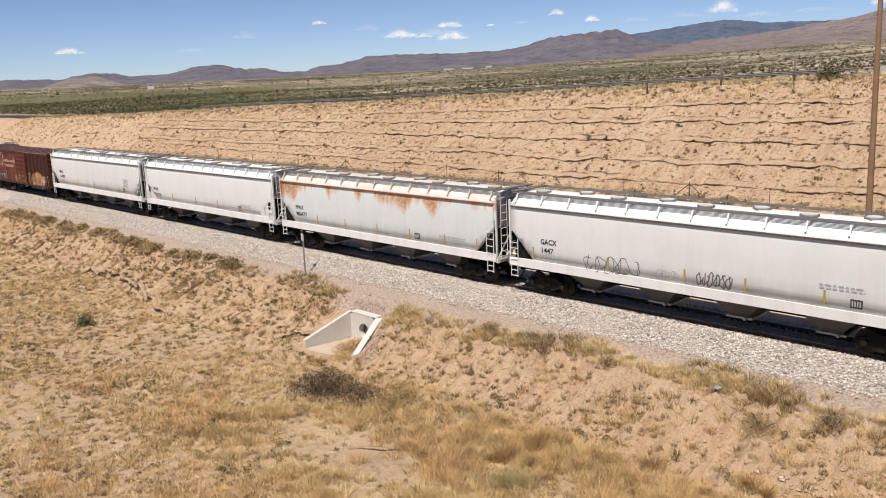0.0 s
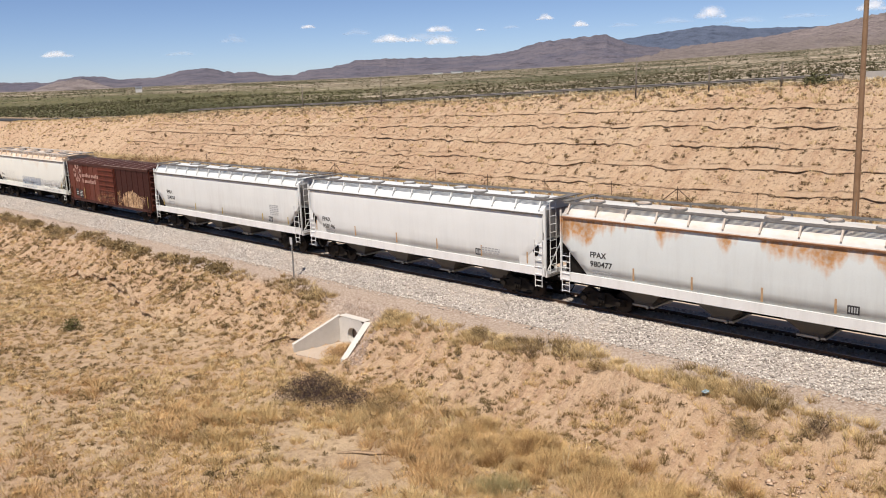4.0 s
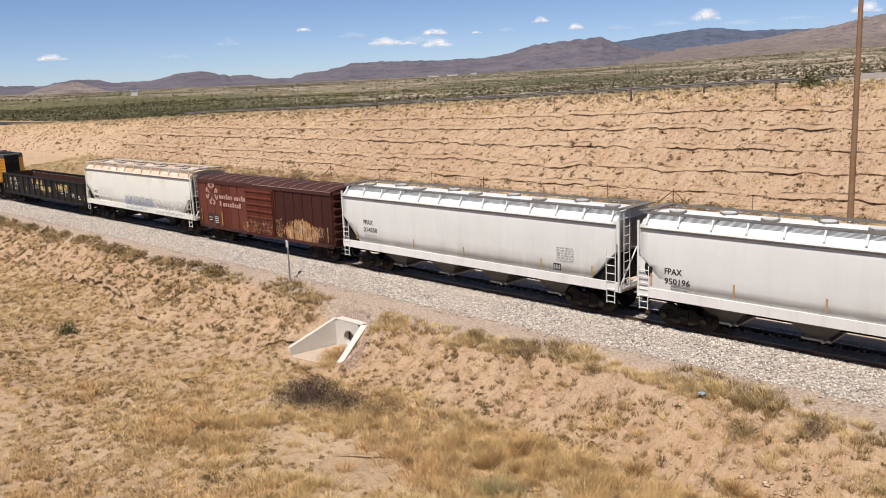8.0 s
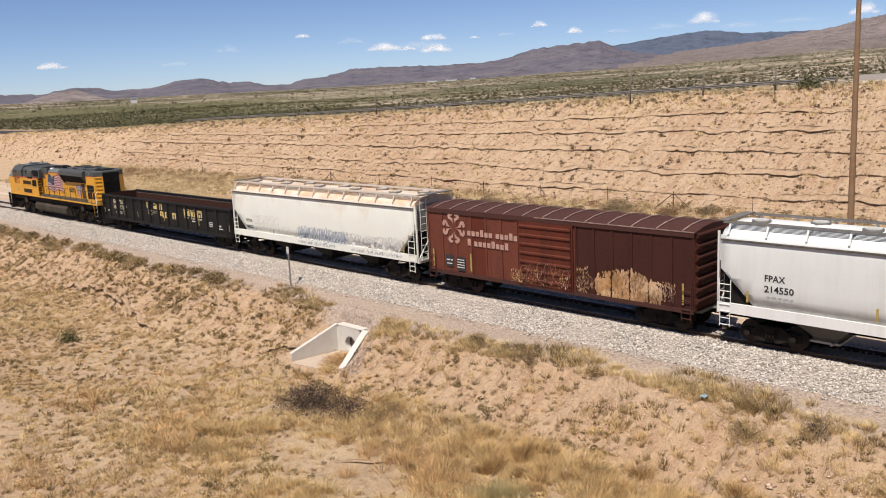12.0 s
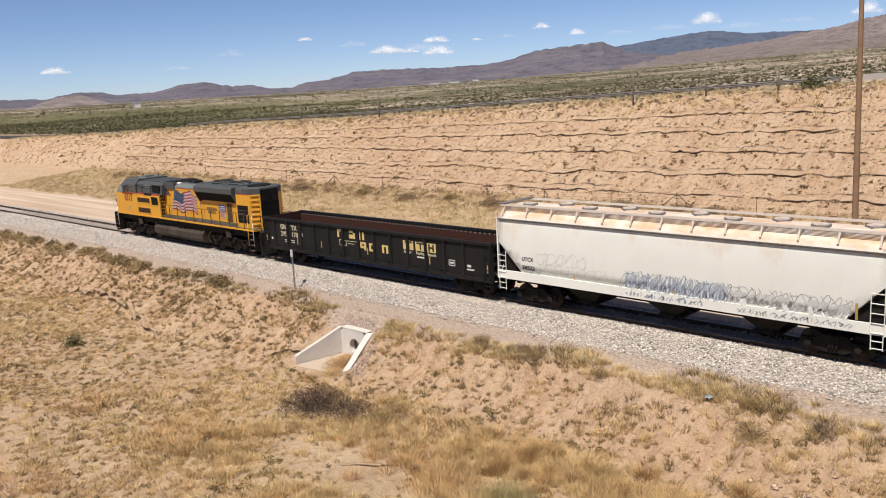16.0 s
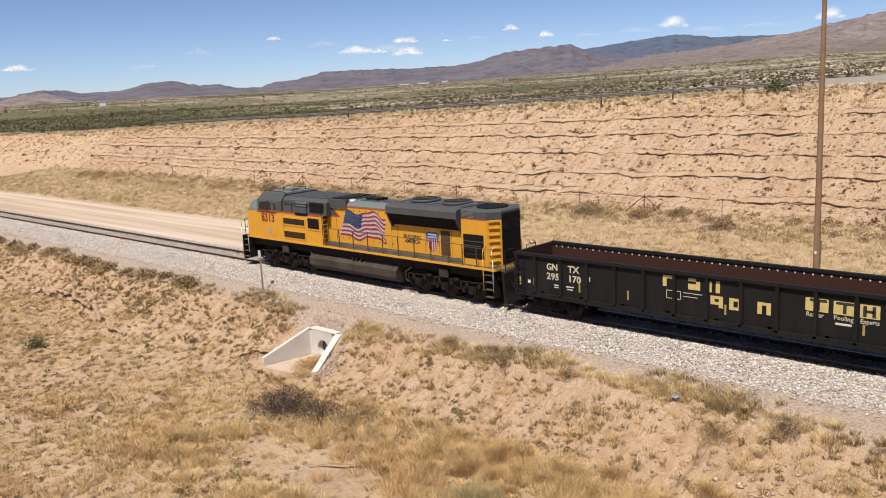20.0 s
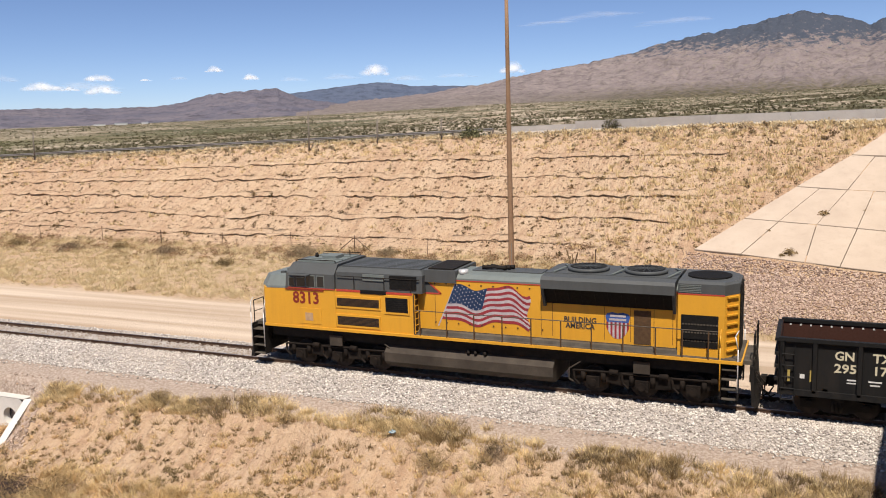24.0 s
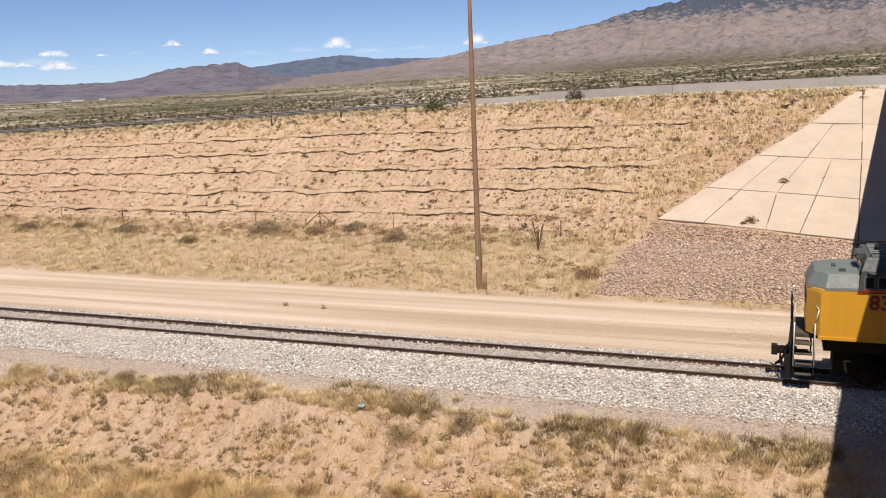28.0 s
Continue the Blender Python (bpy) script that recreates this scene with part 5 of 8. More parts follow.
def locomotive():
    x0 = -150.0
    car = thing("diesel_locomotive", "yellow and grey diesel locomotive with a painted flag", "locomotive", x0, group="cars of the train")
    TRAIN.append((car, x0))
    W = 1.55   # cab and full-width body
    N = 1.06   # narrow hood
    # frame and deck
    bm = bmesh.new()
    box(bm, -9.7, 9.9, -1.25, 1.25, 1.28, 1.74)
    part("main_frame", bm, MAT_BLACK, car)
    bm = bmesh.new()
    box(bm, -9.9, 9.95, -1.56, 1.56, 1.75, 1.86)
    part("deck", bm, MAT_LYEL, car)
    bm = bmesh.new()
    box(bm, -2.7, 9.9, -1.5, 1.5, 1.862, 1.88)
    part("walkway", bm, MAT_SKIRT, car)
    # nose and lower cab, one yellow shell
    bm = bmesh.new()
    plan = lambda f, w, z: [(f, -w + 0.55, z), (f + 0.42, -w, z), (-6.3, -w, z), (-6.3, w, z), (f + 0.42, w, z), (f, w - 0.55, z)]
    loft(bm, [plan(-10.27, W - 0.02, 1.86), plan(-10.27, W - 0.02, 3.36), plan(-10.24, W - 0.02, 3.48), plan(-8.75, W - 0.02, 3.50)])
    bevel(bm, 0.03, 2)
    part("nose", bm, MAT_LYEL, car)
    bm = bmesh.new()
    cap = lambda f, w, z, c: [(f, -w + c, z), (f + c, -w, z), (-8.70, -w, z + 0.03), (-8.70, w, z + 0.03), (f + c, w, z), (f, w - c, z)]
    loft(bm, [cap(-10.29, W - 0.012, 3.45, 0.56), cap(-10.27, W - 0.03, 3.54, 0.56), cap(-10.06, 1.26, 3.96, 0.42), cap(-9.9, 1.1, 4.0, 0.4)])
    top = part("nose_top", bm, MAT_LLIGHT, car, "pale green-grey sloping nose top")
    bm = bmesh.new()
    box(bm, -9.3, -9.1, -1.0, -0.85, 4.0, 4.10)
    box(bm, -9.7, -9.5, -1.30, -1.18, 3.74, 3.84)
    box(bm, -9.5, -9.36, -0.2, 0.2, 4.0, 4.06)
    part("nose_fittings", bm, MAT_LGREY, top)
    for k in range(5):
        bm = bmesh.new()
        z = 2.80 + 0.09 * k
        box(bm, -10.295, -10.27, -0.8, 0.8, z, z + 0.03)
        part("nose_louvre", bm, MAT_LGREY, car)
    # upper cab
    bm = bmesh.new()
    loft(bm, [[(-8.74, -W, 3.505), (-6.3, -W, 3.505), (-6.3, W, 3.505), (-8.74, W, 3.505)],
              [(-8.66, -W, 4.16), (-6.3, -W, 4.16), (-6.3, W, 4.16), (-8.66, W, 4.16)],
              [(-8.5, -1.22, 4.56), (-6.28, -1.22, 4.56), (-6.28, 1.22, 4.56), (-8.5, 1.22, 4.56)]])
    cab = part("cab", bm, MAT_LGREY, car)
    bm = bmesh.new()
    box(bm, -8.35, -6.5, -1.1, 1.1, 4.56, 4.60)
    for y in (-0.95, -0.35, 0.35, 0.95):
        box(bm, -8.3, -6.55, y - 0.04, y + 0.04, 4.60, 4.64)
    part("cab_roof", bm, MAT_LLIGHT, cab)
    bm = bmesh.new()
    box(bm, -7.6, -6.9, -0.3, 0.4, 4.60, 4.74)
    bevel(bm, 0.03)
    part("air_conditioner", bm, MAT_LLIGHT, cab)
    bm = bmesh.new()
    rod(bm, (-8.1, 0.1, 4.6), (-8.1, 0.1, 4.78), 0.09, 10, 0.06)
    rod(bm, (-6.8, 0.75, 4.6), (-6.8, 0.75, 4.86), 0.02)
    part("roof_antenna", bm, MAT_BLACK, cab)
    for y in (-1.12, 1.12):
        bm = bmesh.new()
        pipe(bm, [(-8.4, y, 4.58), (-8.35, y, 4.68), (-6.5, y, 4.68), (-6.45, y, 4.58)], 0.018)
        part("roof_grab_rail", bm, MAT_BLACK, cab)
    for xa, xb, za, zb in ((-8.54, -8.29, 3.60, 3.95), (-8.14, -7.75, 3.60, 3.96), (-7.66, -7.28, 3.60, 4.06), (-7.13, -6.82, 3.60, 4.06)):
        for s in (-1, 1):
            bm = bmesh.new()
            a, b = sorted((s * W, s * (W + 0.012)))
            box(bm, xa - 0.035, xb + 0.035, a, b, za - 0.035, zb + 0.035)
            fr = part("window_frame", bm, MAT_LLIGHT, cab)
            bm = bmesh.new()
            a, b = sorted((s * (W + 0.012), s * (W + 0.018)))
            box(bm, xa, xb, a, b, za, zb)
            part("pane", bm, MAT_GLASS, fr)
    bm = bmesh.new()
    prism(bm, [(-8.5, -1.55), (-7.45, -1.55), (-7.45, -1.85), (-8.4, -1.85)], 4.11, 4.14, "z")
    part("sunshade", bm, MAT_LGREY, cab)
    bm = bmesh.new()
    for ya, yb in ((-1.3, -0.1), (0.1, 1.3)):
        loft(bm, [[(-8.69, ya, 4.02), (-8.69, yb, 4.02), (-8.62, yb, 4.32), (-8.62, ya, 4.32)], [(-8.72, ya, 4.02), (-8.72, yb, 4.02), (-8.65, yb, 4.32), (-8.65, ya, 4.32)]])
    part("windscreen", bm, MAT_GLASS, cab)
    bm = bmesh.new()
    box(bm, -8.75, -8.5, -0.45, 0.45, 4.34, 4.55)
    rod(bm, (-8.8, -0.13, 4.45), (-8.74, -0.13, 4.45), 0.08, 10)
    rod(bm, (-8.8, 0.13, 4.45), (-8.74, 0.13, 4.45), 0.08, 10)
    part("headlight_box", bm, MAT_LGREY, cab)
    # full-width equipment section behind the cab
    bm = bmesh.new()
    box(bm, -6.3, -2.7, -1.5, 1.5, 1.86, 3.55)
    part("equipment_section", bm, MAT_LYEL, car)
    bm = bmesh.new()
    loft(bm, [[(-6.3, -1.44, 3.555), (-2.3, -1.44, 3.555), (-2.3, 1.44, 3.555), (-6.3, 1.44, 3.555)], [(-6.3, -1.40, 4.28), (-2.3, -1.40, 4.28), (-2.3, 1.40, 4.28), (-6.3, 1.40, 4.28)],
              [(-6.3, -1.15, 4.45), (-2.45, -1.15, 4.45), (-2.45, 1.15, 4.45), (-6.3, 1.15, 4.45)]])
    part("upper_section", bm, MAT_LGREY, car)
    for y in (-1.0, -0.72, -0.44, -0.16, 0.12, 0.40, 0.68, 0.96):
        bm = bmesh.new()
        box(bm, -6.15, -2.5, y - 0.09, y + 0.09, 4.45, 4.51)
        bevel(bm, 0.012)
        part("roof_slat", bm, MAT_LGREY, car)
    bm = bmesh.new()
    box(bm, -2.35, -0.95, -1.14, 1.14, 4.0, 4.50)
    bevel(bm, 0.05)
    part("blower_housing", bm, MAT_LGREY, car)
    bm = bmesh.new()
    box(bm, -2.2, -1.1, -1.0, 1.0, 4.50, 4.56)
    part("blower_grille", bm, MAT_BLACK, car)
    for xa, xb, za, zb, mt in ((-6.22, -4.24, 2.86, 3.20, MAT_BROWNMESH), (-6.22, -4.26, 2.05, 2.42, MAT_BROWNMESH), (-3.93, -2.92, 2.74, 3.34, MAT_MESH)):
        bm = bmesh.new()
        box(bm, xa - 0.07, xb + 0.07, -1.53, -1.5, za - 0.09, zb + 0.09)
        fr = part("louvre_frame", bm, MAT_LYEL, car)
        bm = bmesh.new()
        box(bm, xa, xb, -1.536, -1.53, za, zb)
        part("louvre_mesh", bm, mt, fr)
        bm = bmesh.new()
        for k in range(7):
            z = za + (zb - za) * (k + 0.5) / 7
            box(bm, xa, xb, -1.545, -1.536, z - 0.008, z + 0.008)
        part("louvre_slats", bm, MAT_BLACK, fr)
    bm = bmesh.new()
    box(bm, -3.75, -2.55, -1.47, -1.41, 3.70, 4.24)
    part("side_grille", bm, MAT_MESH, car)
    bm = bmesh.new()
    box(bm, -5.0, -4.0, -1.46, -1.40, 3.98, 4.24)
    part("access_panel", bm, MAT_LLIGHT, car)
    bm = bmesh.new()
    box(bm, -5.1, -3.9, -1.52, -1.44, 3.43, 3.58)
    part("dark_vent", bm, MAT_MESH, car)
    bm = bmesh.new()
    box(bm, -8.75, -6.85, -1.56, -1.53, 3.42, 3.475)
    part("drip_rail", bm, MAT_LNUM, car)
    bm = bmesh.new()
    box(bm, -8.2, -7.0, -1.545, -1.53, 1.98, 2.66)
    pan = part("step_panel", bm, MAT_LYEL, car)
    bm = bmesh.new()
    box(bm, -7.80, -7.42, -1.552, -1.545, 2.12, 2.46)
    part("vent_plate", bm, MAT_TANBAR, pan)
    bm = bmesh.new()
    box(bm, -2.7, -2.66, -1.5, -1.06, 1.9, 3.5)
    part("side_door", bm, MAT_BROWNMESH, car)
    bm = bmesh.new()
    ladder(bm, -2.62, -1.32, 1.9, 3.5, 0.34, 6, 0.018, "y")
    part("wall_ladder", bm, MAT_LYEL, car)
    # engine hood
    bm = bmesh.new()
    box(bm, -2.7, 7.7, -N, N, 1.86, 4.12)
    part("hood", bm, MAT_LYEL, car)
    bm = bmesh.new()
    loft(bm, [[(x, -N - 0.01, 4.12), (x, -N - 0.01, 4.20), (x, -0.88, 4.34), (x, -0.5, 4.42), (x, 0.5, 4.42), (x, 0.88, 4.34), (x, N + 0.01, 4.20), (x, N + 0.01, 4.12)] for x in (-2.3, 7.7)])
    part("hood_roof", bm, MAT_LLIGHT, car)
    bm = bmesh.new()
    for k in range(10):
        for z in (2.35, 3.95):
            x = -1.9 + k * 0.5
            rod(bm, (x, -N - 0.02, z), (x, -N, z), 0.035, 6)
    tagged(part("door_latches", bm, MAT_BROWNMESH, car), kind="stuff")
    for x in (-1.9, 2.55, 3.0, 5.0, 5.98, 6.83, 7.5):
        bm = bmesh.new()
        box(bm, x - 0.008, x + 0.008, -N - 0.006, -N, 2.15, 4.1)
        part("hood_door_seam", bm, MAT_BROWNMESH, car)
    bm = bmesh.new()
    for dx, dy in ((0, 0), (0.12, 0.16), (-0.12, -0.16)):
        rod(bm, (0.45 + dx, dy - 0.1, 4.56), (1.0 + dx, dy - 0.1, 4.56), 0.03, 8, 0.09)
        rod(bm, (0.45 + dx, dy - 0.1, 4.56), (0.0 + dx, dy - 0.1, 4.56), 0.03, 8, 0.09)
    rod(bm, (0.45, -0.1, 4.40), (0.45, -0.1, 4.56), 0.04)
    part("horn", bm, MAT_BLACK, car)
    bm = bmesh.new()
    rod(bm, (-0.78, -0.72, 4.30), (-0.78, -0.72, 4.50), 0.2, 12)
    part("exhaust_cap", bm, MAT_CHROME, car)
    bm = bmesh.new()
    box(bm, -0.5, 2.4, -0.45, 0.45, 4.42, 4.46)
    part("exhaust_hatch", bm, MAT_LGREY, car)
    # red stripe with its arrow end
    bm = bmesh.new()
    box(bm, -6.25, -2.72, -1.512, -1.50, 3.475, 3.565)
    box(bm, -8.6, -6.3, -1.556, -1.55, 3.507, 3.55)
    stroke(bm, [(-2.7, 3.53), (-1.62, 3.53), (-2.1, 3.92)], 0.06, lambda z: -N - 0.014)
    box(bm, -2.3, 7.7, -N - 0.016, -N - 0.01, 4.09, 4.13)
    box(bm, 7.7, 9.3, -1.306, -1.30, 4.10, 4.15)
    part("red_stripe", bm, MAT_LRED, car, "thin red stripe between yellow and grey")
    bm = bmesh.new()
    prism(bm, [(-2.68, 3.56), (-1.70, 3.56), (-2.14, 3.92), (-2.3, 4.08), (-2.68, 4.08)], -N - 0.008, -N - 0.001, "y")
    part("grey_corner_panel", bm, MAT_LGREY, car)
    # radiator wing
    for s in (-1, 1):
        bm = bmesh.new()
        prism(bm, [(s * N, 4.03), (s * 1.56, 4.09), (s * 1.56, 4.42), (s * 1.47, 4.54), (s * 0.95, 4.58), (s * 0.3, 4.58), (s * 0.3, 4.35)], 2.68, 7.62, "x")
        wing = part("radiator_wing", bm, MAT_LGREY, car)
        # Mesh is carried lower, its black also covering the wing's cast shadow.
        bm = bmesh.new()
        prism(bm, [(s * (N + 0.004), 3.45), (s * (N + 0.05), 3.45), (s * 1.50, 4.08), (s * (N + 0.004), 4.08)], 2.8, 7.55, "x")
        mesh = part("radiator_mesh_and_shade", bm, MAT_MESH, wing)
        for xa in (2.68, 7.52):
            bm = bmesh.new()
            prism(bm, [(s * N, 3.33), (s * (N + 0.12), 3.33), (s * 1.555, 4.088), (s * N, 4.088)], xa, xa + 0.1, "x")
            part("wing_bracket", bm, MAT_LGREY, wing)
        for k in range(9):
            bm = bmesh.new()
            x = 3.2 + k * 0.5
            loft(bm, [[(x - 0.012, s * (N + 0.055), 3.45), (x + 0.012, s * (N + 0.055), 3.45), (x + 0.012, s * 1.51, 4.075), (x - 0.012, s * 1.51, 4.075)],
                      [(x - 0.012, s * (N + 0.065), 3.45), (x + 0.012, s * (N + 0.065), 3.45), (x + 0.012, s * 1.52, 4.075), (x - 0.012, s * 1.52, 4.075)]])
            part("mesh_bar", bm, MAT_BLACK, mesh)
    bm = bmesh.new()
    box(bm, 2.68, 7.62, -0.94, 0.94, 4.55, 4.60)
    part("radiator_roof", bm, MAT_LGREY, car)
    for x in (4.15, 6.35):
        bm = bmesh.new()
        rod(bm, (x, 0, 4.60), (x, 0, 4.74), 0.80, 24)
        fan = part("fan_ring", bm, MAT_LGREY, car)
        bm = bmesh.new()
        rod(bm, (x, 0, 4.74), (x, 0, 4.752), 0.70, 24)
        part("fan_grille", bm, MAT_MESH, fan)
        bm = bmesh.new()
        for k in range(8):
            a = k * math.pi / 8
            rod(bm, (x - 0.72 * math.cos(a), -0.72 * math.sin(a), 4.762), (x + 0.72 * math.cos(a), 0.72 * math.sin(a), 4.762), 0.012, 4)
        part("fan_guard", bm, MAT_LGREY, fan)
    for x in (3.0, 5.25, 7.3):
        for s in (-1, 1):
            bm = bmesh.new()
            rod(bm, (x, s * 0.9, 4.62), (x + 0.3, s * 0.1, 4.70), 0.035, 6)
            part("fan_brace", bm, MAT_LLIGHT, car)
    # rear hood, a little wider
    bm = bmesh.new()
    prism(bm, [(7.7, -1.3), (9.3, -1.3), (9.76, -0.72), (9.76, 0.72), (9.3, 1.3), (7.7, 1.3)], 1.86, 4.12, "z")
    bevel(bm, 0.03)
    part("rear_hood", bm, MAT_LYEL, car)
    bm = bmesh.new()
    cap = [(7.7, -1.3), (9.3, -1.3), (9.76, -0.72), (9.76, 0.72), (9.3, 1.3), (7.7, 1.3)]
    loft(bm, [[(a, b, 4.12) for a, b in cap], [(a, b, 4.50) for a, b in cap], [(min(a, 9.66), b * 0.9, 4.58) for a, b in cap]])
    rear_top = part("rear_top", bm, MAT_LGREY, car)
    bm = bmesh.new()
    for k in range(5):
        z = 4.19 + k * 0.06
        box(bm, 7.75, 8.5, -1.312, -1.30, z, z + 0.03)
    part("rear_louvres", bm, MAT_LLIGHT, rear_top)
    bm = bmesh.new()
    rod(bm, (8.65, 0, 4.58), (8.65, 0, 4.64), 0.78, 22)
    part("rear_fan", bm, MAT_MESH, rear_top)
    bm = bmesh.new()
    box(bm, 7.82, 9.1, -1.318, -1.30, 2.20, 3.38)
    grille = part("rear_grille", bm, MAT_MESH, car)
    for z in (2.42, 2.72, 3.02):
        for k in range(12):
            bm = bmesh.new()
            box(bm, 7.86 + k * 0.105, 7.93 + k * 0.105, -1.33, -1.318, z, z + 0.05)
            part("grille_louvre", bm, MAT_SKIRT, grille)
    # Near-black panel over the rear end face.
    bm = bmesh.new()
    box(bm, 9.761, 9.79, -0.70, 0.70, 1.95, 4.4)
    tail = part("rear_end_panel", bm, MAT_MESH, car, "dark rear end panel")
    for ya in (-0.62, 0.22):
        bm = bmesh.new()
        box(bm, 9.79, 9.81, ya, ya + 0.4, 3.6, 3.95)
        part("number_board", bm, MAT_BLACK, tail)
    for k in range(7):
        z = 2.1 + k * 0.32
        bm = bmesh.new()
        prism(bm, [(9.37, -1.215), (9.42, -1.26), (9.74, -0.86), (9.69, -0.81)], z, z + 0.06, "z")
        part("grab_step", bm, MAT_LYEL, car)
    bm = bmesh.new()
    box(bm, 6.1, 6.72, -N - 0.015, -N, 2.09, 3.36)
    part("hood_door", bm, MAT_BROWNMESH, car)
    # grey kick plates along the walkway
    bm = bmesh.new()
    prism(bm, [(-N, 1.88), (-1.30, 1.88), (-1.26, 2.0), (-N, 2.05)], -2.6, 9.2, "x")
    part("kick_plate", bm, MAT_SKIRT, car)
    # handrails
    for s in (-1, 1):
        y = s * 1.53
        xs = [-2.4 + k * 1.17 for k in range(9)] + [7.9, 8.8]
        rail = None
        bm = bmesh.new()
        rod(bm, (-2.6, y, 2.88), (9.1, y, 2.88), 0.020)
        rail = part("handrail", bm, MAT_SKIRT, car)
        for x in xs:
            bm = bmesh.new()
            rod(bm, (x, y, 1.8), (x, y, 2.88), 0.028)
            part("stanchion", bm, MAT_BROWNMESH, rail)
        bm = bmesh.new()
        rod(bm, (-6.2, s * 1.48, 4.12), (-2.4, s * 1.48, 4.12), 0.018)
        for x in (-5.4, -4.0, -2.8):
            rod(bm, (x, s * 1.48, 3.54), (x, s * 1.48, 4.12), 0.018)
        part("roof_handrail", bm, MAT_BLACK, car)
    # end steps, handrails and pilots
    for d in (-1, 1):
        e = -10.7 if d < 0 else 10.3
        for s in (-1, 1):
            a, b = (-10.66, -9.97) if d < 0 else (9.18, 9.82)
            for k, z in enumerate((0.42, 0.78, 1.14, 1.50)):
                bm = bmesh.new()
                y0_, y1_ = sorted((s * 1.5, s * 1.12))
                box(bm, a + 0.08, b - 0.08, y0_, y1_, z, z + 0.04)
                part("step", bm, MAT_SKIRT, car)
            bm = bmesh.new()
            for x in (a, b - 0.04):
                y0_, y1_ = sorted((s * 1.5, s * 1.05))
                box(bm, x, x + 0.04, y0_, y1_, 0.42, 1.78)
            part("step_well", bm, MAT_BLACK, car)
            for x in (a + 0.02, b - 0.02):
                bm = bmesh.new()
                pipe(bm, [(x, s * 1.53, 0.75), (x, s * 1.53, 2.3), (x - d * 0.1 if x == b - 0.02 else x, s * 1.50, 2.75), (x, s * 1.3, 2.92)], 0.022, 8)
                part("step_handrail", bm, MAT_CHROME if x == b - 0.02 or d < 0 else MAT_LYEL, car)
        bm = bmesh.new()
        box(bm, min(d * 9.85, e), max(d * 9.85, e), -1.1, 1.1, 1.66, 1.80)
        part("end_deck", bm, MAT_SKIRT, car)
        bm = bmesh.new()
        prism(bm, [(e - d * 0.12, 1.66), (e, 1.66), (e + d * 0.06, 0.75), (e + d * 0.2, 0.22), (e - d * 0.02, 0.22)], -1.35, 1.35, "y")
        part("pilot_plow", bm, MAT_BLACK, car)
        bm = bmesh.new()
        for ya, yb in ((-1.2, -0.45), (0.45, 1.2)):
            bm = bmesh.new()
            for y in (ya, yb):
                rod(bm, (e, y, 1.7), (e, y, 2.75), 0.022)
            rod(bm, (e, ya, 2.75), (e, yb, 2.75), 0.022)
            rod(bm, (e, ya, 2.25), (e, yb, 2.25), 0.016)
            part("end_railing", bm, MAT_BLACK, car)
        bm = bmesh.new()
        pipe(bm, [(e + d * 0.05, -0.6, 1.3), (e + d * 0.35, -0.6, 0.95), (e + d * 0.35, -0.5, 0.6), (e + d * 0.5, -0.4, 0.45)], 0.03)
        pipe(bm, [(e + d * 0.05, -0.85, 1.2), (e + d * 0.3, -0.85, 0.85), (e + d * 0.3, -0.7, 0.5)], 0.025)
        part("hoses", bm, MAT_TRUCK, car)
        coupler(car, e + d * 0.1, d)
    # Black filler where traction motors hang, added to darken the gaps under the frame.
    for d in (-1, 1):
        bm = bmesh.new()
        box(bm, d * 6.45 - 2.9, d * 6.45 + 2.9, -0.62, 0.62, 0.25, 1.28)
        part("truck_gap_filler", bm, MAT_BLACK, car)
    # fuel tank
    bm = bmesh.new()
    loft(bm, [[(x, -1.15, 0.34), (x, -1.46, 0.62), (x, -1.46, 1.0), (x, -1.2, 1.26), (x, 1.2, 1.26), (x, 1.46, 1.0), (x, 1.46, 0.62), (x, 1.15, 0.34)] for x in (-4.1, 3.12)])
    tank = part("fuel_tank", bm, MAT_TANK, car)
    for x in (-0.4, -0.1, 0.3):
        bm = bmesh.new()
        rod(bm, (x, -1.3, 1.18), (x, -1.3, 1.36), 0.07, 8)
        part("filler_cap", bm, MAT_TRUCK, tank)
    # three-axle trucks
    for d in (-1, 1):
        cx = d * 6.45
        bm = bmesh.new()
        for s in (-1, 1):
            ya, yb = sorted((s * 1.02, s * 1.2))
            prism(bm, [(cx - 2.5, 0.62), (cx - 2.5, 0.88), (cx - 1.6, 0.92), (cx - 0.5, 1.02), (cx + 0.5, 1.02), (cx + 1.6, 0.92), (cx + 2.5, 0.88), (cx + 2.5, 0.62),
                       (cx + 1.4, 0.58), (cx + 0.6, 0.46), (cx - 0.6, 0.46), (cx - 1.4, 0.58)], ya, yb, "y")
        tr = part("truck_frame", bm, MAT_LTRUCK, car)
        for k in range(3):
            ax = cx + (k - 1) * 1.83
            for s in (-1, 1):
                bm = bmesh.new()
                ya, yb = sorted((s * 1.14, s * 1.34))
                box(bm, ax - 0.24, ax + 0.24, ya, yb, 0.36, 0.76)
                rod(bm, (ax, s * 1.3, 0.54), (ax, s * 1.40, 0.54), 0.15, 12)
                bevel(bm, 0.03)
                part("journal_box", bm, MAT_LTRUCK, tr)
                for dx in (-0.38, 0.38):
                    bm = bmesh.new()
                    rod(bm, (ax + dx, s * 1.22, 0.55), (ax + dx, s * 1.22, 0.92), 0.10, 10)
                    part("spring", bm, MAT_LTRUCK, tr)
                bm = bmesh.new()
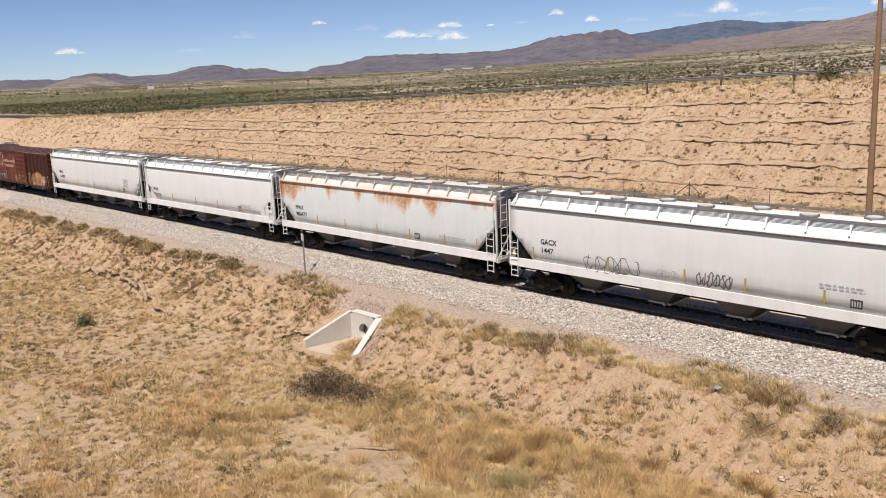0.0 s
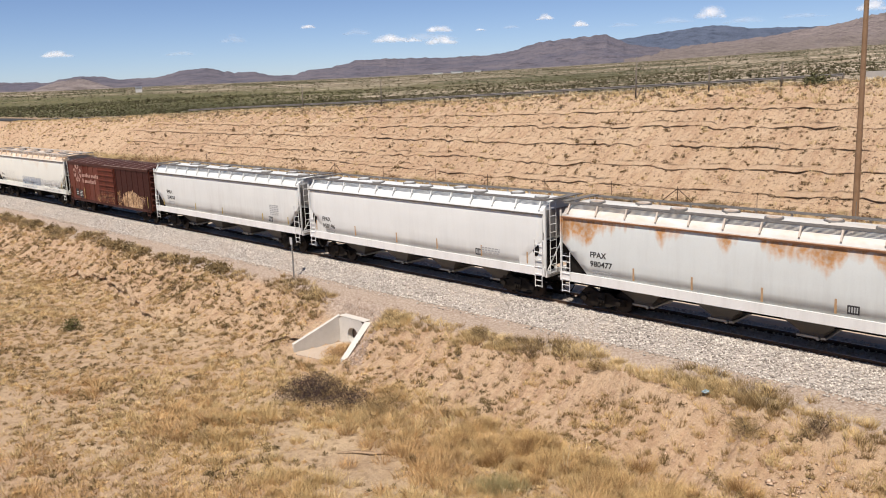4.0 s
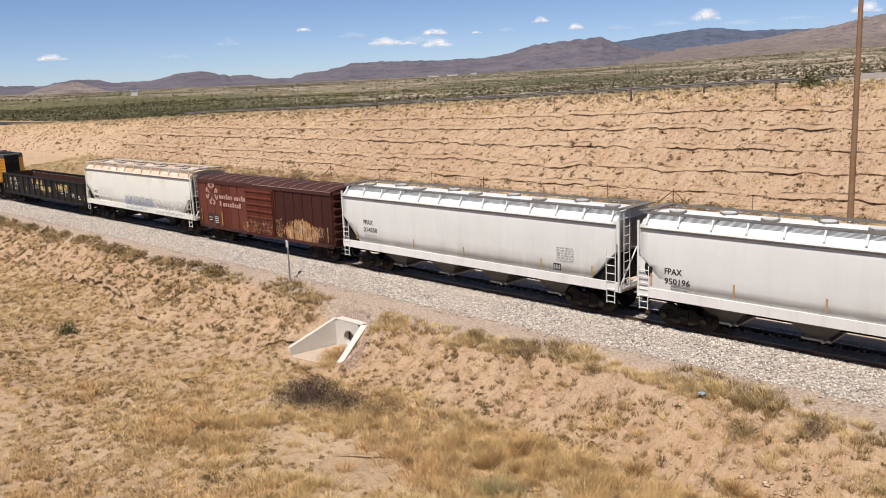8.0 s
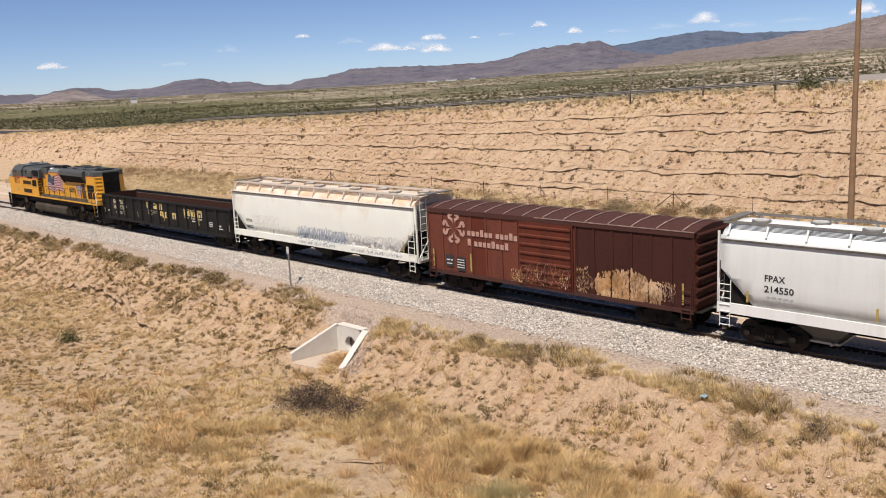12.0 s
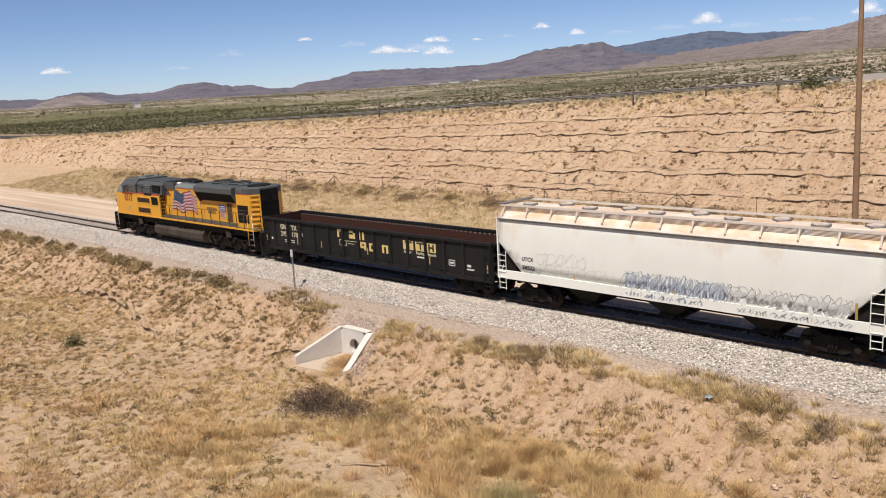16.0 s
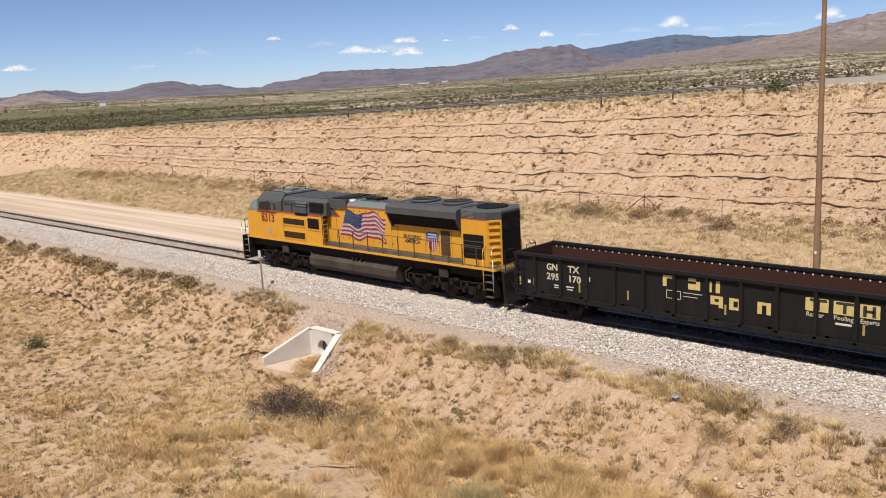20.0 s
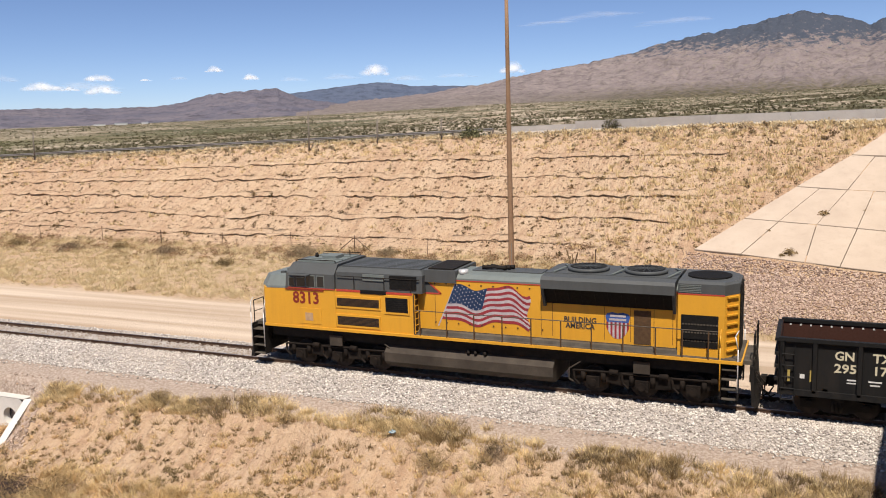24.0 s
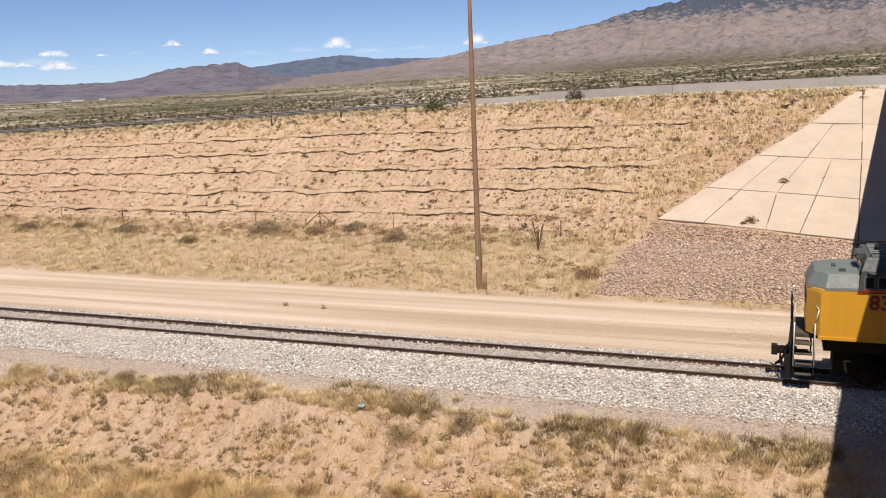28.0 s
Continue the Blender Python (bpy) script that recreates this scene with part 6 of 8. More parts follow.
                pipe(bm, [(ax + 0.66, s * 1.26, 0.98), (ax - 0.75, s * 1.27, 0.95), (ax - 0.7, s * 1.3, 0.6), (ax - 0.5, s * 1.3, 0.42)], 0.045, 6)
                rod(bm, (ax + 0.62, s * 1.26, 0.98), (ax + 0.95, s * 1.26, 0.98), 0.11, 8)
                part("brake_rigging", bm, MAT_LTRUCK, tr)
            bm = bmesh.new()
            rod(bm, (0, -1.1, 0), (0, 1.1, 0), 0.1, 8)
            for s in (-1, 1):
                rod(bm, (0, s * 0.70, 0), (0, s * 0.83, 0), 0.53, 28)
                rod(bm, (0, s * 0.68, 0), (0, s * 0.70, 0), 0.558, 28)
                rod(bm, (0, s * 0.83, 0), (0, s * 0.845, 0), 0.17, 12)
            ws = part("wheelset", bm, MAT_WHEEL, tr)
            ws.location = (ax, 0, 0.53)
            WHEELS.append((ws, ax, 0.53))
        for s in (-1, 1):
            bm = bmesh.new()
            pipe(bm, [(cx - d * 2.3, s * 1.32, 1.3), (cx - d * 2.75, s * 1.32, 1.0), (cx - d * 2.75, s * 1.3, 0.6), (cx - d * 2.4, s * 1.25, 0.4)], 0.03)
            part("sand_pipe", bm, MAT_TANK, tr)
            bm = bmesh.new()
            box(bm, cx - 0.3, cx + 0.3, s * 1.35 - 0.04, s * 1.35 + 0.04, 1.06, 1.5)
            part("frame_bracket", bm, MAT_TANK, tr)
    # lettering
    letters("road_number", "8313", -8.40, -1.538, 2.87, 0.70, MAT_LNUM, car, "dark red road number", 1.30, 0.02)
    letters("slogan", "BUILDING", 3.45, -N - 0.008, 2.75, 0.30, MAT_INK, car, "black painted words", 1.25, 0.008)
    letters("slogan", "AMERICA", 3.52, -N - 0.008, 2.52, 0.30, MAT_INK, car, "black painted words", 1.12, 0.008)
    y = -N - 0.008
    bm = bmesh.new()
    bm.faces.new([bm.verts.new((5.50 + p, y, q)) for p, q in ((-0.40, 3.18), (-0.46, 3.08), (-0.40, 2.86), (0.40, 2.86), (0.46, 3.08), (0.40, 3.18), (0.2, 3.24), (0.0, 3.20), (-0.2, 3.24))])
    sh = part("shield_top", bm, MAT_SHIELDBLUE, car, "blue top of a painted shield")
    bars("shield_band", [(5.22, 5.80, 3.06, 3.14)], y - 0.003, MAT_FLAGWHITE, sh)
    bars("shield_band", [(5.18, 5.82, 2.92, 3.0)], y - 0.003, MAT_FLAGWHITE, sh)
    for k in range(11):
        xa, xb = -0.42 + k * 0.84 / 11, -0.42 + (k + 1) * 0.84 / 11
        bot = lambda u: 2.22 + 0.42 * (abs(u) / 0.42) ** 2.2
        bm = bmesh.new()
        bm.faces.new([bm.verts.new((5.50 + p, y, q)) for p, q in ((xa, 2.858), (xb, 2.858), (xb, bot(xb)), (xa, bot(xa)))])
        part("shield_stripe", bm, MAT_FLAGRED if k % 2 == 0 else MAT_FLAGWHITE, sh)
    # the painted flag: waving stripes, a blue corner and rows of stars
    flag = part("painted_flag", bmesh.new(), MAT_FLAGRED, car, "waving striped flag painted on the hood")

    def cloth(u, v):
        wave = 0.15 * math.sin(u * 9.5 + 0.9 + 0.8 * v) * (0.5 + 0.7 * u) - 0.075 * math.sin(u * 19 + 3 * v) * (0.4 + 0.6 * u)
        x = -1.62 + 0.60 * v + 3.35 * u + 0.55 * u * (1 - v) - 0.25 * u + 0.07 * math.sin(v * 9) * u
        return x, 2.34 + 1.55 * v + wave - 0.05 * u + 0.10 * (1 - v)

    def ripple(u0, u1, v0, v1, dy, n=22):
        b = bmesh.new()
        for k in range(n):
            ua, ub = u0 + (u1 - u0) * k / n, u0 + (u1 - u0) * (k + 1) / n
            b.faces.new([b.verts.new((px, y - dy, pz)) for px, pz in (cloth(ua, v0), cloth(ub, v0), cloth(ub, v1), cloth(ua, v1))])
        return b
    for k in range(13):
        part("flag_stripe", ripple(0, 1, k / 13, (k + 1) / 13, 0.001), MAT_FLAGRED if k % 2 == 0 else MAT_FLAGWHITE, flag)
    part("flag_canton", ripple(0, 0.44, 6 / 13, 1, 0.004, 12), MAT_FLAGBLUE, flag)
    bm = bmesh.new()
    for r in range(9):
        for k in range(6 if r % 2 == 0 else 5):
            u = 0.035 + 0.072 * k + (0 if r % 2 == 0 else 0.032)
            px, pz = cloth(u, 6 / 13 + (7 / 13) * (r + 0.6) / 9.3)
            bm.faces.new([bm.verts.new((px + (0.034 if j % 2 == 0 else 0.015) * math.sin(j * math.pi / 5), y - 0.007, pz + (0.034 if j % 2 == 0 else 0.015) * math.cos(j * math.pi / 5))) for j in range(10)])
    tagged(part("flag_stars", bm, MAT_FLAGWHITE, flag), kind="stuff")
    bm = bmesh.new()
    stroke(bm, [(-1.78, 2.2), (-0.98, 4.02)], 0.05, lambda z: y - 0.002)
    part("flag_staff", bm, MAT_FLAGWHITE, flag)
    return car


locomotive()
# ---- things along the track ----
MAT_CULVERT = concrete("pale_culvert_concrete", (0.56, 0.53, 0.48), (0.64, 0.61, 0.56), 0.9)
MAT_DARK = plain("dark_pipe_inside", (0.02, 0.018, 0.016), (0.03, 0.027, 0.024), 3.0, 0.9)
MAT_POLE = plain("weathered_pole_wood", (0.235, 0.135, 0.070), (0.30, 0.185, 0.105), 1.2, 0.85, 0.0, 0.5, 14.0)
MAT_POST = plain("rusty_fence_steel", (0.10, 0.065, 0.045), (0.17, 0.11, 0.075), 5.0, 0.7, 0.4)
MAT_WOODPOST = plain("grey_post_wood", (0.16, 0.135, 0.11), (0.22, 0.19, 0.155), 4.0, 0.9)


def ground_z(x, y):
    return float(height(np.array([x]), np.array([y]))[0])


def culvert():
    """Concrete headwall with flared wings round a pipe's mouth."""
    cv = thing("culvert", "pale concrete culvert headwall with wing walls in the bank", "culvert")
    top, foot_ = -1.7, -3.6
    lx, rx, y = -35.05, -33.0, -4.95
    bm = bmesh.new()
    hole, n = (-33.98, -2.62, 0.42), 20
    outer = [(lx, foot_), (rx, foot_), (rx, top), (lx, top)]
    ring = [(hole[0] + hole[2] * math.cos(k * math.tau / n), hole[1] + hole[2] * math.sin(k * math.tau / n)) for k in range(n)]

    def edge_point(px, pz):
        dx, dz = px - hole[0], pz - hole[1]
        t = min(((rx if dx > 0 else lx) - hole[0]) / dx if abs(dx) > 1e-6 else 9e9, ((top if dz > 0 else foot_) - hole[1]) / dz if abs(dz) > 1e-6 else 9e9)
        return hole[0] + dx * t, hole[1] + dz * t
    rim = [edge_point(*p) for p in ring]
    front = [bm.verts.new((a, y - 0.16, b)) for a, b in ring]
    out_f = [bm.verts.new((a, y - 0.16, b)) for a, b in rim]
    inner = [bm.verts.new((a, y + 0.16, b)) for a, b in ring]
    for k in range(n):
        j = (k + 1) % n
        bm.faces.new((front[k], front[j], out_f[j], out_f[k]))
        bm.faces.new((inner[k], inner[j], front[j], front[k]))
    prism(bm, [(lx, foot_), (rx, foot_), (rx, foot_ + 0.02), (lx, foot_ + 0.02)], y - 0.16, y + 0.16, "y")
    prism(bm, [(lx, top - 0.02), (rx, top - 0.02), (rx, top), (lx, top)], y - 0.16, y + 0.5, "y")
    part("headwall", bm, MAT_CULVERT, cv)
    bm = bmesh.new()
    rings = [[(hole[0] + 0.42 * math.cos(k * math.tau / n), yy_, hole[1] + 0.42 * math.sin(k * math.tau / n)) for k in range(n)] for yy_ in (y + 0.16, y + 5)]
    loft(bm, rings, caps=False)
    bm.faces.new([bm.verts.new(p) for p in rings[1]])
    part("pipe", bm, MAT_DARK, cv)
    for side, (xa, xb, yb, ze) in (("left", (lx, -35.55, -7.75, -2.75)), ("right", (rx, -31.95, -7.55, -2.82))):
        bm = bmesh.new()
        t = 0.34 if side == "right" else -0.22
        a0, b0, a1, b1 = Vector((xa, y - 0.1)), Vector((xb, yb)), Vector((xa + t, y + 0.02)), Vector((xb + t, yb + 0.05))
        lo = [bm.verts.new((p.x, p.y, foot_)) for p in (a0, b0, b1, a1)]
        hi = [bm.verts.new((p.x, p.y, z)) for p, z in ((a0, top), (b0, ze), (b1, ze), (a1, top))]
        for k in range(4):
            bm.faces.new((lo[k], lo[(k + 1) % 4], hi[(k + 1) % 4], hi[k]))
        bm.faces.new(hi)
        bevel(bm, 0.02)
        part("wing_wall", bm, MAT_CULVERT, cv)
    bm = bmesh.new()
    v = [(-35.0, -5.1), (-33.05, -5.1), (-32.3, -6.8), (-33.4, -7.6), (-35.2, -7.9), (-35.45, -7.7)]
    prism(bm, v, -3.5, -3.15, "z")
    part("apron", bm, MAT_PAVING, cv)


culvert()


def marker_sign(x, y):
    z = ground_z(x, y)
    s = thing("marker_sign", "thin steel track marker post with a small blank plate", "sign post", x, y, z)
    bm = bmesh.new()
    box(bm, -0.045, 0.045, -0.02, 0.03, -0.3, 2.35)
    part("post", bm, MAT_STEEL, s)
    bm = bmesh.new()
    box(bm, -0.12, 0.12, -0.035, -0.02, 1.98, 2.4)
    bevel(bm, 0.02)
    part("plate", bm, plain("sign_back_grey", (0.50, 0.50, 0.50), (0.60, 0.60, 0.59), 5.0, 0.5), s)


marker_sign(-41.35, -3.40)


def utility_pole(x, y):
    z = ground_z(x, y)
    p = thing("utility_pole", "tall weathered brown wooden utility pole beside the dirt road", "utility pole", x, y, z)
    bm = bmesh.new()
    hs = [-0.6, 0.0, 3.0, 6.0, 9.0, 12.0, 15.0, 17.5]
    loft(bm, [[(-0.0045 * h + (0.17 - 0.0042 * max(h, 0)) * math.cos(k * math.tau / 14), (0.17 - 0.0042 * max(h, 0)) * math.sin(k * math.tau / 14), h) for k in range(14)] for h in hs], smooth=True)
    part("shaft", bm, MAT_POLE, p)
    bm = bmesh.new()
    box(bm, 0.05, 0.085, -0.185, -0.165, 0.1, 4.2)
    part("ground_wire_guard", bm, MAT_WOODPOST, p)
    bm = bmesh.new()
    box(bm, -0.06, 0.06, -0.19, -0.168, 1.75, 1.9)
    part("tag_plate", bm, MAT_WHITEMARK, p)
    bm = bmesh.new()
    rod(bm, (0.28, 0.05, -0.2), (0.36, 0.05, 0.95), 0.13, 9, 0.10)
    bevel(bm, 0.015)
    tagged(part("wood_stub", bm, MAT_POLE), "dark wooden stub standing beside the utility pole", "stump").matrix_basis = pose(x, y, z)


utility_pole(-15.15, 11.95)

# wire fence along the foot of the cut slope
FENCE_X = [-13, -19.5, -26, -32.3, -38.2, -44.5, -51, -58, -65, -73, -82, -91, -100]


def fence_y(x):
    return float(slope_foot(x)) - 0.15 + 0.3 * math.sin(x * 0.3)


fence = thing("wire_fence", "thin rusty wire fence along the foot of the slope", "fence")
for k, x in enumerate(FENCE_X):
    bm = bmesh.new()
    z = ground_z(x, fence_y(x))
    rod(bm, (x, fence_y(x), z - 0.3), (x, fence_y(x), z + 1.25), 0.035 if k % 3 == 0 else 0.022, 6)
    if k in (3, 9):
        for d in (-1, 1):
            rod(bm, (x, fence_y(x), z + 1.1), (x + d * 1.5, fence_y(x), z - 0.05), 0.03, 6)
    part("post", bm, MAT_POST, fence)
for w in (0.45, 0.8, 1.15):
    tops = [(x, fence_y(x), ground_z(x, fence_y(x)) + w) for x in FENCE_X]
    for a, b in zip(tops, tops[1:]):
        bm = bmesh.new()
        rod(bm, a, b, 0.006, 4)
        part("wire", bm, MAT_POST, fence)


# ---- along the crest: road, guard rail, barrier, posts ----
def crest_y(x):
    return float(slope_foot(x) + 2 * (crest(x) - 0.5))


xs = [-260 + 6 * k for k in range(53)]
bm = bmesh.new()
a = [[bm.verts.new((x, crest_y(x) + dy, float(crest(x)) + 0.10)) for x in xs] for dy in (4.2, 12.0)]
for k in range(len(xs) - 1):
    bm.faces.new((a[0][k], a[0][k + 1], a[1][k + 1], a[1][k]))
solo("road_upper", bm, MAT_ASPHALT, "grey asphalt road along the top of the slope", "road", kind="structure")

guard = thing("guard_rail", "low steel guard rail beside the upper road", "guard rail")
bm = bmesh.new()
gx = [-128 + 4 * k for k in range(26)]
loft(bm, [[(x, crest_y(x) + 3.0 + p, float(crest(x)) + q) for p, q in ((0, 0.46), (-0.06, 0.50), (0, 0.57), (-0.06, 0.64), (0, 0.70), (0.03, 0.70), (0.03, 0.46))] for x in gx])
part("beam", bm, plain("dull_grey_guard_steel", (0.13, 0.125, 0.12), (0.2, 0.19, 0.18), 2.0, 0.6), guard)
for x in gx:
    bm = bmesh.new()
    box(bm, x - 0.08, x + 0.08, crest_y(x) + 3.04, crest_y(x) + 3.2, float(crest(x)) - 0.3, float(crest(x)) + 0.7)
    part("post", bm, MAT_WOODPOST, guard)

barrier = thing("concrete_barrier", "long pale concrete road barrier at the top of the slope", "barrier")
bx = [-26, -20, -14, -8, -2, 4, 10]
for xa, xb in zip(bx, bx[1:]):
    bm = bmesh.new()
    rows_ = []
    for x in (xa + 0.01, xb - 0.01):
        yb = crest_y(x) + 2.6
        zb = float(crest(x)) - 0.15
        ht = 1.12 if x > -20 else 0.9
        rows_.append([(x, yb - 0.3, zb), (x, yb - 0.26, zb + 0.2), (x, yb - 0.1, zb + 0.42), (x, yb - 0.09, zb + ht), (x, yb + 0.09, zb + ht), (x, yb + 0.3, zb)])
    loft(bm, rows_)
    part("barrier_segment", bm, MAT_BARRIER, barrier)

for x, y, h in ((-44.9, 39.1, 3.9), (-38.1, 40.3, 2.3), (-31.8, 41.0, 2.0), (-96.0, 38.0, 3.0), (-80.1, 38.1, 3.2), (7.9, 39.6, 1.6)):
    bm = bmesh.new()
    z = ground_z(x, y)
    rod(bm, (0, 0, -0.3), (0, 0, h), 0.085, 8, 0.07)
    solo("marker_post", bm, MAT_WOODPOST, "thin dark wooden post at the top of the slope", "post", "posts along the crest").matrix_basis = pose(x, y, z, 0, 1.5, 0)

# ---- loose rock apron below the paving ----
MAT_RIPRAP = stone_material("riprap_stone", (0.17, 0.105, 0.08), (0.62, 0.475, 0.375), (0.40, 0.28, 0.21))
rs = np.random.RandomState(11)
n = 34000
px, py = -9.5 + 24 * rs.rand(n), 11.9 + 11.5 * rs.rand(n)
toe = 23.2 - 0.135 * (px + 7)
left_edge = np.interp(py, (12, 18, 23.6), (-8.6, -8.2, -7.0))
ok = (py < toe + 0.15) & (px > left_edge + (rs.rand(n) - 0.5) * 1.2)
px, py = px[ok], py[ok]
stones("riprap", np.stack([px, py, height(px, py) + 0.04], -1), 0.078, MAT_RIPRAP, "loose pinkish brown rocks piled below the paved slope", "rocks", 12, 0.75)

n = 17000
px = 2 - 130 * rs.rand(n) ** 1.15
py = slope_foot(px) + 2 * (crest(px) - 0.6) * rs.rand(n)
ok = ~((px > -8) & (py < 23.4 + 1.16 * (px + 7)))
px, py = px[ok], py[ok]
stones("slope_stones", np.stack([px, py, height(px, py) + 0.02], -1), 0.062, stone_material("slope_stone", (0.22, 0.14, 0.09), (0.56, 0.42, 0.30), (0.36, 0.24, 0.16)), "small brown stones scattered over the pink slope", "stones", 16, 0.9)

# scattered stones on the near bank
n = 4200
px, py = -70 + 76 * rs.rand(n), -9.5 + 5.0 * rs.rand(n)
ok = (np.hypot((px + 14) / 18, (py + 6.6) / 1.7) < 0.6 + 0.6 * rs.rand(n)) | (rs.rand(n) < 0.12)
px, py = px[ok], py[ok]
MAT_BANKSTONE = stone_material("bank_stone", (0.38, 0.255, 0.17), (0.68, 0.51, 0.37), (0.52, 0.37, 0.26))
stones("bank_stones", np.stack([px, py, height(px, py) + 0.01], -1), 0.055, MAT_BANKSTONE, "small pale stones scattered on the bare bank", "stones", 13)
n = 2400
t = rs.rand(n)
px, py = -32.75 + 1.15 * t + 0.12 + 0.85 * rs.rand(n) ** 1.3, -4.7 - 2.9 * t
k = rs.rand(n) < 0.3
px, py = np.where(k, -36.5 + 6.2 * rs.rand(n), px), np.where(k, -8.2 + 4.2 * rs.rand(n), py)
ok = (np.abs(px + 34.0) > 1.3 + 0.25 * (-5 - py)) | (py > -4.7)
px, py = px[ok], py[ok]
stones("culvert_stones", np.stack([px, py, height(px, py) + 0.02], -1), 0.055, stone_material("culvert_stone", (0.28, 0.20, 0.15), (0.56, 0.44, 0.35), (0.42, 0.31, 0.24)), "grey brown stones packed round the culvert", "stones", 14)

n = 900
px, py = rs.normal(-6.4, 2.4, n), rs.normal(-7.3, 0.6, n)
stones("bank_rubble", np.stack([px, py, height(px, py) + 0.02], -1), 0.095, stone_material("rubble_stone", (0.36, 0.24, 0.16), (0.66, 0.49, 0.355), (0.52, 0.365, 0.255)), "broken pinkish rock rubble at the foot of the bank", "stones", 15, 0.42)

# a crumpled blue scrap in the grass
bm = bmesh.new()
bmesh.ops.create_icosphere(bm, subdivisions=2, radius=0.13)
for v in bm.verts:
    v.co *= 0.7 + 0.6 * random.random()
    v.co.z *= 0.6
solo("plastic_bag", bm, plain("blue_plastic", (0.10, 0.24, 0.34), (0.42, 0.50, 0.54), 14.0, 0.5), "crumpled pale blue plastic bag lying in dry grass", "litter").matrix_basis = pose(-14.4, -4.4, ground_z(-14.4, -4.4) + 0.15)


# ---- undercut ledges across the cut slope ----


def ledge(knots, seed, gap=0.20):
    """A crumbling lip that stands over an undercut; knots: x and height along its run."""
    kx, kz = zip(*knots)
    xa, xb = kx[0], kx[-1]
    n = int((xb - xa) / 0.13)
    x = np.linspace(xa, xb, n)
    k = seed * 17.3
    z = np.interp(x, kx, kz) + (fuzz(x + k, 0 * x + k, 4.0) - 0.5) * 0.16 + (fuzz(x + k, 0 * x, 1.3) - 0.5) * 0.15 + (fuzz(x, 0 * x + k, 0.4) - 0.5) * 0.13
    y = slope_foot(x) + 2 * (z - 0.5)
    fade = smoothstep(0, 5, x - xa) * smoothstep(0, 4, xb - x)
    g = gap * fade * (0.55 + 0.7 * fuzz(x, 0 * x + 2 * k, 3.1)) * (0.40 + 1.1 * fuzz(x, 0 * x + 5 * k, 0.4)) * smoothstep(0.04, 0.2, fuzz(x + 9, 0 * x + k, 1.9))
    hang = 0.04 + 0.9 * g
    ring = [np.stack([x, y + 1.0, z + 0.44], -1), np.stack([x, y + 0.45, z + 0.27 + 0.55 * g], -1), np.stack([x, y + 0.02, z + 0.06 + g], -1),
            np.stack([x, y - 0.03 - 0.2 * g, z + 0.01 + 0.75 * g], -1), np.stack([x, y + hang, z + 0.02 + 0.8 * g], -1), np.stack([x, y + hang + 0.1, z - 0.1], -1)]
    m = len(ring)
    v = np.concatenate(ring)
    f = [np.stack([np.arange(n - 1) + r * n, np.arange(1, n) + r * n, np.arange(1, n) + ((r + 1) % m) * n, np.arange(n - 1) + ((r + 1) % m) * n], -1) for r in range(m)]
    me = quick_mesh("erosion_ledge", v, np.concatenate(f), MAT_LAND)
    col = np.tile(np.array((0, 1, 0, 1), np.float32), (len(v), 1))
    me.color_attributes.new("zone", "FLOAT_COLOR", "POINT").data.foreach_set("color", col.ravel())
    tagged(new("erosion_ledge", me), "crumbling undercut earth ledge across the pink slope", "ledge", "ledges of the slope", "structure")


def cut_bank(bx, by, deep, label):
    """A little step in the field, its lip hanging over a hollow."""
    n = len(bx)
    bz = height(bx, by + 0.1)
    t = np.linspace(0, 1, n)
    cut = deep * smoothstep(0, 0.2, t) * smoothstep(1, 0.8, t) * (0.5 + fuzz(bx, 0 * bx + 3, 0.7))
    ring = [np.stack([bx, by + 0.6, bz - 0.02], -1), np.stack([bx, by + 0.05, bz + cut * 0.55], -1), np.stack([bx, by - 0.1, bz + cut * 0.45], -1), np.stack([bx, by + 0.25, bz + cut * 0.3], -1), np.stack([bx, by + 0.3, bz - 0.5], -1)]
    faces = [np.stack([np.arange(n - 1) + r * n, np.arange(1, n) + r * n, np.arange(1, n) + ((r + 1) % 5) * n, np.arange(n - 1) + ((r + 1) % 5) * n], -1) for r in range(5)]
    me = quick_mesh("cut_bank", np.concatenate(ring), np.concatenate(faces), MAT_LAND)
    col = np.tile(np.array((0, 0.7, 0, 1), np.float32), (5 * n, 1))
    me.color_attributes.new("zone", "FLOAT_COLOR", "POINT").data.foreach_set("color", col.ravel())
    tagged(new("cut_bank", me), label, "ledge", kind="structure")


bx = np.linspace(-65.5, -46.5, 110)
cut_bank(bx, incision(bx), 0.42, "low crumbling cut bank with a shaded hollow in the dry field")
bx = np.linspace(-24.4, -21.4, 30)
cut_bank(bx, np.interp(bx, (-24.4, -23.9, -21.7, -21.4), (-13.7, -13.35, -12.05, -11.9)) + (fuzz(bx, 0 * bx, 0.4) - 0.5) * 0.2, 0.08, "small crumbling lip of earth on the bare soil")
bx = np.linspace(-37.6, -35.75, 24)
cut_bank(bx, np.interp(bx, (-37.6, -36.6, -35.75), (-7.9, -7.75, -7.05)) + (fuzz(bx, 0 * bx, 0.4) - 0.5) * 0.15, 0.30, "undercut earth lip beside the culvert wing")
ledge([(-120, 1.7), (-70, 1.4), (-56, 1.22), (-46, 1.25), (-40, 1.3), (-33, 1.28), (-26, 1.33), (-20, 1.38), (-13, 1.6)], 1, 0.075)
ledge([(-130, 2.2), (-80, 2.36), (-66, 2.4), (-57, 2.58), (-49, 2.40), (-46.5, 2.28), (-44, 2.5), (-35, 2.48), (-31, 2.68), (-22, 2.73), (-14, 3.1), (-8, 3.25)], 2, 0.105)
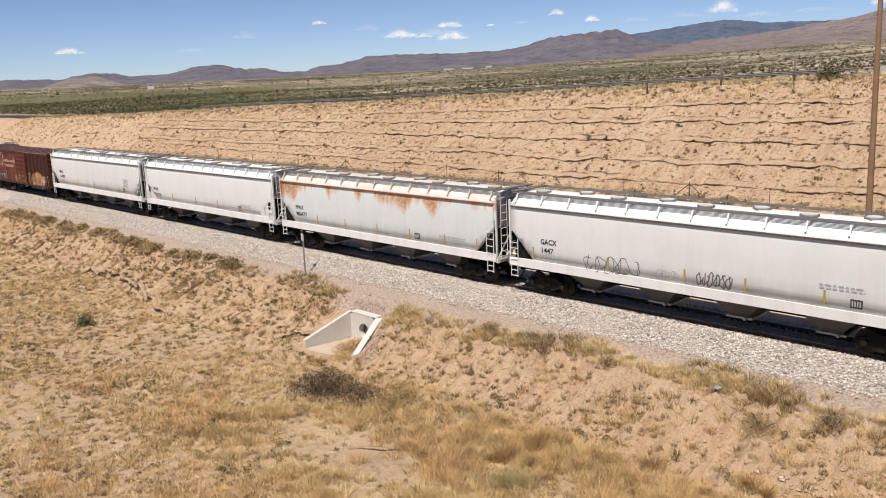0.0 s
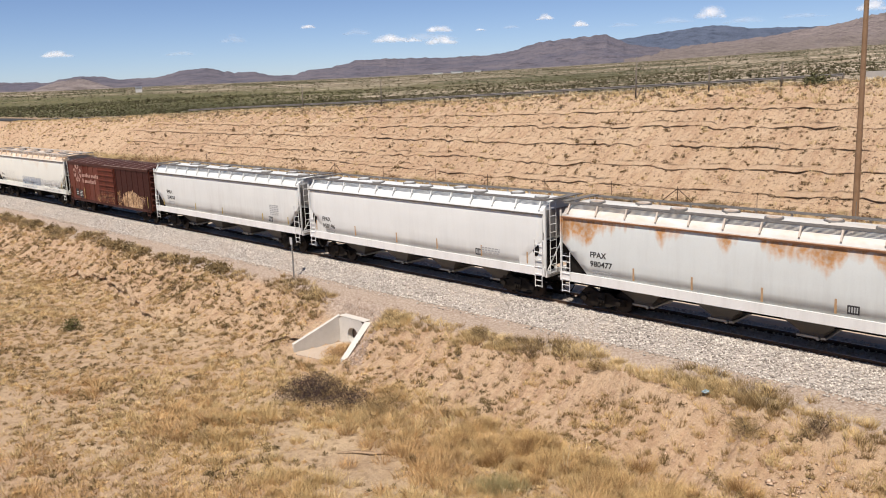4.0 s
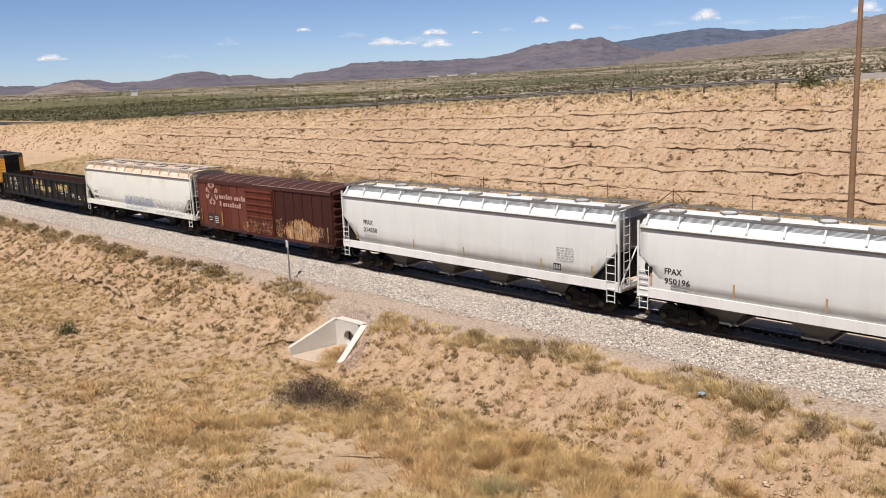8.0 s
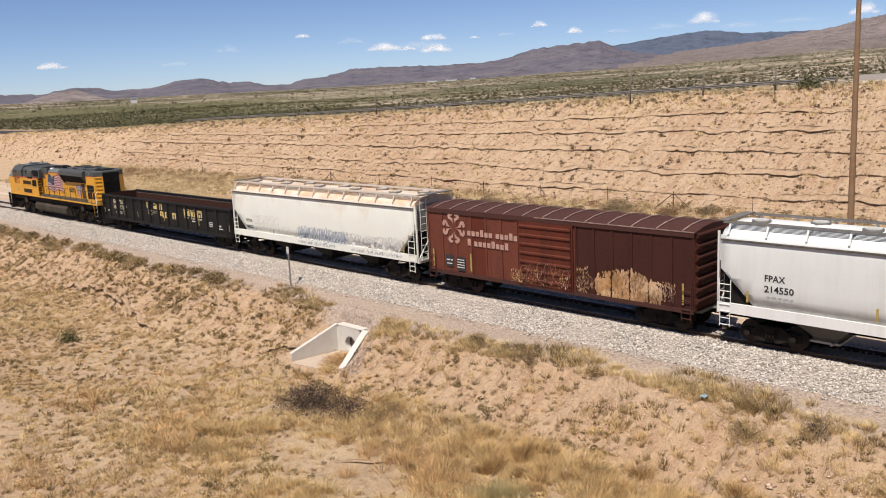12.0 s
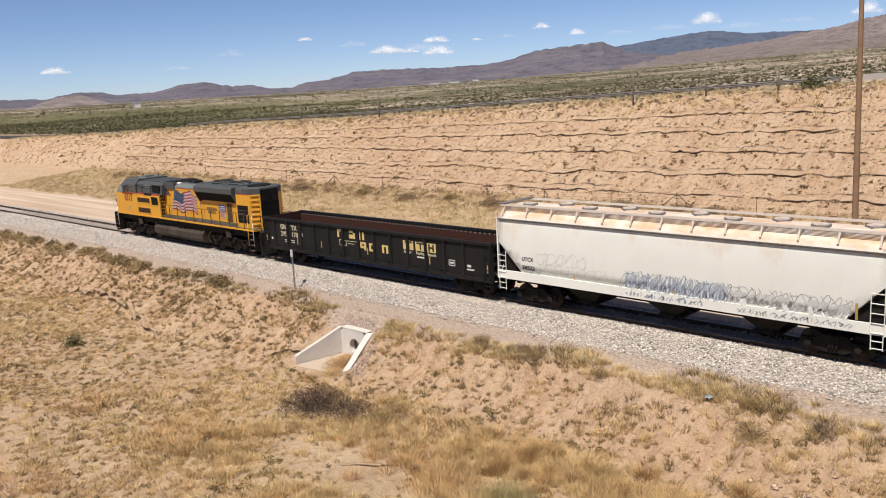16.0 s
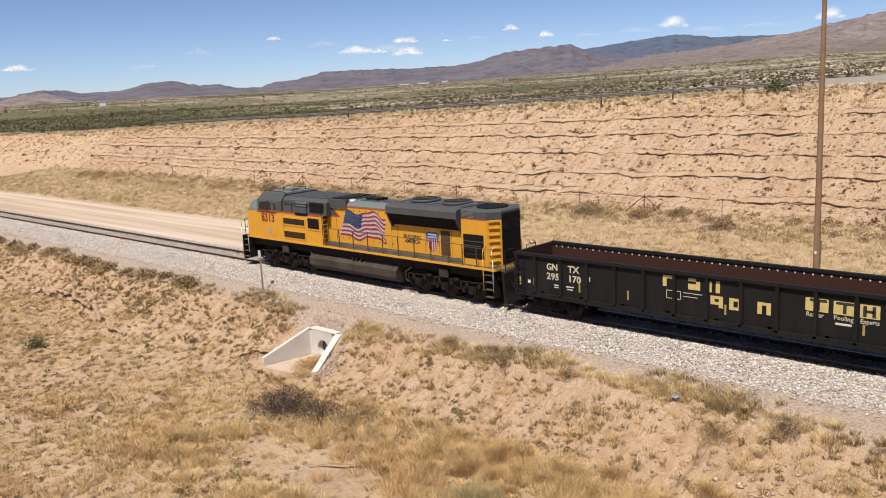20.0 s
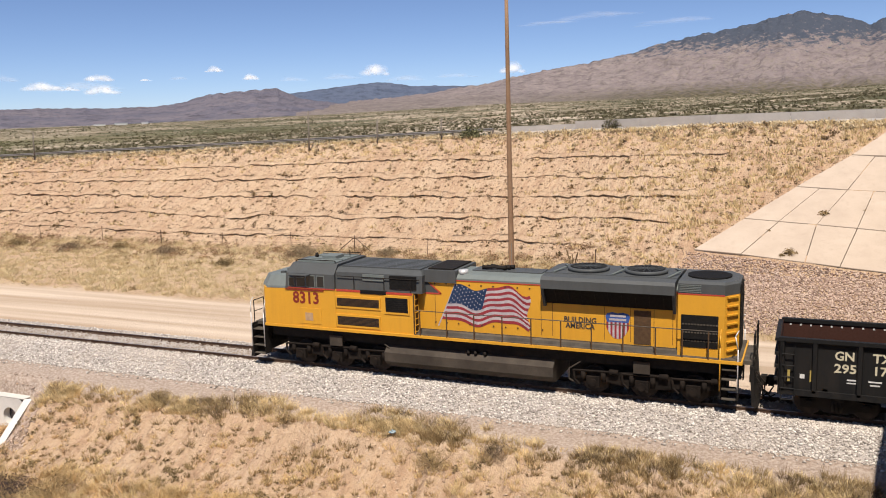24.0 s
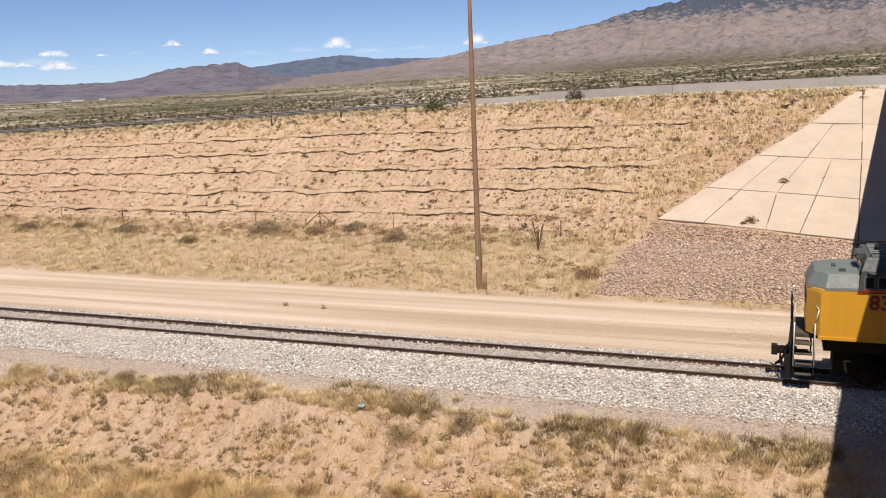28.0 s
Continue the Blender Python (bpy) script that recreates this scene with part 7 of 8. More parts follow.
ledge([(-135, 3.5), (-75, 3.78), (-63, 3.8), (-57, 3.72), (-50, 3.88), (-40, 3.94), (-29, 4.12), (-22.5, 4.02), (-14.6, 4.29), (-7, 4.75)], 3, 0.12)
ledge([(-130, 4.5), (-74, 4.9), (-60, 5.05), (-48, 5.18), (-40, 5.36), (-32.5, 5.38), (-27.5, 5.5), (-22, 5.44), (-15, 5.54), (-8.5, 5.73)], 4, 0.088)
ledge([(-90, 5.6), (-62, 6.1), (-48, 6.35), (-42, 6.57), (-34, 6.73), (-28, 6.72), (-24.5, 6.69), (-20.7, 6.82), (-17, 6.97), (-11, 7.22), (-2.5, 7.43)], 5, 0.088)

# ---- hills, clouds and the far plain ----
def hill_material(name, low, mid, high, tree, tree_from, size=1.0, foot=0):
    n = Nodes(name)
    at = n.coords(True)
    z = n.axis(at, 2)
    a, b = n.noise(at, 0.006 * size, 6, 0.65), n.noise(at, 0.03 * size, 5, 0.7)
    c = n.mix(n.span(a, 0.35, 0.65), low, mid)
    c = n.mix(n.span(b, 0.50, 0.66, 0.0, 0.85), c, high)
    c = n.mix(n.span(n.noise(at, 0.016 * size, 6, 0.75), 0.5, 0.36, 0.0, 0.7), c, tuple(0.5 * v for v in low))
    if foot:
        low_band = n.math("ADD", n.span(z, foot, foot - 70, 0.0, 1.2), n.span(b, 0.35, 0.65, -0.6, 0.2))
        bush = n.mix(n.span(n.noise(at, 0.09, 4, 0.8), 0.44, 0.58), (0.06, 0.058, 0.03), (0.21, 0.175, 0.115))
        c = n.mix(n.math("MULTIPLY", n.span(low_band, -0.2, 0.7), n.span(n.axis(at, 0), -1000.0, -350.0, 0.25, 1.0)), c, bush)
    if tree:
        wood = n.math("ADD", n.span(z, tree_from - 90, tree_from + 60, -0.42, 0.35), n.span(n.noise(at, 0.022 * size, 6, 0.75), 0.3, 0.7, -0.40, 0.40))
        c = n.mix(n.span(wood, -0.04, 0.14), c, tree)
        c = n.mix(n.span(n.noise(at, 0.05 * size, 5, 0.8), 0.62, 0.72, 0.0, 0.9), c, high)
    n.bump(n.math("ADD", n.math("MULTIPLY", a, 2.0), b), 1.0, 22.0)
    return n.done(c, 0.95, 0.0, 0.1)


def hills(name, az, el, r0, r1, material, label, seed, foot_el, relief=1.0, rows=44, step=0.11):
    """A range of hills: gullied slopes that climb from the plain to a ridge line."""
    a = np.arange(az[0], az[-1] + step / 2, step)
    top = np.interp(a, az, el) + ((fuzz(a * 3.1 + seed, 0 * a, 1.0) - 0.5) * 0.12 + (fuzz(a * 9 + seed, 0 * a, 1.0) - 0.5) * 0.07) * relief
    base = np.interp(a, *foot_el)
    ar = np.radians(a)
    v = []
    for k in range(rows + 3):
        u = min(k / (rows - 1), 1.0)
        past = max(0, k - rows + 1)
        r = r0 + (r1 - r0) * u + past * 110
        x, y = EYE[0] - r * np.sin(ar), EYE[1] + r * np.cos(ar)
        spur = 0
        for size, amp in ((420, 1.0), (190, 0.55), (85, 0.30), (38, 0.16)):
            spur = spur + (1 - 2 * np.abs(fuzz(x + seed * 91, y * 0.45 + seed * 37, size) - 0.5)) * amp
        spur = (spur - 1.25) * math.sin(math.pi * u ** 0.8) ** 0.9
        e = base + (top - base) * u ** 1.15
        z = EYE[2] + r * np.tan(np.radians(e)) + spur * 0.30 * r1 * np.tan(np.radians(np.maximum(top - base, 0.1))) * relief - past * 60 - 14 * (1 - u) ** 6
        if k == 0:
            z = z - 60
        v.append(np.stack([x, y, z], -1))
    m, R = len(a), len(v)
    i = np.arange(R * m).reshape(R, m)
    f = np.stack([i[:-1, :-1], i[1:, :-1], i[1:, 1:], i[:-1, 1:]], -1).reshape(-1, 4)
    tagged(new(name, quick_mesh(name, np.concatenate(v), f, material, smooth=True)), label, "mountains", kind="structure")


FOOT = ((-14, -6, 5, 20, 34, 47, 60, 78), (1.25, 1.2, 0.75, 0.7, 0.3, 0.02, 0.0, 0.0))
# Distance haze is mixed into the rock colours: violet left, blue in the middle.
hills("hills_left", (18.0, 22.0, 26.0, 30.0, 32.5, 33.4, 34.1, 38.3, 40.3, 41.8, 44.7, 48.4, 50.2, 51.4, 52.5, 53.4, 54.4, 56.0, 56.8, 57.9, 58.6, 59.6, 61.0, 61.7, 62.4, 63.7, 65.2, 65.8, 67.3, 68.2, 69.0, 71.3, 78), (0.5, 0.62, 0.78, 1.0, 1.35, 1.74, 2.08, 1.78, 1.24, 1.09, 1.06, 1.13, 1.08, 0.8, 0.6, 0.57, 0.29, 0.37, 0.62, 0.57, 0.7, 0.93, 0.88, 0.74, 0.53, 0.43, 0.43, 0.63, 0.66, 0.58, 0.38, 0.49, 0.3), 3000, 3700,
      hill_material("hazed_brown_hill_rock", (0.145, 0.138, 0.172), (0.205, 0.182, 0.20), (0.11, 0.112, 0.145), None, 0), "low brown desert hills and a mesa under painted violet haze", 3, FOOT, 0.62)
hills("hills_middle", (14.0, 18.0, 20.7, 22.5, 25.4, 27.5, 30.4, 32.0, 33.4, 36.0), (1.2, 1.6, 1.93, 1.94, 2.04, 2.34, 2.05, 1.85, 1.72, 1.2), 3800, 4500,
      hill_material("hazed_blue_mountain", (0.105, 0.13, 0.19), (0.13, 0.155, 0.215), (0.09, 0.115, 0.175), None, 0), "mountain range with painted blue-grey haze behind the near hills", 5, FOOT, 0.6)
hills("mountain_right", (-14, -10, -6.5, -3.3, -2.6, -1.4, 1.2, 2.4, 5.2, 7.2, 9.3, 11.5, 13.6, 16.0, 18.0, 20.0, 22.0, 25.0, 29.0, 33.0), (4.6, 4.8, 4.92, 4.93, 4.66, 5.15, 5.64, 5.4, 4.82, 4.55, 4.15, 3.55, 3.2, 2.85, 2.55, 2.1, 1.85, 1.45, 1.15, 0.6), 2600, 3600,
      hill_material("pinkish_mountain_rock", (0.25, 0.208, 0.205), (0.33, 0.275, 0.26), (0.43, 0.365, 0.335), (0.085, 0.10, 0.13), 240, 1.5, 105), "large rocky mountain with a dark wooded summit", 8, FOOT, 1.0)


hills("foothill_pale", (65.4, 66.4, 67.3, 68.2, 69.0, 70.2), (-0.05, 0.34, 0.58, 0.46, 0.26, -0.1), 2500, 2700,
      hill_material("pale_foothill_soil", (0.25, 0.21, 0.20), (0.36, 0.31, 0.285), (0.17, 0.15, 0.15), None, 0), "low pale tan foothill before the far hills", 12, FOOT, 0.5, 16, 0.1)


def cloud_material(name, cover):
    """Vapour that thins towards the rim of each cloud."""
    n = Nodes(name)
    at = n.coords(True)
    n.m.node_tree.nodes.remove(n.bsdf)
    out = n.t.nodes["Material Output"]
    d = n.add("ShaderNodeBsdfDiffuse")
    d.inputs["Color"].default_value = (0.93, 0.93, 0.94, 1)
    t = n.add("ShaderNodeBsdfTranslucent")
    t.inputs["Color"].default_value = (0.93, 0.93, 0.94, 1)
    tr = n.add("ShaderNodeBsdfTransparent")
    m1, m2 = n.add("ShaderNodeMixShader"), n.add("ShaderNodeMixShader")
    m1.inputs[0].default_value = 0.5
    n.link(d.outputs[0], m1.inputs[1])
    n.link(t.outputs[0], m1.inputs[2])
    rim = n.add("ShaderNodeVertexColor")
    rim.layer_name = "rim"
    puff = n.math("ADD", n.math("MULTIPLY", n.noise(at, 0.03, 3, 0.5), 0.75), n.math("MULTIPLY", rim.outputs[0], 1.2))
    n.link(n.span(puff, 0.42, 1.35, 0.0, cover), m2.inputs[0])
    n.link(tr.outputs[0], m2.inputs[1])
    n.link(m1.outputs[0], m2.inputs[2])
    n.link(m2.outputs[0], out.inputs["Surface"])
    return n.m


MAT_CLOUD = cloud_material("cloud_white", 0.5)
MAT_VEIL = cloud_material("cloud_veil", 0.11)


def cloud(az, el, wide, high, material, label, seed, tilt=0.0):
    """A heap of rounded puffs on a flat base, each thinning towards its rim."""
    R, a = 4550, radians(az)
    rnd = random.Random(seed * 31)
    u, w = np.meshgrid(np.linspace(math.pi, math.tau, 22), np.linspace(0.03, math.pi - 0.03, 12), indexing="ij")
    x, y, z = np.sin(w) * np.cos(u), np.sin(w) * np.sin(u), np.cos(w)
    rim = np.clip(1 - np.hypot(x, z), 0, 1)
    i = np.arange(22 * 12).reshape(22, 12)
    f = np.stack([i[:-1, :-1], i[:-1, 1:], i[1:, 1:], i[1:, :-1]], -1).reshape(-1, 4)
    vs, fs, cs = [], [], []
    puffs = 5
    for k in range(puffs):
        p = (k + rnd.uniform(0.2, 0.8)) / puffs * 2 - 1
        big = (1 - abs(p) ** 1.6) * rnd.uniform(0.6, 1.0) + 0.18
        hx, hz = wide * rnd.uniform(0.16, 0.26) * (0.6 + 0.6 * big), high * 0.42 * big
        cx, cz = p * wide * 0.36, hz * 0.75 - high * 0.25 + tilt * p * wide * 0.4
        vs.append(np.stack([cx + x * hx, y * hx * 0.5 + rnd.uniform(-3, 3), cz + np.where(z < 0, z * 0.8, z) * hz], -1).reshape(-1, 3))
        fs.append(f + k * 264)
        cs.append(rim.reshape(-1))
    me = quick_mesh("cloud", np.concatenate(vs), np.concatenate(fs), material, smooth=True)
    radial = np.tile(np.stack([x, y, z], -1).reshape(-1, 3), (puffs, 1))
    toward = Vector(SUN_DIR)
    toward.rotate(pose(0, 0, 0, 0, 0, -az).to_quaternion())
    me.normals_split_custom_set_from_vertices((0.8 * np.array(toward) + 0.4 * radial).tolist())
    col = np.repeat(np.concatenate(cs)[:, None], 4, 1).astype(np.float32)
    me.color_attributes.new("rim", "FLOAT_COLOR", "POINT").data.foreach_set("color", col.ravel())
    c = tagged(new("cloud", me), label, "cloud", "clouds", "structure")
    c.matrix_basis = pose(EYE[0] - R * math.sin(a), EYE[1] + R * math.cos(a), EYE[2] + R * math.tan(radians(el)), 0, 0, az)
    c.visible_shadow = False


CLOUDS = [(37.93, 3.28, 52, 1.0), (35.69, 2.75, 50, 1.0), (44.84, 2.86, 78, 1.0), (44.69, 2.07, 100, 0.8), (47.98, 2.35, 100, 0.9), (53.19, 3.28, 44, 0.9), (68.4, 1.98, 84, 0.7),
          (27.73, 3.0, 84, 1.3), (18.79, 2.9, 76, 1.4), (42.11, 2.71, 34, 0.6), (46.5, 2.2, 50, 0.7)]
for k, (az, el, wide, fat) in enumerate(CLOUDS):
    cloud(az, el, wide * 2.1, wide * 0.85 * fat, MAT_CLOUD, "small white fair-weather cloud in a blue sky", k + 1)
for k, (az, el, wide, fat) in enumerate([(50.14, 2.8, 90, 0.6), (40.11, 2.79, 50, 0.6), (61.2, 1.85, 80, 0.5), (25.76, 2.5, 120, 0.5), (29.9, 2.69, 110, 0.5), (58, 2.6, 70, 1.0), (45.5, 2.3, 190, 0.45), (33.0, 2.6, 90, 0.5), (22.5, 2.6, 120, 0.4)]):
    cloud(az, el, wide * 2.1, wide * 0.85 * fat, MAT_VEIL, "faint thin patch of cloud in a blue sky", k + 31)
for k, (az, el, wide, high) in enumerate(((13.5, 6.0, 520, 46), (8.5, 5.45, 460, 40), (16.5, 5.7, 360, 30))):
    cloud(az, el, wide, high, MAT_VEIL, "thin white streak of high cloud", k + 61, 0.05)

# pale far sheds
for az, dist, wide in ((45.0, 2300, 26), (43.75, 2300, 30), (42.35, 2320, 16), (63.9, 900, 6)):
    a = radians(az)
    x, y = EYE[0] - dist * math.sin(a), EYE[1] + dist * math.cos(a)
    sh = thing("far_shed", "small white building far off on the plain", "building", x, y, ground_z(x, y), az, "far sheds")
    bm = bmesh.new()
    box(bm, -wide / 2, wide / 2, -4, 4, -3, 4)
    part("wall", bm, MAT_WHITEMARK, sh)
    bm = bmesh.new()
    prism(bm, [(-4.4, 4), (0, 5.6), (4.4, 4)], -wide / 2 - 0.4, wide / 2 + 0.4, "x")
    part("roof", bm, MAT_STEEL, sh)
# ---- dry grass, weeds and brush ----
def tufts(name, x, y, tall, blades, material, label, seed, spread=0.16, width=0.022, lean=0.55, category="grass"):
    """Clumps of thin upright blades that fan out."""
    rs = np.random.RandomState(seed)
    n = len(x)
    z = height(x, y) - 0.02
    tall = np.broadcast_to(np.asarray(tall, float), (n,))
    a = rs.rand(n, blades) * math.tau
    rad = np.sqrt(rs.rand(n, blades)) * spread * (tall[:, None] / 0.4) ** 0.7
    h = tall[:, None] * (0.45 + 0.75 * rs.rand(n, blades))
    bx, by = x[:, None] + rad * np.cos(a), y[:, None] + rad * np.sin(a)
    out = lean * h * (0.25 + rs.rand(n, blades)) * (0.4 + rad / (spread + 1e-6) * 0.6)
    a2 = a + (rs.rand(n, blades) - 0.5) * 1.6
    tx, ty = bx + out * np.cos(a2), by + out * np.sin(a2)
    w = width * (0.6 + 0.8 * rs.rand(n, blades))
    side = rs.rand(n, blades) * math.tau
    zb = np.broadcast_to(z[:, None], bx.shape)
    p0 = np.stack([bx - w * np.cos(side), by - w * np.sin(side), zb], -1)
    p1 = np.stack([bx + w * np.cos(side), by + w * np.sin(side), zb], -1)
    p2 = np.stack([tx, ty, zb + h], -1)
    v = np.stack([p0, p1, p2], 2).reshape(-1, 3)
    f = np.arange(len(v)).reshape(-1, 3)
    return tagged(new(name, quick_mesh(name, v, f, material)), label, category, kind="stuff")


def leaves(cx, cy, cz, size, count, rs, leaf=0.05, squash=0.7):
    """One bush: small leaves through a lumpy dome. Returns vertices and triangles."""
    d = rs.normal(size=(count, 3))
    d /= np.linalg.norm(d, axis=1)[:, None]
    lump = 0.75 + 0.5 * fuzz(d[:, 0] * 2 + cx * 3, d[:, 1] * 2 + cy * 3, 0.8)
    r = size * rs.rand(count) ** 0.45 * lump
    c = d * r[:, None]
    c[:, 2] = np.abs(c[:, 2]) * squash + 0.02
    c += np.array((cx, cy, cz))
    p = rs.normal(size=(count, 3, 3)) * leaf
    return (c[:, None] + p).reshape(-1, 3)


def bushes(name, spots, material, label, seed, leaf=0.05, squash=0.7, category="bushes", kind="stuff", dense=150):
    """spots: x, y, size."""
    rs = np.random.RandomState(seed)
    spots = np.asarray(spots, float)
    zs = height(spots[:, 0], spots[:, 1])
    v = np.concatenate([leaves(x, y, z, s, max(8, int(dense * (s / 0.4) ** 1.2)), rs, leaf * (s / 0.4) ** 0.35, squash) for (x, y, s), z in zip(spots, zs)])
    return tagged(new(name, quick_mesh(name, v, np.arange(len(v)).reshape(-1, 3), material)), label, category, kind=kind)


def clumps(name, x, y, size, per, material, label, seed, leaf=0.3, squash=0.75, category="bushes"):
    """Many small round bushes at once, each a dome of leaves; leaf is a share of the bush's size."""
    rs = np.random.RandomState(seed)
    n = len(x)
    size = np.broadcast_to(np.asarray(size, float), (n,))
    d = rs.normal(size=(n, per, 3))
    d /= np.linalg.norm(d, axis=2)[..., None]
    c = d * (size[:, None] * rs.rand(n, per) ** 0.5 * (0.7 + 0.5 * rs.rand(n, per)))[..., None]
    c[..., 2] = np.abs(c[..., 2]) * squash
    c += np.stack([x, y, height(x, y)], -1)[:, None]
    v = c[:, :, None] + rs.normal(size=(n, per, 3, 3)) * (leaf * size)[:, None, None, None]
    v = v.reshape(-1, 3)
    return tagged(new(name, quick_mesh(name, v, np.arange(len(v)).reshape(-1, 3), material)), label, category, kind="stuff")


STRAW = leafy("dry_straw_grass", (0.72, 0.54, 0.28), (0.50, 0.355, 0.17), (0.60, 0.43, 0.21))
PALE = leafy("pale_straw_grass", (0.74, 0.59, 0.335), (0.56, 0.415, 0.205))
OLIVE = leafy("dull_olive_weeds", (0.27, 0.195, 0.095), (0.15, 0.11, 0.054), (0.33, 0.235, 0.115))
RUSTY = leafy("rusty_brown_weeds", (0.68, 0.46, 0.23), (0.42, 0.265, 0.125))
GREYTWIG = leafy("grey_dead_twigs", (0.105, 0.072, 0.062), (0.048, 0.034, 0.03))
STRIP = leafy("flattened_strip_grass", (0.68, 0.56, 0.335), (0.49, 0.385, 0.21), (0.57, 0.45, 0.25))
SHRUB = leafy("dark_slope_shrubs", (0.25, 0.17, 0.085), (0.14, 0.098, 0.052))
GREEN = leafy("fresh_green_bush", (0.15, 0.14, 0.055), (0.085, 0.08, 0.032))
THICKET = leafy("green_mesquite", (0.17, 0.16, 0.08), (0.095, 0.095, 0.046), (0.13, 0.125, 0.06))
DRAB = leafy("drab_brown_weeds", (0.40, 0.285, 0.14), (0.19, 0.135, 0.066), (0.46, 0.32, 0.16))
BRUSH = leafy("dull_brown_brush", (0.36, 0.265, 0.16), (0.20, 0.14, 0.085), (0.30, 0.235, 0.14))
SAGE = leafy("grey_green_brush", (0.135, 0.115, 0.065), (0.072, 0.066, 0.038), (0.115, 0.10, 0.054))
FOOTBRUSH = leafy("reddish_brown_brush", (0.38, 0.24, 0.135), (0.21, 0.13, 0.072), (0.31, 0.205, 0.115))
GOLDEN = leafy("golden_mound_grass", (0.70, 0.50, 0.245), (0.53, 0.36, 0.165), (0.62, 0.43, 0.20))
HEART = leafy("rusty_mound_hearts", (0.40, 0.235, 0.105), (0.24, 0.135, 0.06), (0.33, 0.195, 0.088))
FADED = leafy("faded_green_grass", (0.42, 0.37, 0.19), (0.30, 0.25, 0.12))
CREAM = leafy("bleached_bunch_grass", (0.66, 0.545, 0.36), (0.50, 0.39, 0.235))

rs = np.random.RandomState(21)


def field(n, xa, xb, ya, yb, bias=1.0):
    return xb - (xb - xa) * rs.rand(n) ** bias, ya + (yb - ya) * rs.rand(n)


def clear(x, y):
    """Away from the culvert's floor and walls, and thinner where the soil lies bare."""
    bare = np.maximum(0.80 * smoothstep(1.2, 0.5, np.hypot((x + 24.0) / 4.6, (y + 14.0) / 2.0)), 0.40 * smoothstep(0.54, 0.66, fuzz(x + 5, y * 1.6, 5.5)) * smoothstep(-24, -28, x))
    return ~((np.abs(x + 34.0) < 2.1) & (y > -8.3) & (y < -4.3)) & (bare < fuzz(x * 7.3, y * 7.3, 1.0))


# near field
x, y = field(16000, -92, 4, -25, -7.6, 1.25)
g = fuzz(x, y, 4.5)
ok = (rs.rand(len(x)) < 0.10 + 1.5 * np.clip(0.6 * g + 0.5 * fuzz(x + 9, y + 4, 1.3) - 0.22, 0, 1)) & clear(x, y)
x, y, g = x[ok], y[ok], g[ok]
tufts("dry_grass", x, y, 0.08 + 0.17 * rs.rand(len(x)) * (0.4 + g), 24, STRAW, "dry straw-coloured desert grass covering the field", 31, 0.24, 0.012, 1.15)
x, y = field(3800, -92, 4, -25, -8.0, 1.25)
ok = (fuzz(x + 50, y, 6.0) > 0.55) & clear(x, y)
tufts("pale_grass", x[ok], y[ok], 0.15 + 0.24 * rs.rand(ok.sum()), 36, PALE, "pale bleached grass clumps in the field", 32, 0.26, 0.012, 1.15)
x, y = field(9800, -92, 0, -24, -7.0, 1.2)
ok = (0.6 * fuzz(x, y + 80, 5.0) + 0.4 * rs.rand(len(x)) > 0.42) & clear(x, y)
tufts("low_weeds", x[ok], y[ok], 0.09 + 0.20 * rs.rand(ok.sum()) ** 2, 34, DRAB, "low dull olive weeds dotting the dry field", 33, 0.22, 0.012, 1.0, "weeds")
x, y = field(2600, -40, -7, -24, -8.6, 1.0)
ok = 0.7 * fuzz(x + 7, y + 3, 2.4) + 0.5 * rs.rand(len(x)) > 0.80 - 0.12 * ((x > -22) & (y > -14.5))
ok &= clear(x, y)
tufts("rusty_weeds", x[ok], y[ok], 0.22 + 0.36 * rs.rand(ok.sum()), 64, RUSTY, "rusty brown dead weeds standing in the foreground", 34, 0.30, 0.010, 1.15, "weeds")
x, y = field(900, -30, 1, -17, -8.2, 1.0)
ok = (fuzz(x + 31, y, 3.0) > 0.55) & clear(x, y)
tufts("tall_pale_grass", x[ok], y[ok], 0.22 + 0.26 * rs.rand(ok.sum()), 50, PALE, "tall pale grass in the foreground", 35, 0.26, 0.011, 0.95)

# dull olive and brown tufts that dot the field and the bank
x, y = field(15000, -92, -16, -24, -5.3, 1.0)
ok = (0.55 * fuzz(x + 21, y + 8, 4.0) + 0.45 * rs.rand(len(x)) > 0.45) & clear(x, y)
x, y = x[ok], y[ok]
k = rs.rand(len(x))
size = 0.07 + 0.17 * rs.rand(len(x)) ** 1.6
clumps("olive_tufts", x[k < 0.45], y[k < 0.45], size[k < 0.45], 34, OLIVE, "small dull olive tufts dotting the dry field", 141, 0.20, 0.85, "weeds")
clumps("brown_tufts", x[k > 0.7], y[k > 0.7], size[k > 0.7], 46, RUSTY, "small brown dead tufts dotting the dry field", 142, 0.14, 0.8, "weeds")
k = (k > 0.45) & (k < 0.7)
clumps("straw_tufts", x[k], y[k], size[k] * 1.15, 52, STRAW, "small straw-coloured tufts dotting the dry field", 143, 0.13, 0.8, "grass")
x, y = field(900, -84, -2, -8.0, -4.7, 1.0)
ok = clear(x, y) & (rs.rand(len(x)) < np.where(x < -36, 0.9, 0.22))
clumps("bank_tufts", x[ok], y[ok], 0.08 + 0.20 * rs.rand(ok.sum()) ** 2, 60, OLIVE, "small dark tufts standing on the bare pink bank", 144, 0.17, 0.9, "shrubs")
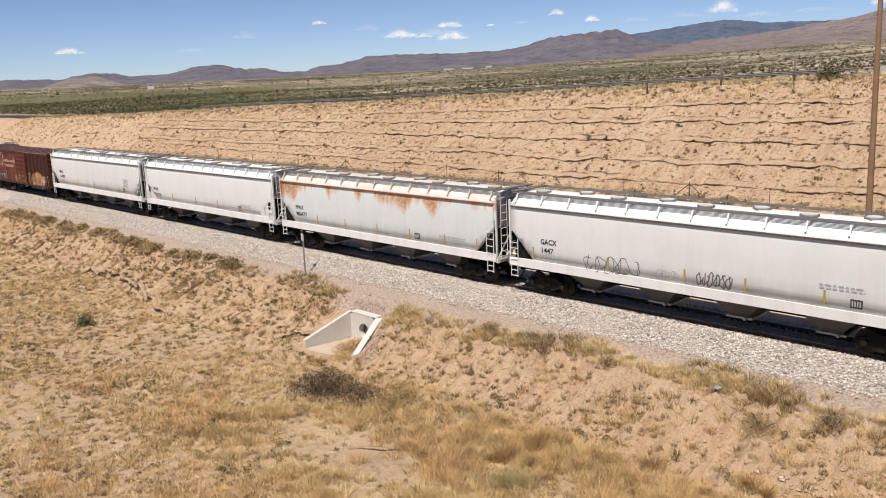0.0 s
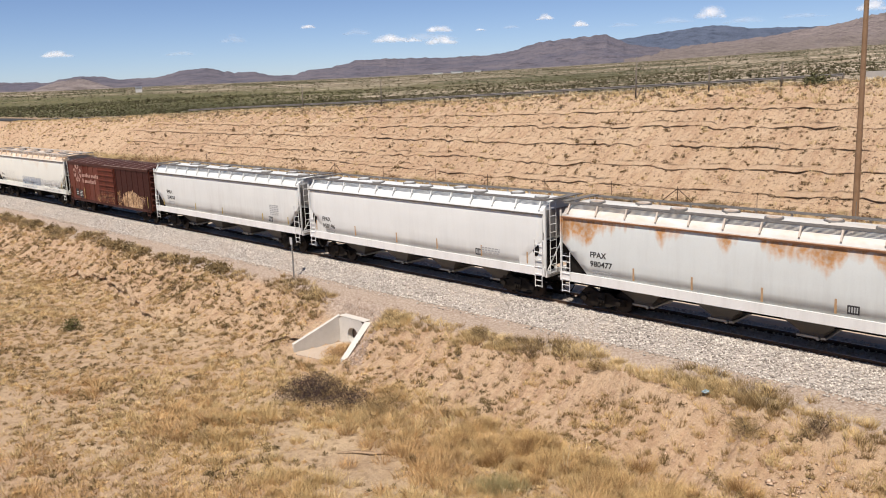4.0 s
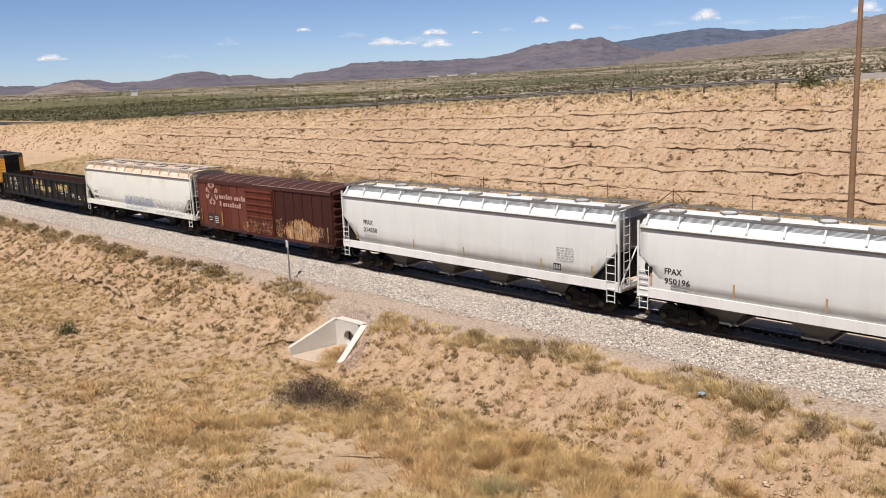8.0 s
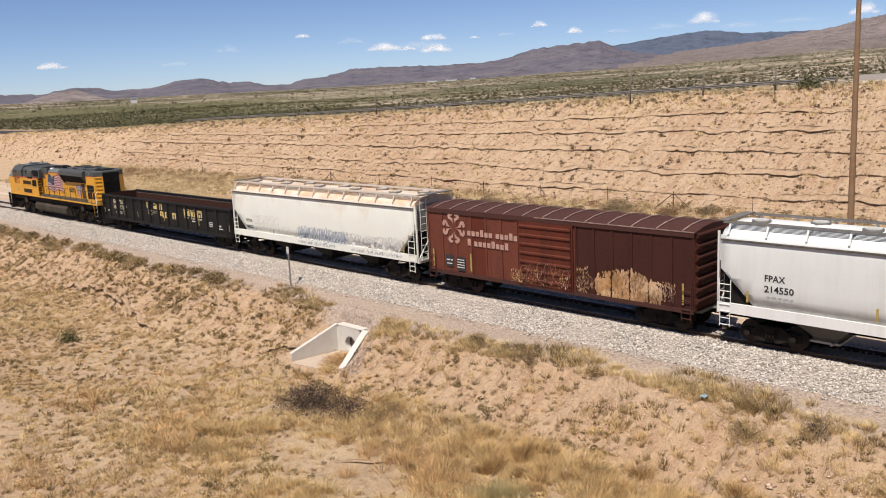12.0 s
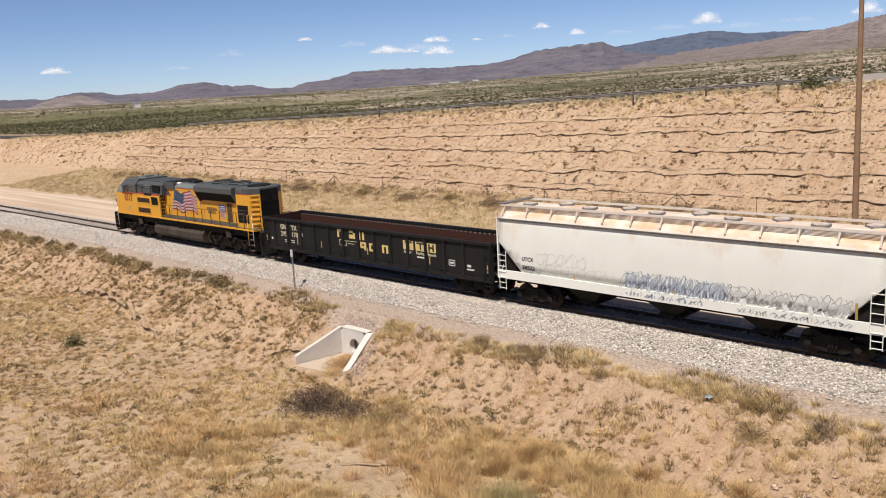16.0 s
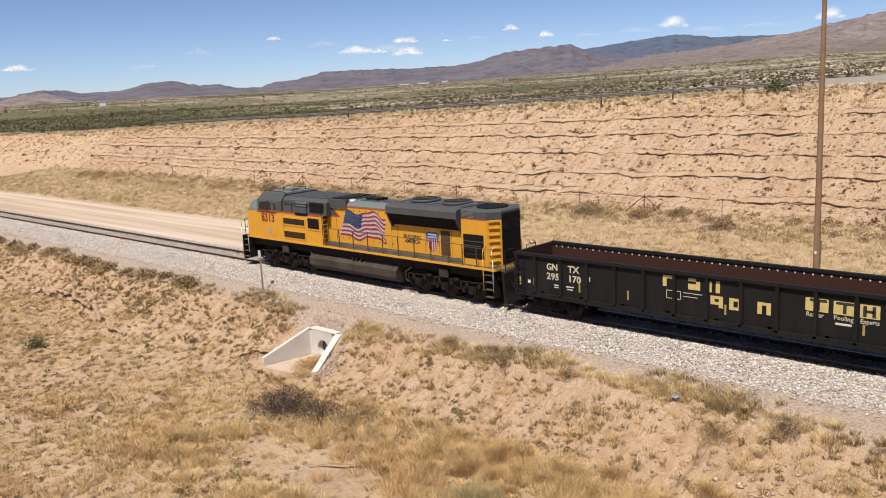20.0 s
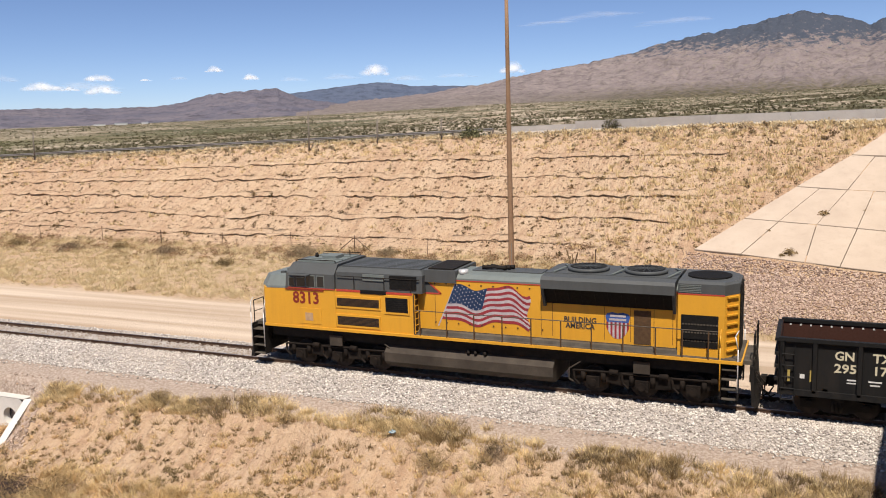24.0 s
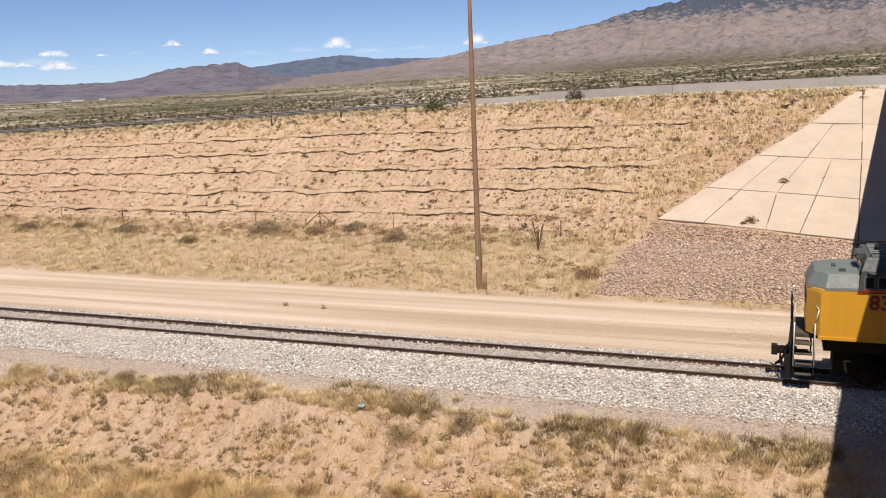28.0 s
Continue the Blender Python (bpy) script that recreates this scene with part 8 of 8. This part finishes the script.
# golden bunch grass mounds below the bank
x, y = field(620, -31, -4, -17.5, -8.3, 1.0)
ok = (0.6 * fuzz(x + 5, y + 2, 2.6) + 0.5 * rs.rand(len(x)) > 0.50) & clear(x, y)
x, y = x[ok], y[ok]
k = fuzz(x + 70, y + 20, 3.5) + 0.3 * (rs.rand(len(x)) - 0.5)
tall = 0.24 + 0.34 * rs.rand(len(x)) ** 1.5
tufts("golden_bunch_grass", x[k < 0.52], y[k < 0.52], tall[k < 0.52], 190, STRAW, "golden mounds of dry bunch grass below the bank", 145, 0.30, 0.008, 0.95)
tufts("brown_bunch_grass", x[k >= 0.52], y[k >= 0.52], tall[k >= 0.52], 190, RUSTY, "brown mounds of dead bunch grass below the bank", 146, 0.30, 0.008, 0.95)
# large fluffy mounds: golden tips over rusty hearts
x, y = field(150, -22.5, -7.5, -10.9, -8.0, 1.0)
y = y + 0.09 * np.maximum(x + 18, 0)
ok = (rs.rand(len(x)) < 0.62) & clear(x, y)
x, y = x[ok], y[ok]
tall = 0.30 + 0.30 * rs.rand(len(x)) ** 1.5
tufts("mound_grass", x, y, tall, 420, GOLDEN, "large fluffy golden mounds of dry grass", 151, 0.40, 0.006, 1.0)
tufts("mound_hearts", x + 0.05, y - 0.12, tall * 0.9, 260, HEART, "rusty brown dead stems in the hearts of the grass mounds", 152, 0.20, 0.006, 0.8)
x, y = np.array([-18.2, -17.7, -17.3, -18.6, -17.9]), np.array([-11.9, -12.0, -11.7, -12.3, -12.5])
tufts("green_bunch_grass", x, y, np.array([0.5, 0.55, 0.45, 0.4, 0.45]), 300, FADED, "faded green bunch grass in the foreground", 153, 0.34, 0.006, 0.8)
# shoulder edge and bank
x = 5 - 100 * rs.rand(3200) ** 1.2
y = shoulder(x) - 0.25 + 0.38 * rs.normal(size=len(x))
ok = (fuzz(x + 17, 0 * x, 2.2) + 0.5 * rs.rand(len(x)) > 0.68) & clear(x, y) & (y < shoulder(x) + 0.35)
x, y = x[ok], y[ok]
k = np.arange(len(x)) % 3
tufts("edge_weeds", x[k == 0], y[k == 0], 0.14 + 0.24 * rs.rand((k == 0).sum()) ** 1.5, 56, DRAB, "dark olive weeds in a row along the track bed", 136, 0.22, 0.012, 0.95, "weeds")
tufts("edge_grass", x[k == 1], y[k == 1], 0.13 + 0.25 * rs.rand((k == 1).sum()), 44, PALE, "golden grass in a row along the track bed", 137, 0.26, 0.012, 1.1)
tufts("edge_dead_grass", x[k == 2], y[k == 2], 0.13 + 0.25 * rs.rand((k == 2).sum()), 44, BRUSH, "rusty dead grass in a row along the track bed", 138, 0.26, 0.012, 1.1)
x, y = field(1900, -96, 4.5, -6.8, -4.3, 1.15)
ok = (0.6 * fuzz(x, y, 2.6) + 0.4 * fuzz(x + 3, y + 5, 0.9) + 0.35 * (rs.rand(len(x)) - 0.5) > 0.50) & clear(x, y)
tufts("bank_grass", x[ok], y[ok], 0.12 + 0.22 * rs.rand(ok.sum()) ** 1.5, 34, STRAW, "dry grass along the edge of the track bed", 36, 0.24, 0.013, 0.9)
x, y = field(850, -96, 4.5, -7.2, -4.4, 1.1)
ok = (0.7 * fuzz(x + 13, y, 3.4) + 0.6 * rs.rand(len(x)) > 0.62) & clear(x, y)
tufts("bank_weeds", x[ok], y[ok], 0.13 + 0.20 * rs.rand(ok.sum()) ** 1.5, 50, DRAB, "dark weeds along the edge of the track bed", 37, 0.22, 0.012, 0.95, "weeds")
x, y = field(950, -80, 2, -9.2, -5.0, 1.0)
ok = clear(x, y) & (rs.rand(len(x)) < np.where(x < -30, 1.0, 0.4))
tufts("bank_shrubs", x[ok], y[ok], 0.12 + 0.20 * rs.rand(ok.sum()) ** 2, 40, DRAB, "small dark tufts on the bare bank", 38, 0.15, 0.012, 0.7, "shrubs")
x = 3.5 - 37 * rs.rand(560)
y = shoulder(x) + 0.1 - 0.85 * rs.rand(len(x)) - np.where(x > -11, 2.2 * rs.rand(len(x)) ** 1.5, 0.25 * rs.rand(len(x)))
ok = clear(x, y) & (fuzz(x + 3, y, 1.6) + 0.35 * rs.rand(len(x)) > 0.56)
x, y = x[ok], y[ok]
k = 0.72 * fuzz(x + 33, y + 3, 1.9)
tall = 0.14 + 0.24 * rs.rand(len(x)) ** 1.3
tufts("shoulder_gold_grass", x[k < 0.5], y[k < 0.5], tall[k < 0.5], 120, PALE, "golden grass clumps in a line along the shoulder", 147, 0.30, 0.009, 1.0)
tufts("shoulder_brown_grass", x[k >= 0.5], y[k >= 0.5], tall[k >= 0.5], 120, DRAB, "brown grass clumps in a line along the shoulder", 148, 0.26, 0.009, 0.9)
x = np.array([-47, -48.2, -50.5, -52, -55, -57.5, -60, -62, -64, -68, -71, -74, -78, -82, -85.0])
bushes("edge_brush", np.stack([x, -4.9 + 0.5 * rs.rand(len(x)), 0.5 + 0.35 * rs.rand(len(x))], -1), OLIVE, "dull olive brush at the edge of the track bed", 39, 0.05, 0.75, "brush", dense=170)


def bush(name, spot, material, label, seed, dense=260, leaf=0.04, squash=0.75):
    """A single bush that stands out, with its stems."""
    x, y, s = spot
    z = ground_z(x, y)
    b = thing(name, label, "bush", x, y, z)
    rs_ = np.random.RandomState(seed)
    v = leaves(0, 0, 0, s, int(dense * (s / 0.4) ** 1.5), rs_, leaf, squash)
    part("foliage", quick_mesh("foliage", v, np.arange(len(v)).reshape(-1, 3), material), None, b)
    bm = bmesh.new()
    for k in range(14):
        a, r = rs_.rand() * math.tau, s * (0.3 + 0.6 * rs_.rand())
        rod(bm, (0.04 * math.cos(a), 0.04 * math.sin(a), -0.05), (r * math.cos(a), r * math.sin(a), s * squash * (0.5 + 0.4 * rs_.rand())), 0.014, 4, 0.005)
    part("stems", bm, GREYTWIG, b)


bush("dead_bush", (-29.8, -10.9, 1.5), GREYTWIG, "large grey-brown dead bush below the culvert", 41, 1250, 0.022, 0.62)
bush("dead_bush", (-27.7, -10.5, 1.15), GREYTWIG, "grey-brown dead bush sprawling on dry grass", 42, 800, 0.022, 0.55)
bush("dead_bush", (-26.2, -9.9, 1.0), DRAB, "low brownish weed clump near the dead bush", 43, 800, 0.022, 0.55)
bush("weed_clump", (-33.3, -6.7, 0.8), RUSTY, "dry tan weeds growing inside the culvert mouth", 40, 1700, 0.017, 0.75)
bush("weed_clump", (-33.7, -5.9, 0.62), RUSTY, "dry tan weeds before the culvert pipe", 51, 1700, 0.017, 0.7)
bush("weed_clump", (-32.8, -7.6, 0.6), STRAW, "dry straw weeds at the end of the culvert wing", 52, 1500, 0.017, 0.6)
bush("green_bush", (-50.3, -13.2, 0.62), GREEN, "small olive-green bush in the dry field", 44, 420, 0.035, 1.1)
bush("shoulder_bush", (-12.3, -5.3, 0.72), DRAB, "dark olive bush beside the track bed", 45, 1300, 0.018, 0.6)
bush("shoulder_bush", (-10.1, -4.9, 0.55), BRUSH, "dull olive bush beside the track bed", 46, 1300, 0.018, 0.95)
bush("shoulder_bush", (-19.1, -4.6, 0.42), DRAB, "small dark bush beside the track bed", 47, 1300, 0.018, 0.95)
bush("shoulder_bush", (-25.3, -4.7, 0.5), DRAB, "dull olive bush on the bank by the culvert", 48, 1300, 0.018, 0.8)
bush("crest_bush", (-29.2, 41.8, 1.1), THICKET, "round grey-green bush on the crest of the slope", 49, 200, 0.09, 0.8)
bush("scrub_bush", (-16.3, 42.2, 0.8), SAGE, "dark upright shrub by the road barrier", 50, 200, 0.07, 1.5)
for k, (x, y, s) in enumerate(((-47.8, 21.6, 0.9), (-40.2, 19.2, 0.7), (-35.8, 23.0, 1.3), (-31.5, 22.9, 0.9), (-58, 21.5, 1.0), (-65, 22, 0.9), (-29.1, 24.0, 0.8), (-9.6, 14.6, 0.8), (-24.5, 21.5, 0.9), (-53.5, 22.6, 0.8), (-75, 22.0, 1.1))):
    bush("scrub_bush", (x, y, s), (OLIVE, BRUSH, FOOTBRUSH, BRUSH)[(k * 7 + 1) % 4], "brownish scrub bush on the flat strip below the slope", 60 + k, 750, 0.034, 0.75)

# a dead flower stalk in the grass
stalk = thing("dry_stalk", "thin pale dead flower stalk leaning in dry grass", "dry plant", -16.8, -9.7, ground_z(-16.8, -9.7))
for top in ((0.12, 0.1, 1.15), (-0.18, 0.05, 0.7), (0.3, -0.1, 0.6)):
    bm = bmesh.new()
    rod(bm, (0, 0, -0.05), top, 0.016, 6, 0.008)
    part("stem", bm, CREAM, stalk)

# an ocotillo with bare wands
oc = thing("ocotillo", "thin bare ocotillo with upright wands below the slope", "desert plant", -13.8, 19.7, ground_z(-13.8, 19.7))
for k in range(11):
    bm = bmesh.new()
    a, tilt = k * 2.4, random.uniform(0.15, 0.42)
    h = random.uniform(1.3, 2.0)
    p = [(tilt * t * h * math.cos(a) * (0.6 + 0.4 * t), tilt * t * h * math.sin(a), h * t) for t in (0, 0.35, 0.7, 1.0)]
    pipe(bm, p, 0.022, 5)
    part("wand", bm, SHRUB, oc)

# far side: strip between the dirt road and the slope
x, y = field(8500, -135, 3, 11.3, 25.5, 1.1)
ok = (y < slope_foot(x) + 0.6) & ~((x > -9) & (y > 11.8))
x, y = x[ok], y[ok]
tufts("strip_grass", x, y, 0.20 + 0.34 * rs.rand(len(x)) * (0.3 + fuzz(x, y, 3.0)) * 0.8, 30, STRIP, "pale dry grass on the flat strip below the slope", 71, 0.34, 0.013, 1.1)
x, y = field(2300, -135, -9, 11.6, 25.5, 1.1)
ok = fuzz(x, y * 1.8, 4.0) > 0.45
bushes("strip_weeds", np.stack([x[ok], y[ok], 0.14 + 0.26 * rs.rand(ok.sum()) ** 2], -1), DRAB, "brown weeds on the flat strip below the slope", 72, 0.05, 0.75, "weeds", dense=60)
x, y = field(620, -120, -11, 20.5, 25.2, 1.0)
bushes("foot_brush", np.stack([x, y, 0.24 + 0.46 * rs.rand(len(x)) ** 2], -1), FOOTBRUSH, "reddish brown brush along the foot of the slope", 73, 0.034, 0.75, "brush", dense=95)
bushes("road_weeds", [(-24.3, 6.5, 0.15), (-22.0, 6.5, 0.13), (-60, 8.8, 0.13)], OLIVE, "tiny dark weeds on the dirt road", 74, 0.022, 1.5, "weeds", dense=900)

# the cut slope: sparse dark shrubs, more grass near the paving and on the crest
x, y = field(11500, -190, 4, 21.0, 44.0, 1.3)
top = slope_foot(x) + 2 * (crest(x) - 0.5)
ok = (y > slope_foot(x)) & (y < top) & ~((x > -8) & (y < 23.4 + 1.16 * (x + 7)))
x, y = x[ok], y[ok]
clumps("slope_shrubs", x, y, 0.06 + 0.15 * rs.rand(len(x)) ** 2.2 + 0.26 * (rs.rand(len(x)) > 0.988), 34, SHRUB, "small dark shrubs dotted over the pink slope", 81, 0.22, 0.9, "shrubs")
x, y = field(16000, -190, 7, 21.0, 46.0, 1.35)
top = slope_foot(x) + 2 * (crest(x) - 0.5)
near_paving = smoothstep(-22, -6, x)
high = smoothstep(4.5, 0.5, top - y)
ok = (y > slope_foot(x) - 0.5) & (y < top + 2.5) & ~((x > -7.6) & (y < 23.4 + 1.16 * (x + 7.6))) & (rs.rand(len(x)) < 0.04 + 0.9 * near_paving ** 1.5 + 0.55 * high)
x, y = x[ok], y[ok]
tufts("slope_grass", x, y, 0.16 + 0.30 * rs.rand(len(x)), 18, PALE, "pale dry grass on the upper slope and beside the paving", 82, 0.26, 0.034, 0.7)
x, y = field(1800, -150, 6, 0, 1, 1.0)
y = slope_foot(x) + 2 * (crest(x) - 0.5) - 0.8 + 2.6 * y
k = rs.rand(len(x)) < 0.55
clumps("crest_grass", x[k], y[k], 0.16 + 0.26 * rs.rand(k.sum()) ** 1.5, 46, CREAM, "bleached bunch grass along the crest", 83, 0.20, 0.9, "grass")
clumps("crest_brush", x[~k], y[~k] - 0.6, 0.12 + 0.24 * rs.rand((~k).sum()) ** 2, 46, BRUSH, "dull brown brush along the crest", 85, 0.20, 0.9, "brush")
bushes("paving_weeds", [(0.57, 27.4, 0.34), (-1.26, 23.4, 0.42), (-1.7, 23.2, 0.25), (-2.6, 25.6, 0.12), (2.9, 27.9, 0.12)], OLIVE, "small weeds growing in the paving joints", 84, 0.05, 0.9, "weeds", dense=190)

# the plain: brush out to the hills
def plain_brush(n, r0, r1, az0, az1, size, material, label, seed, dense, bias=0.8, patchy=0.5):
    a = np.radians(az0 + (az1 - az0) * rs.rand(n))
    r = r0 + (r1 - r0) * rs.rand(n) ** bias
    x, y = EYE[0] - r * np.sin(a), EYE[1] + r * np.cos(a)
    ok = (y > slope_foot(x) + 2 * (crest(x) - 0.5) + 15) & (fuzz(x, y, 60.0) > patchy * rs.rand(n))
    x, y, r = x[ok], y[ok], r[ok]
    clumps("plain_brush", x, y, size * (0.45 + 0.9 * rs.rand(len(x)) ** 1.4) * (1 + r / 1500), dense, material, label, seed, 0.42, 0.85, "brush")


plain_brush(21000, 85, 420, -10, 76, 0.30, SAGE, "grey-green desert brush covering the plain", 91, 12, 0.75, 0.75)
plain_brush(44000, 350, 2300, -10, 76, 0.44, SAGE, "grey-green desert brush far out on the plain", 92, 6, 0.75, 0.95)
plain_brush(8000, 150, 460, 50, 76, 0.30, THICKET, "green mesquite brush in a band behind the crest", 94, 12, 0.8, 0.45)
plain_brush(1500, 260, 1600, 10, 76, 0.65, SAGE, "dark green mesquite thicket on the plain", 93, 14, 0.8, 0.6)


# small changes of the train's pace: seconds, metres ahead of an even run
PACE = ((0, 0), (4, 0), (8, 0), (12, 0), (16, 0), (18, -0.05), (20, -0.12), (22, -0.13), (24, -0.06), (25, 0.02), (26, 0.13), (27, 0.27), (28, 0.42))


def motions():
    for car, x0 in TRAIN:
        walk(car, [(t, pose(x0 + SPEED * t + gain, 0, 0)) for t, gain in PACE])
    times = [k * 0.1 for k in range(281)]
    gone = [SPEED * t + float(np.interp(t, [p[0] for p in PACE], [p[1] for p in PACE])) for t in times]
    for wheelset, axle, radius in WHEELS:
        walk(wheelset, [(t, pose(axle, 0, radius, 0, math.degrees(d / radius), 0)) for t, d in zip(times, gone)])


motions()
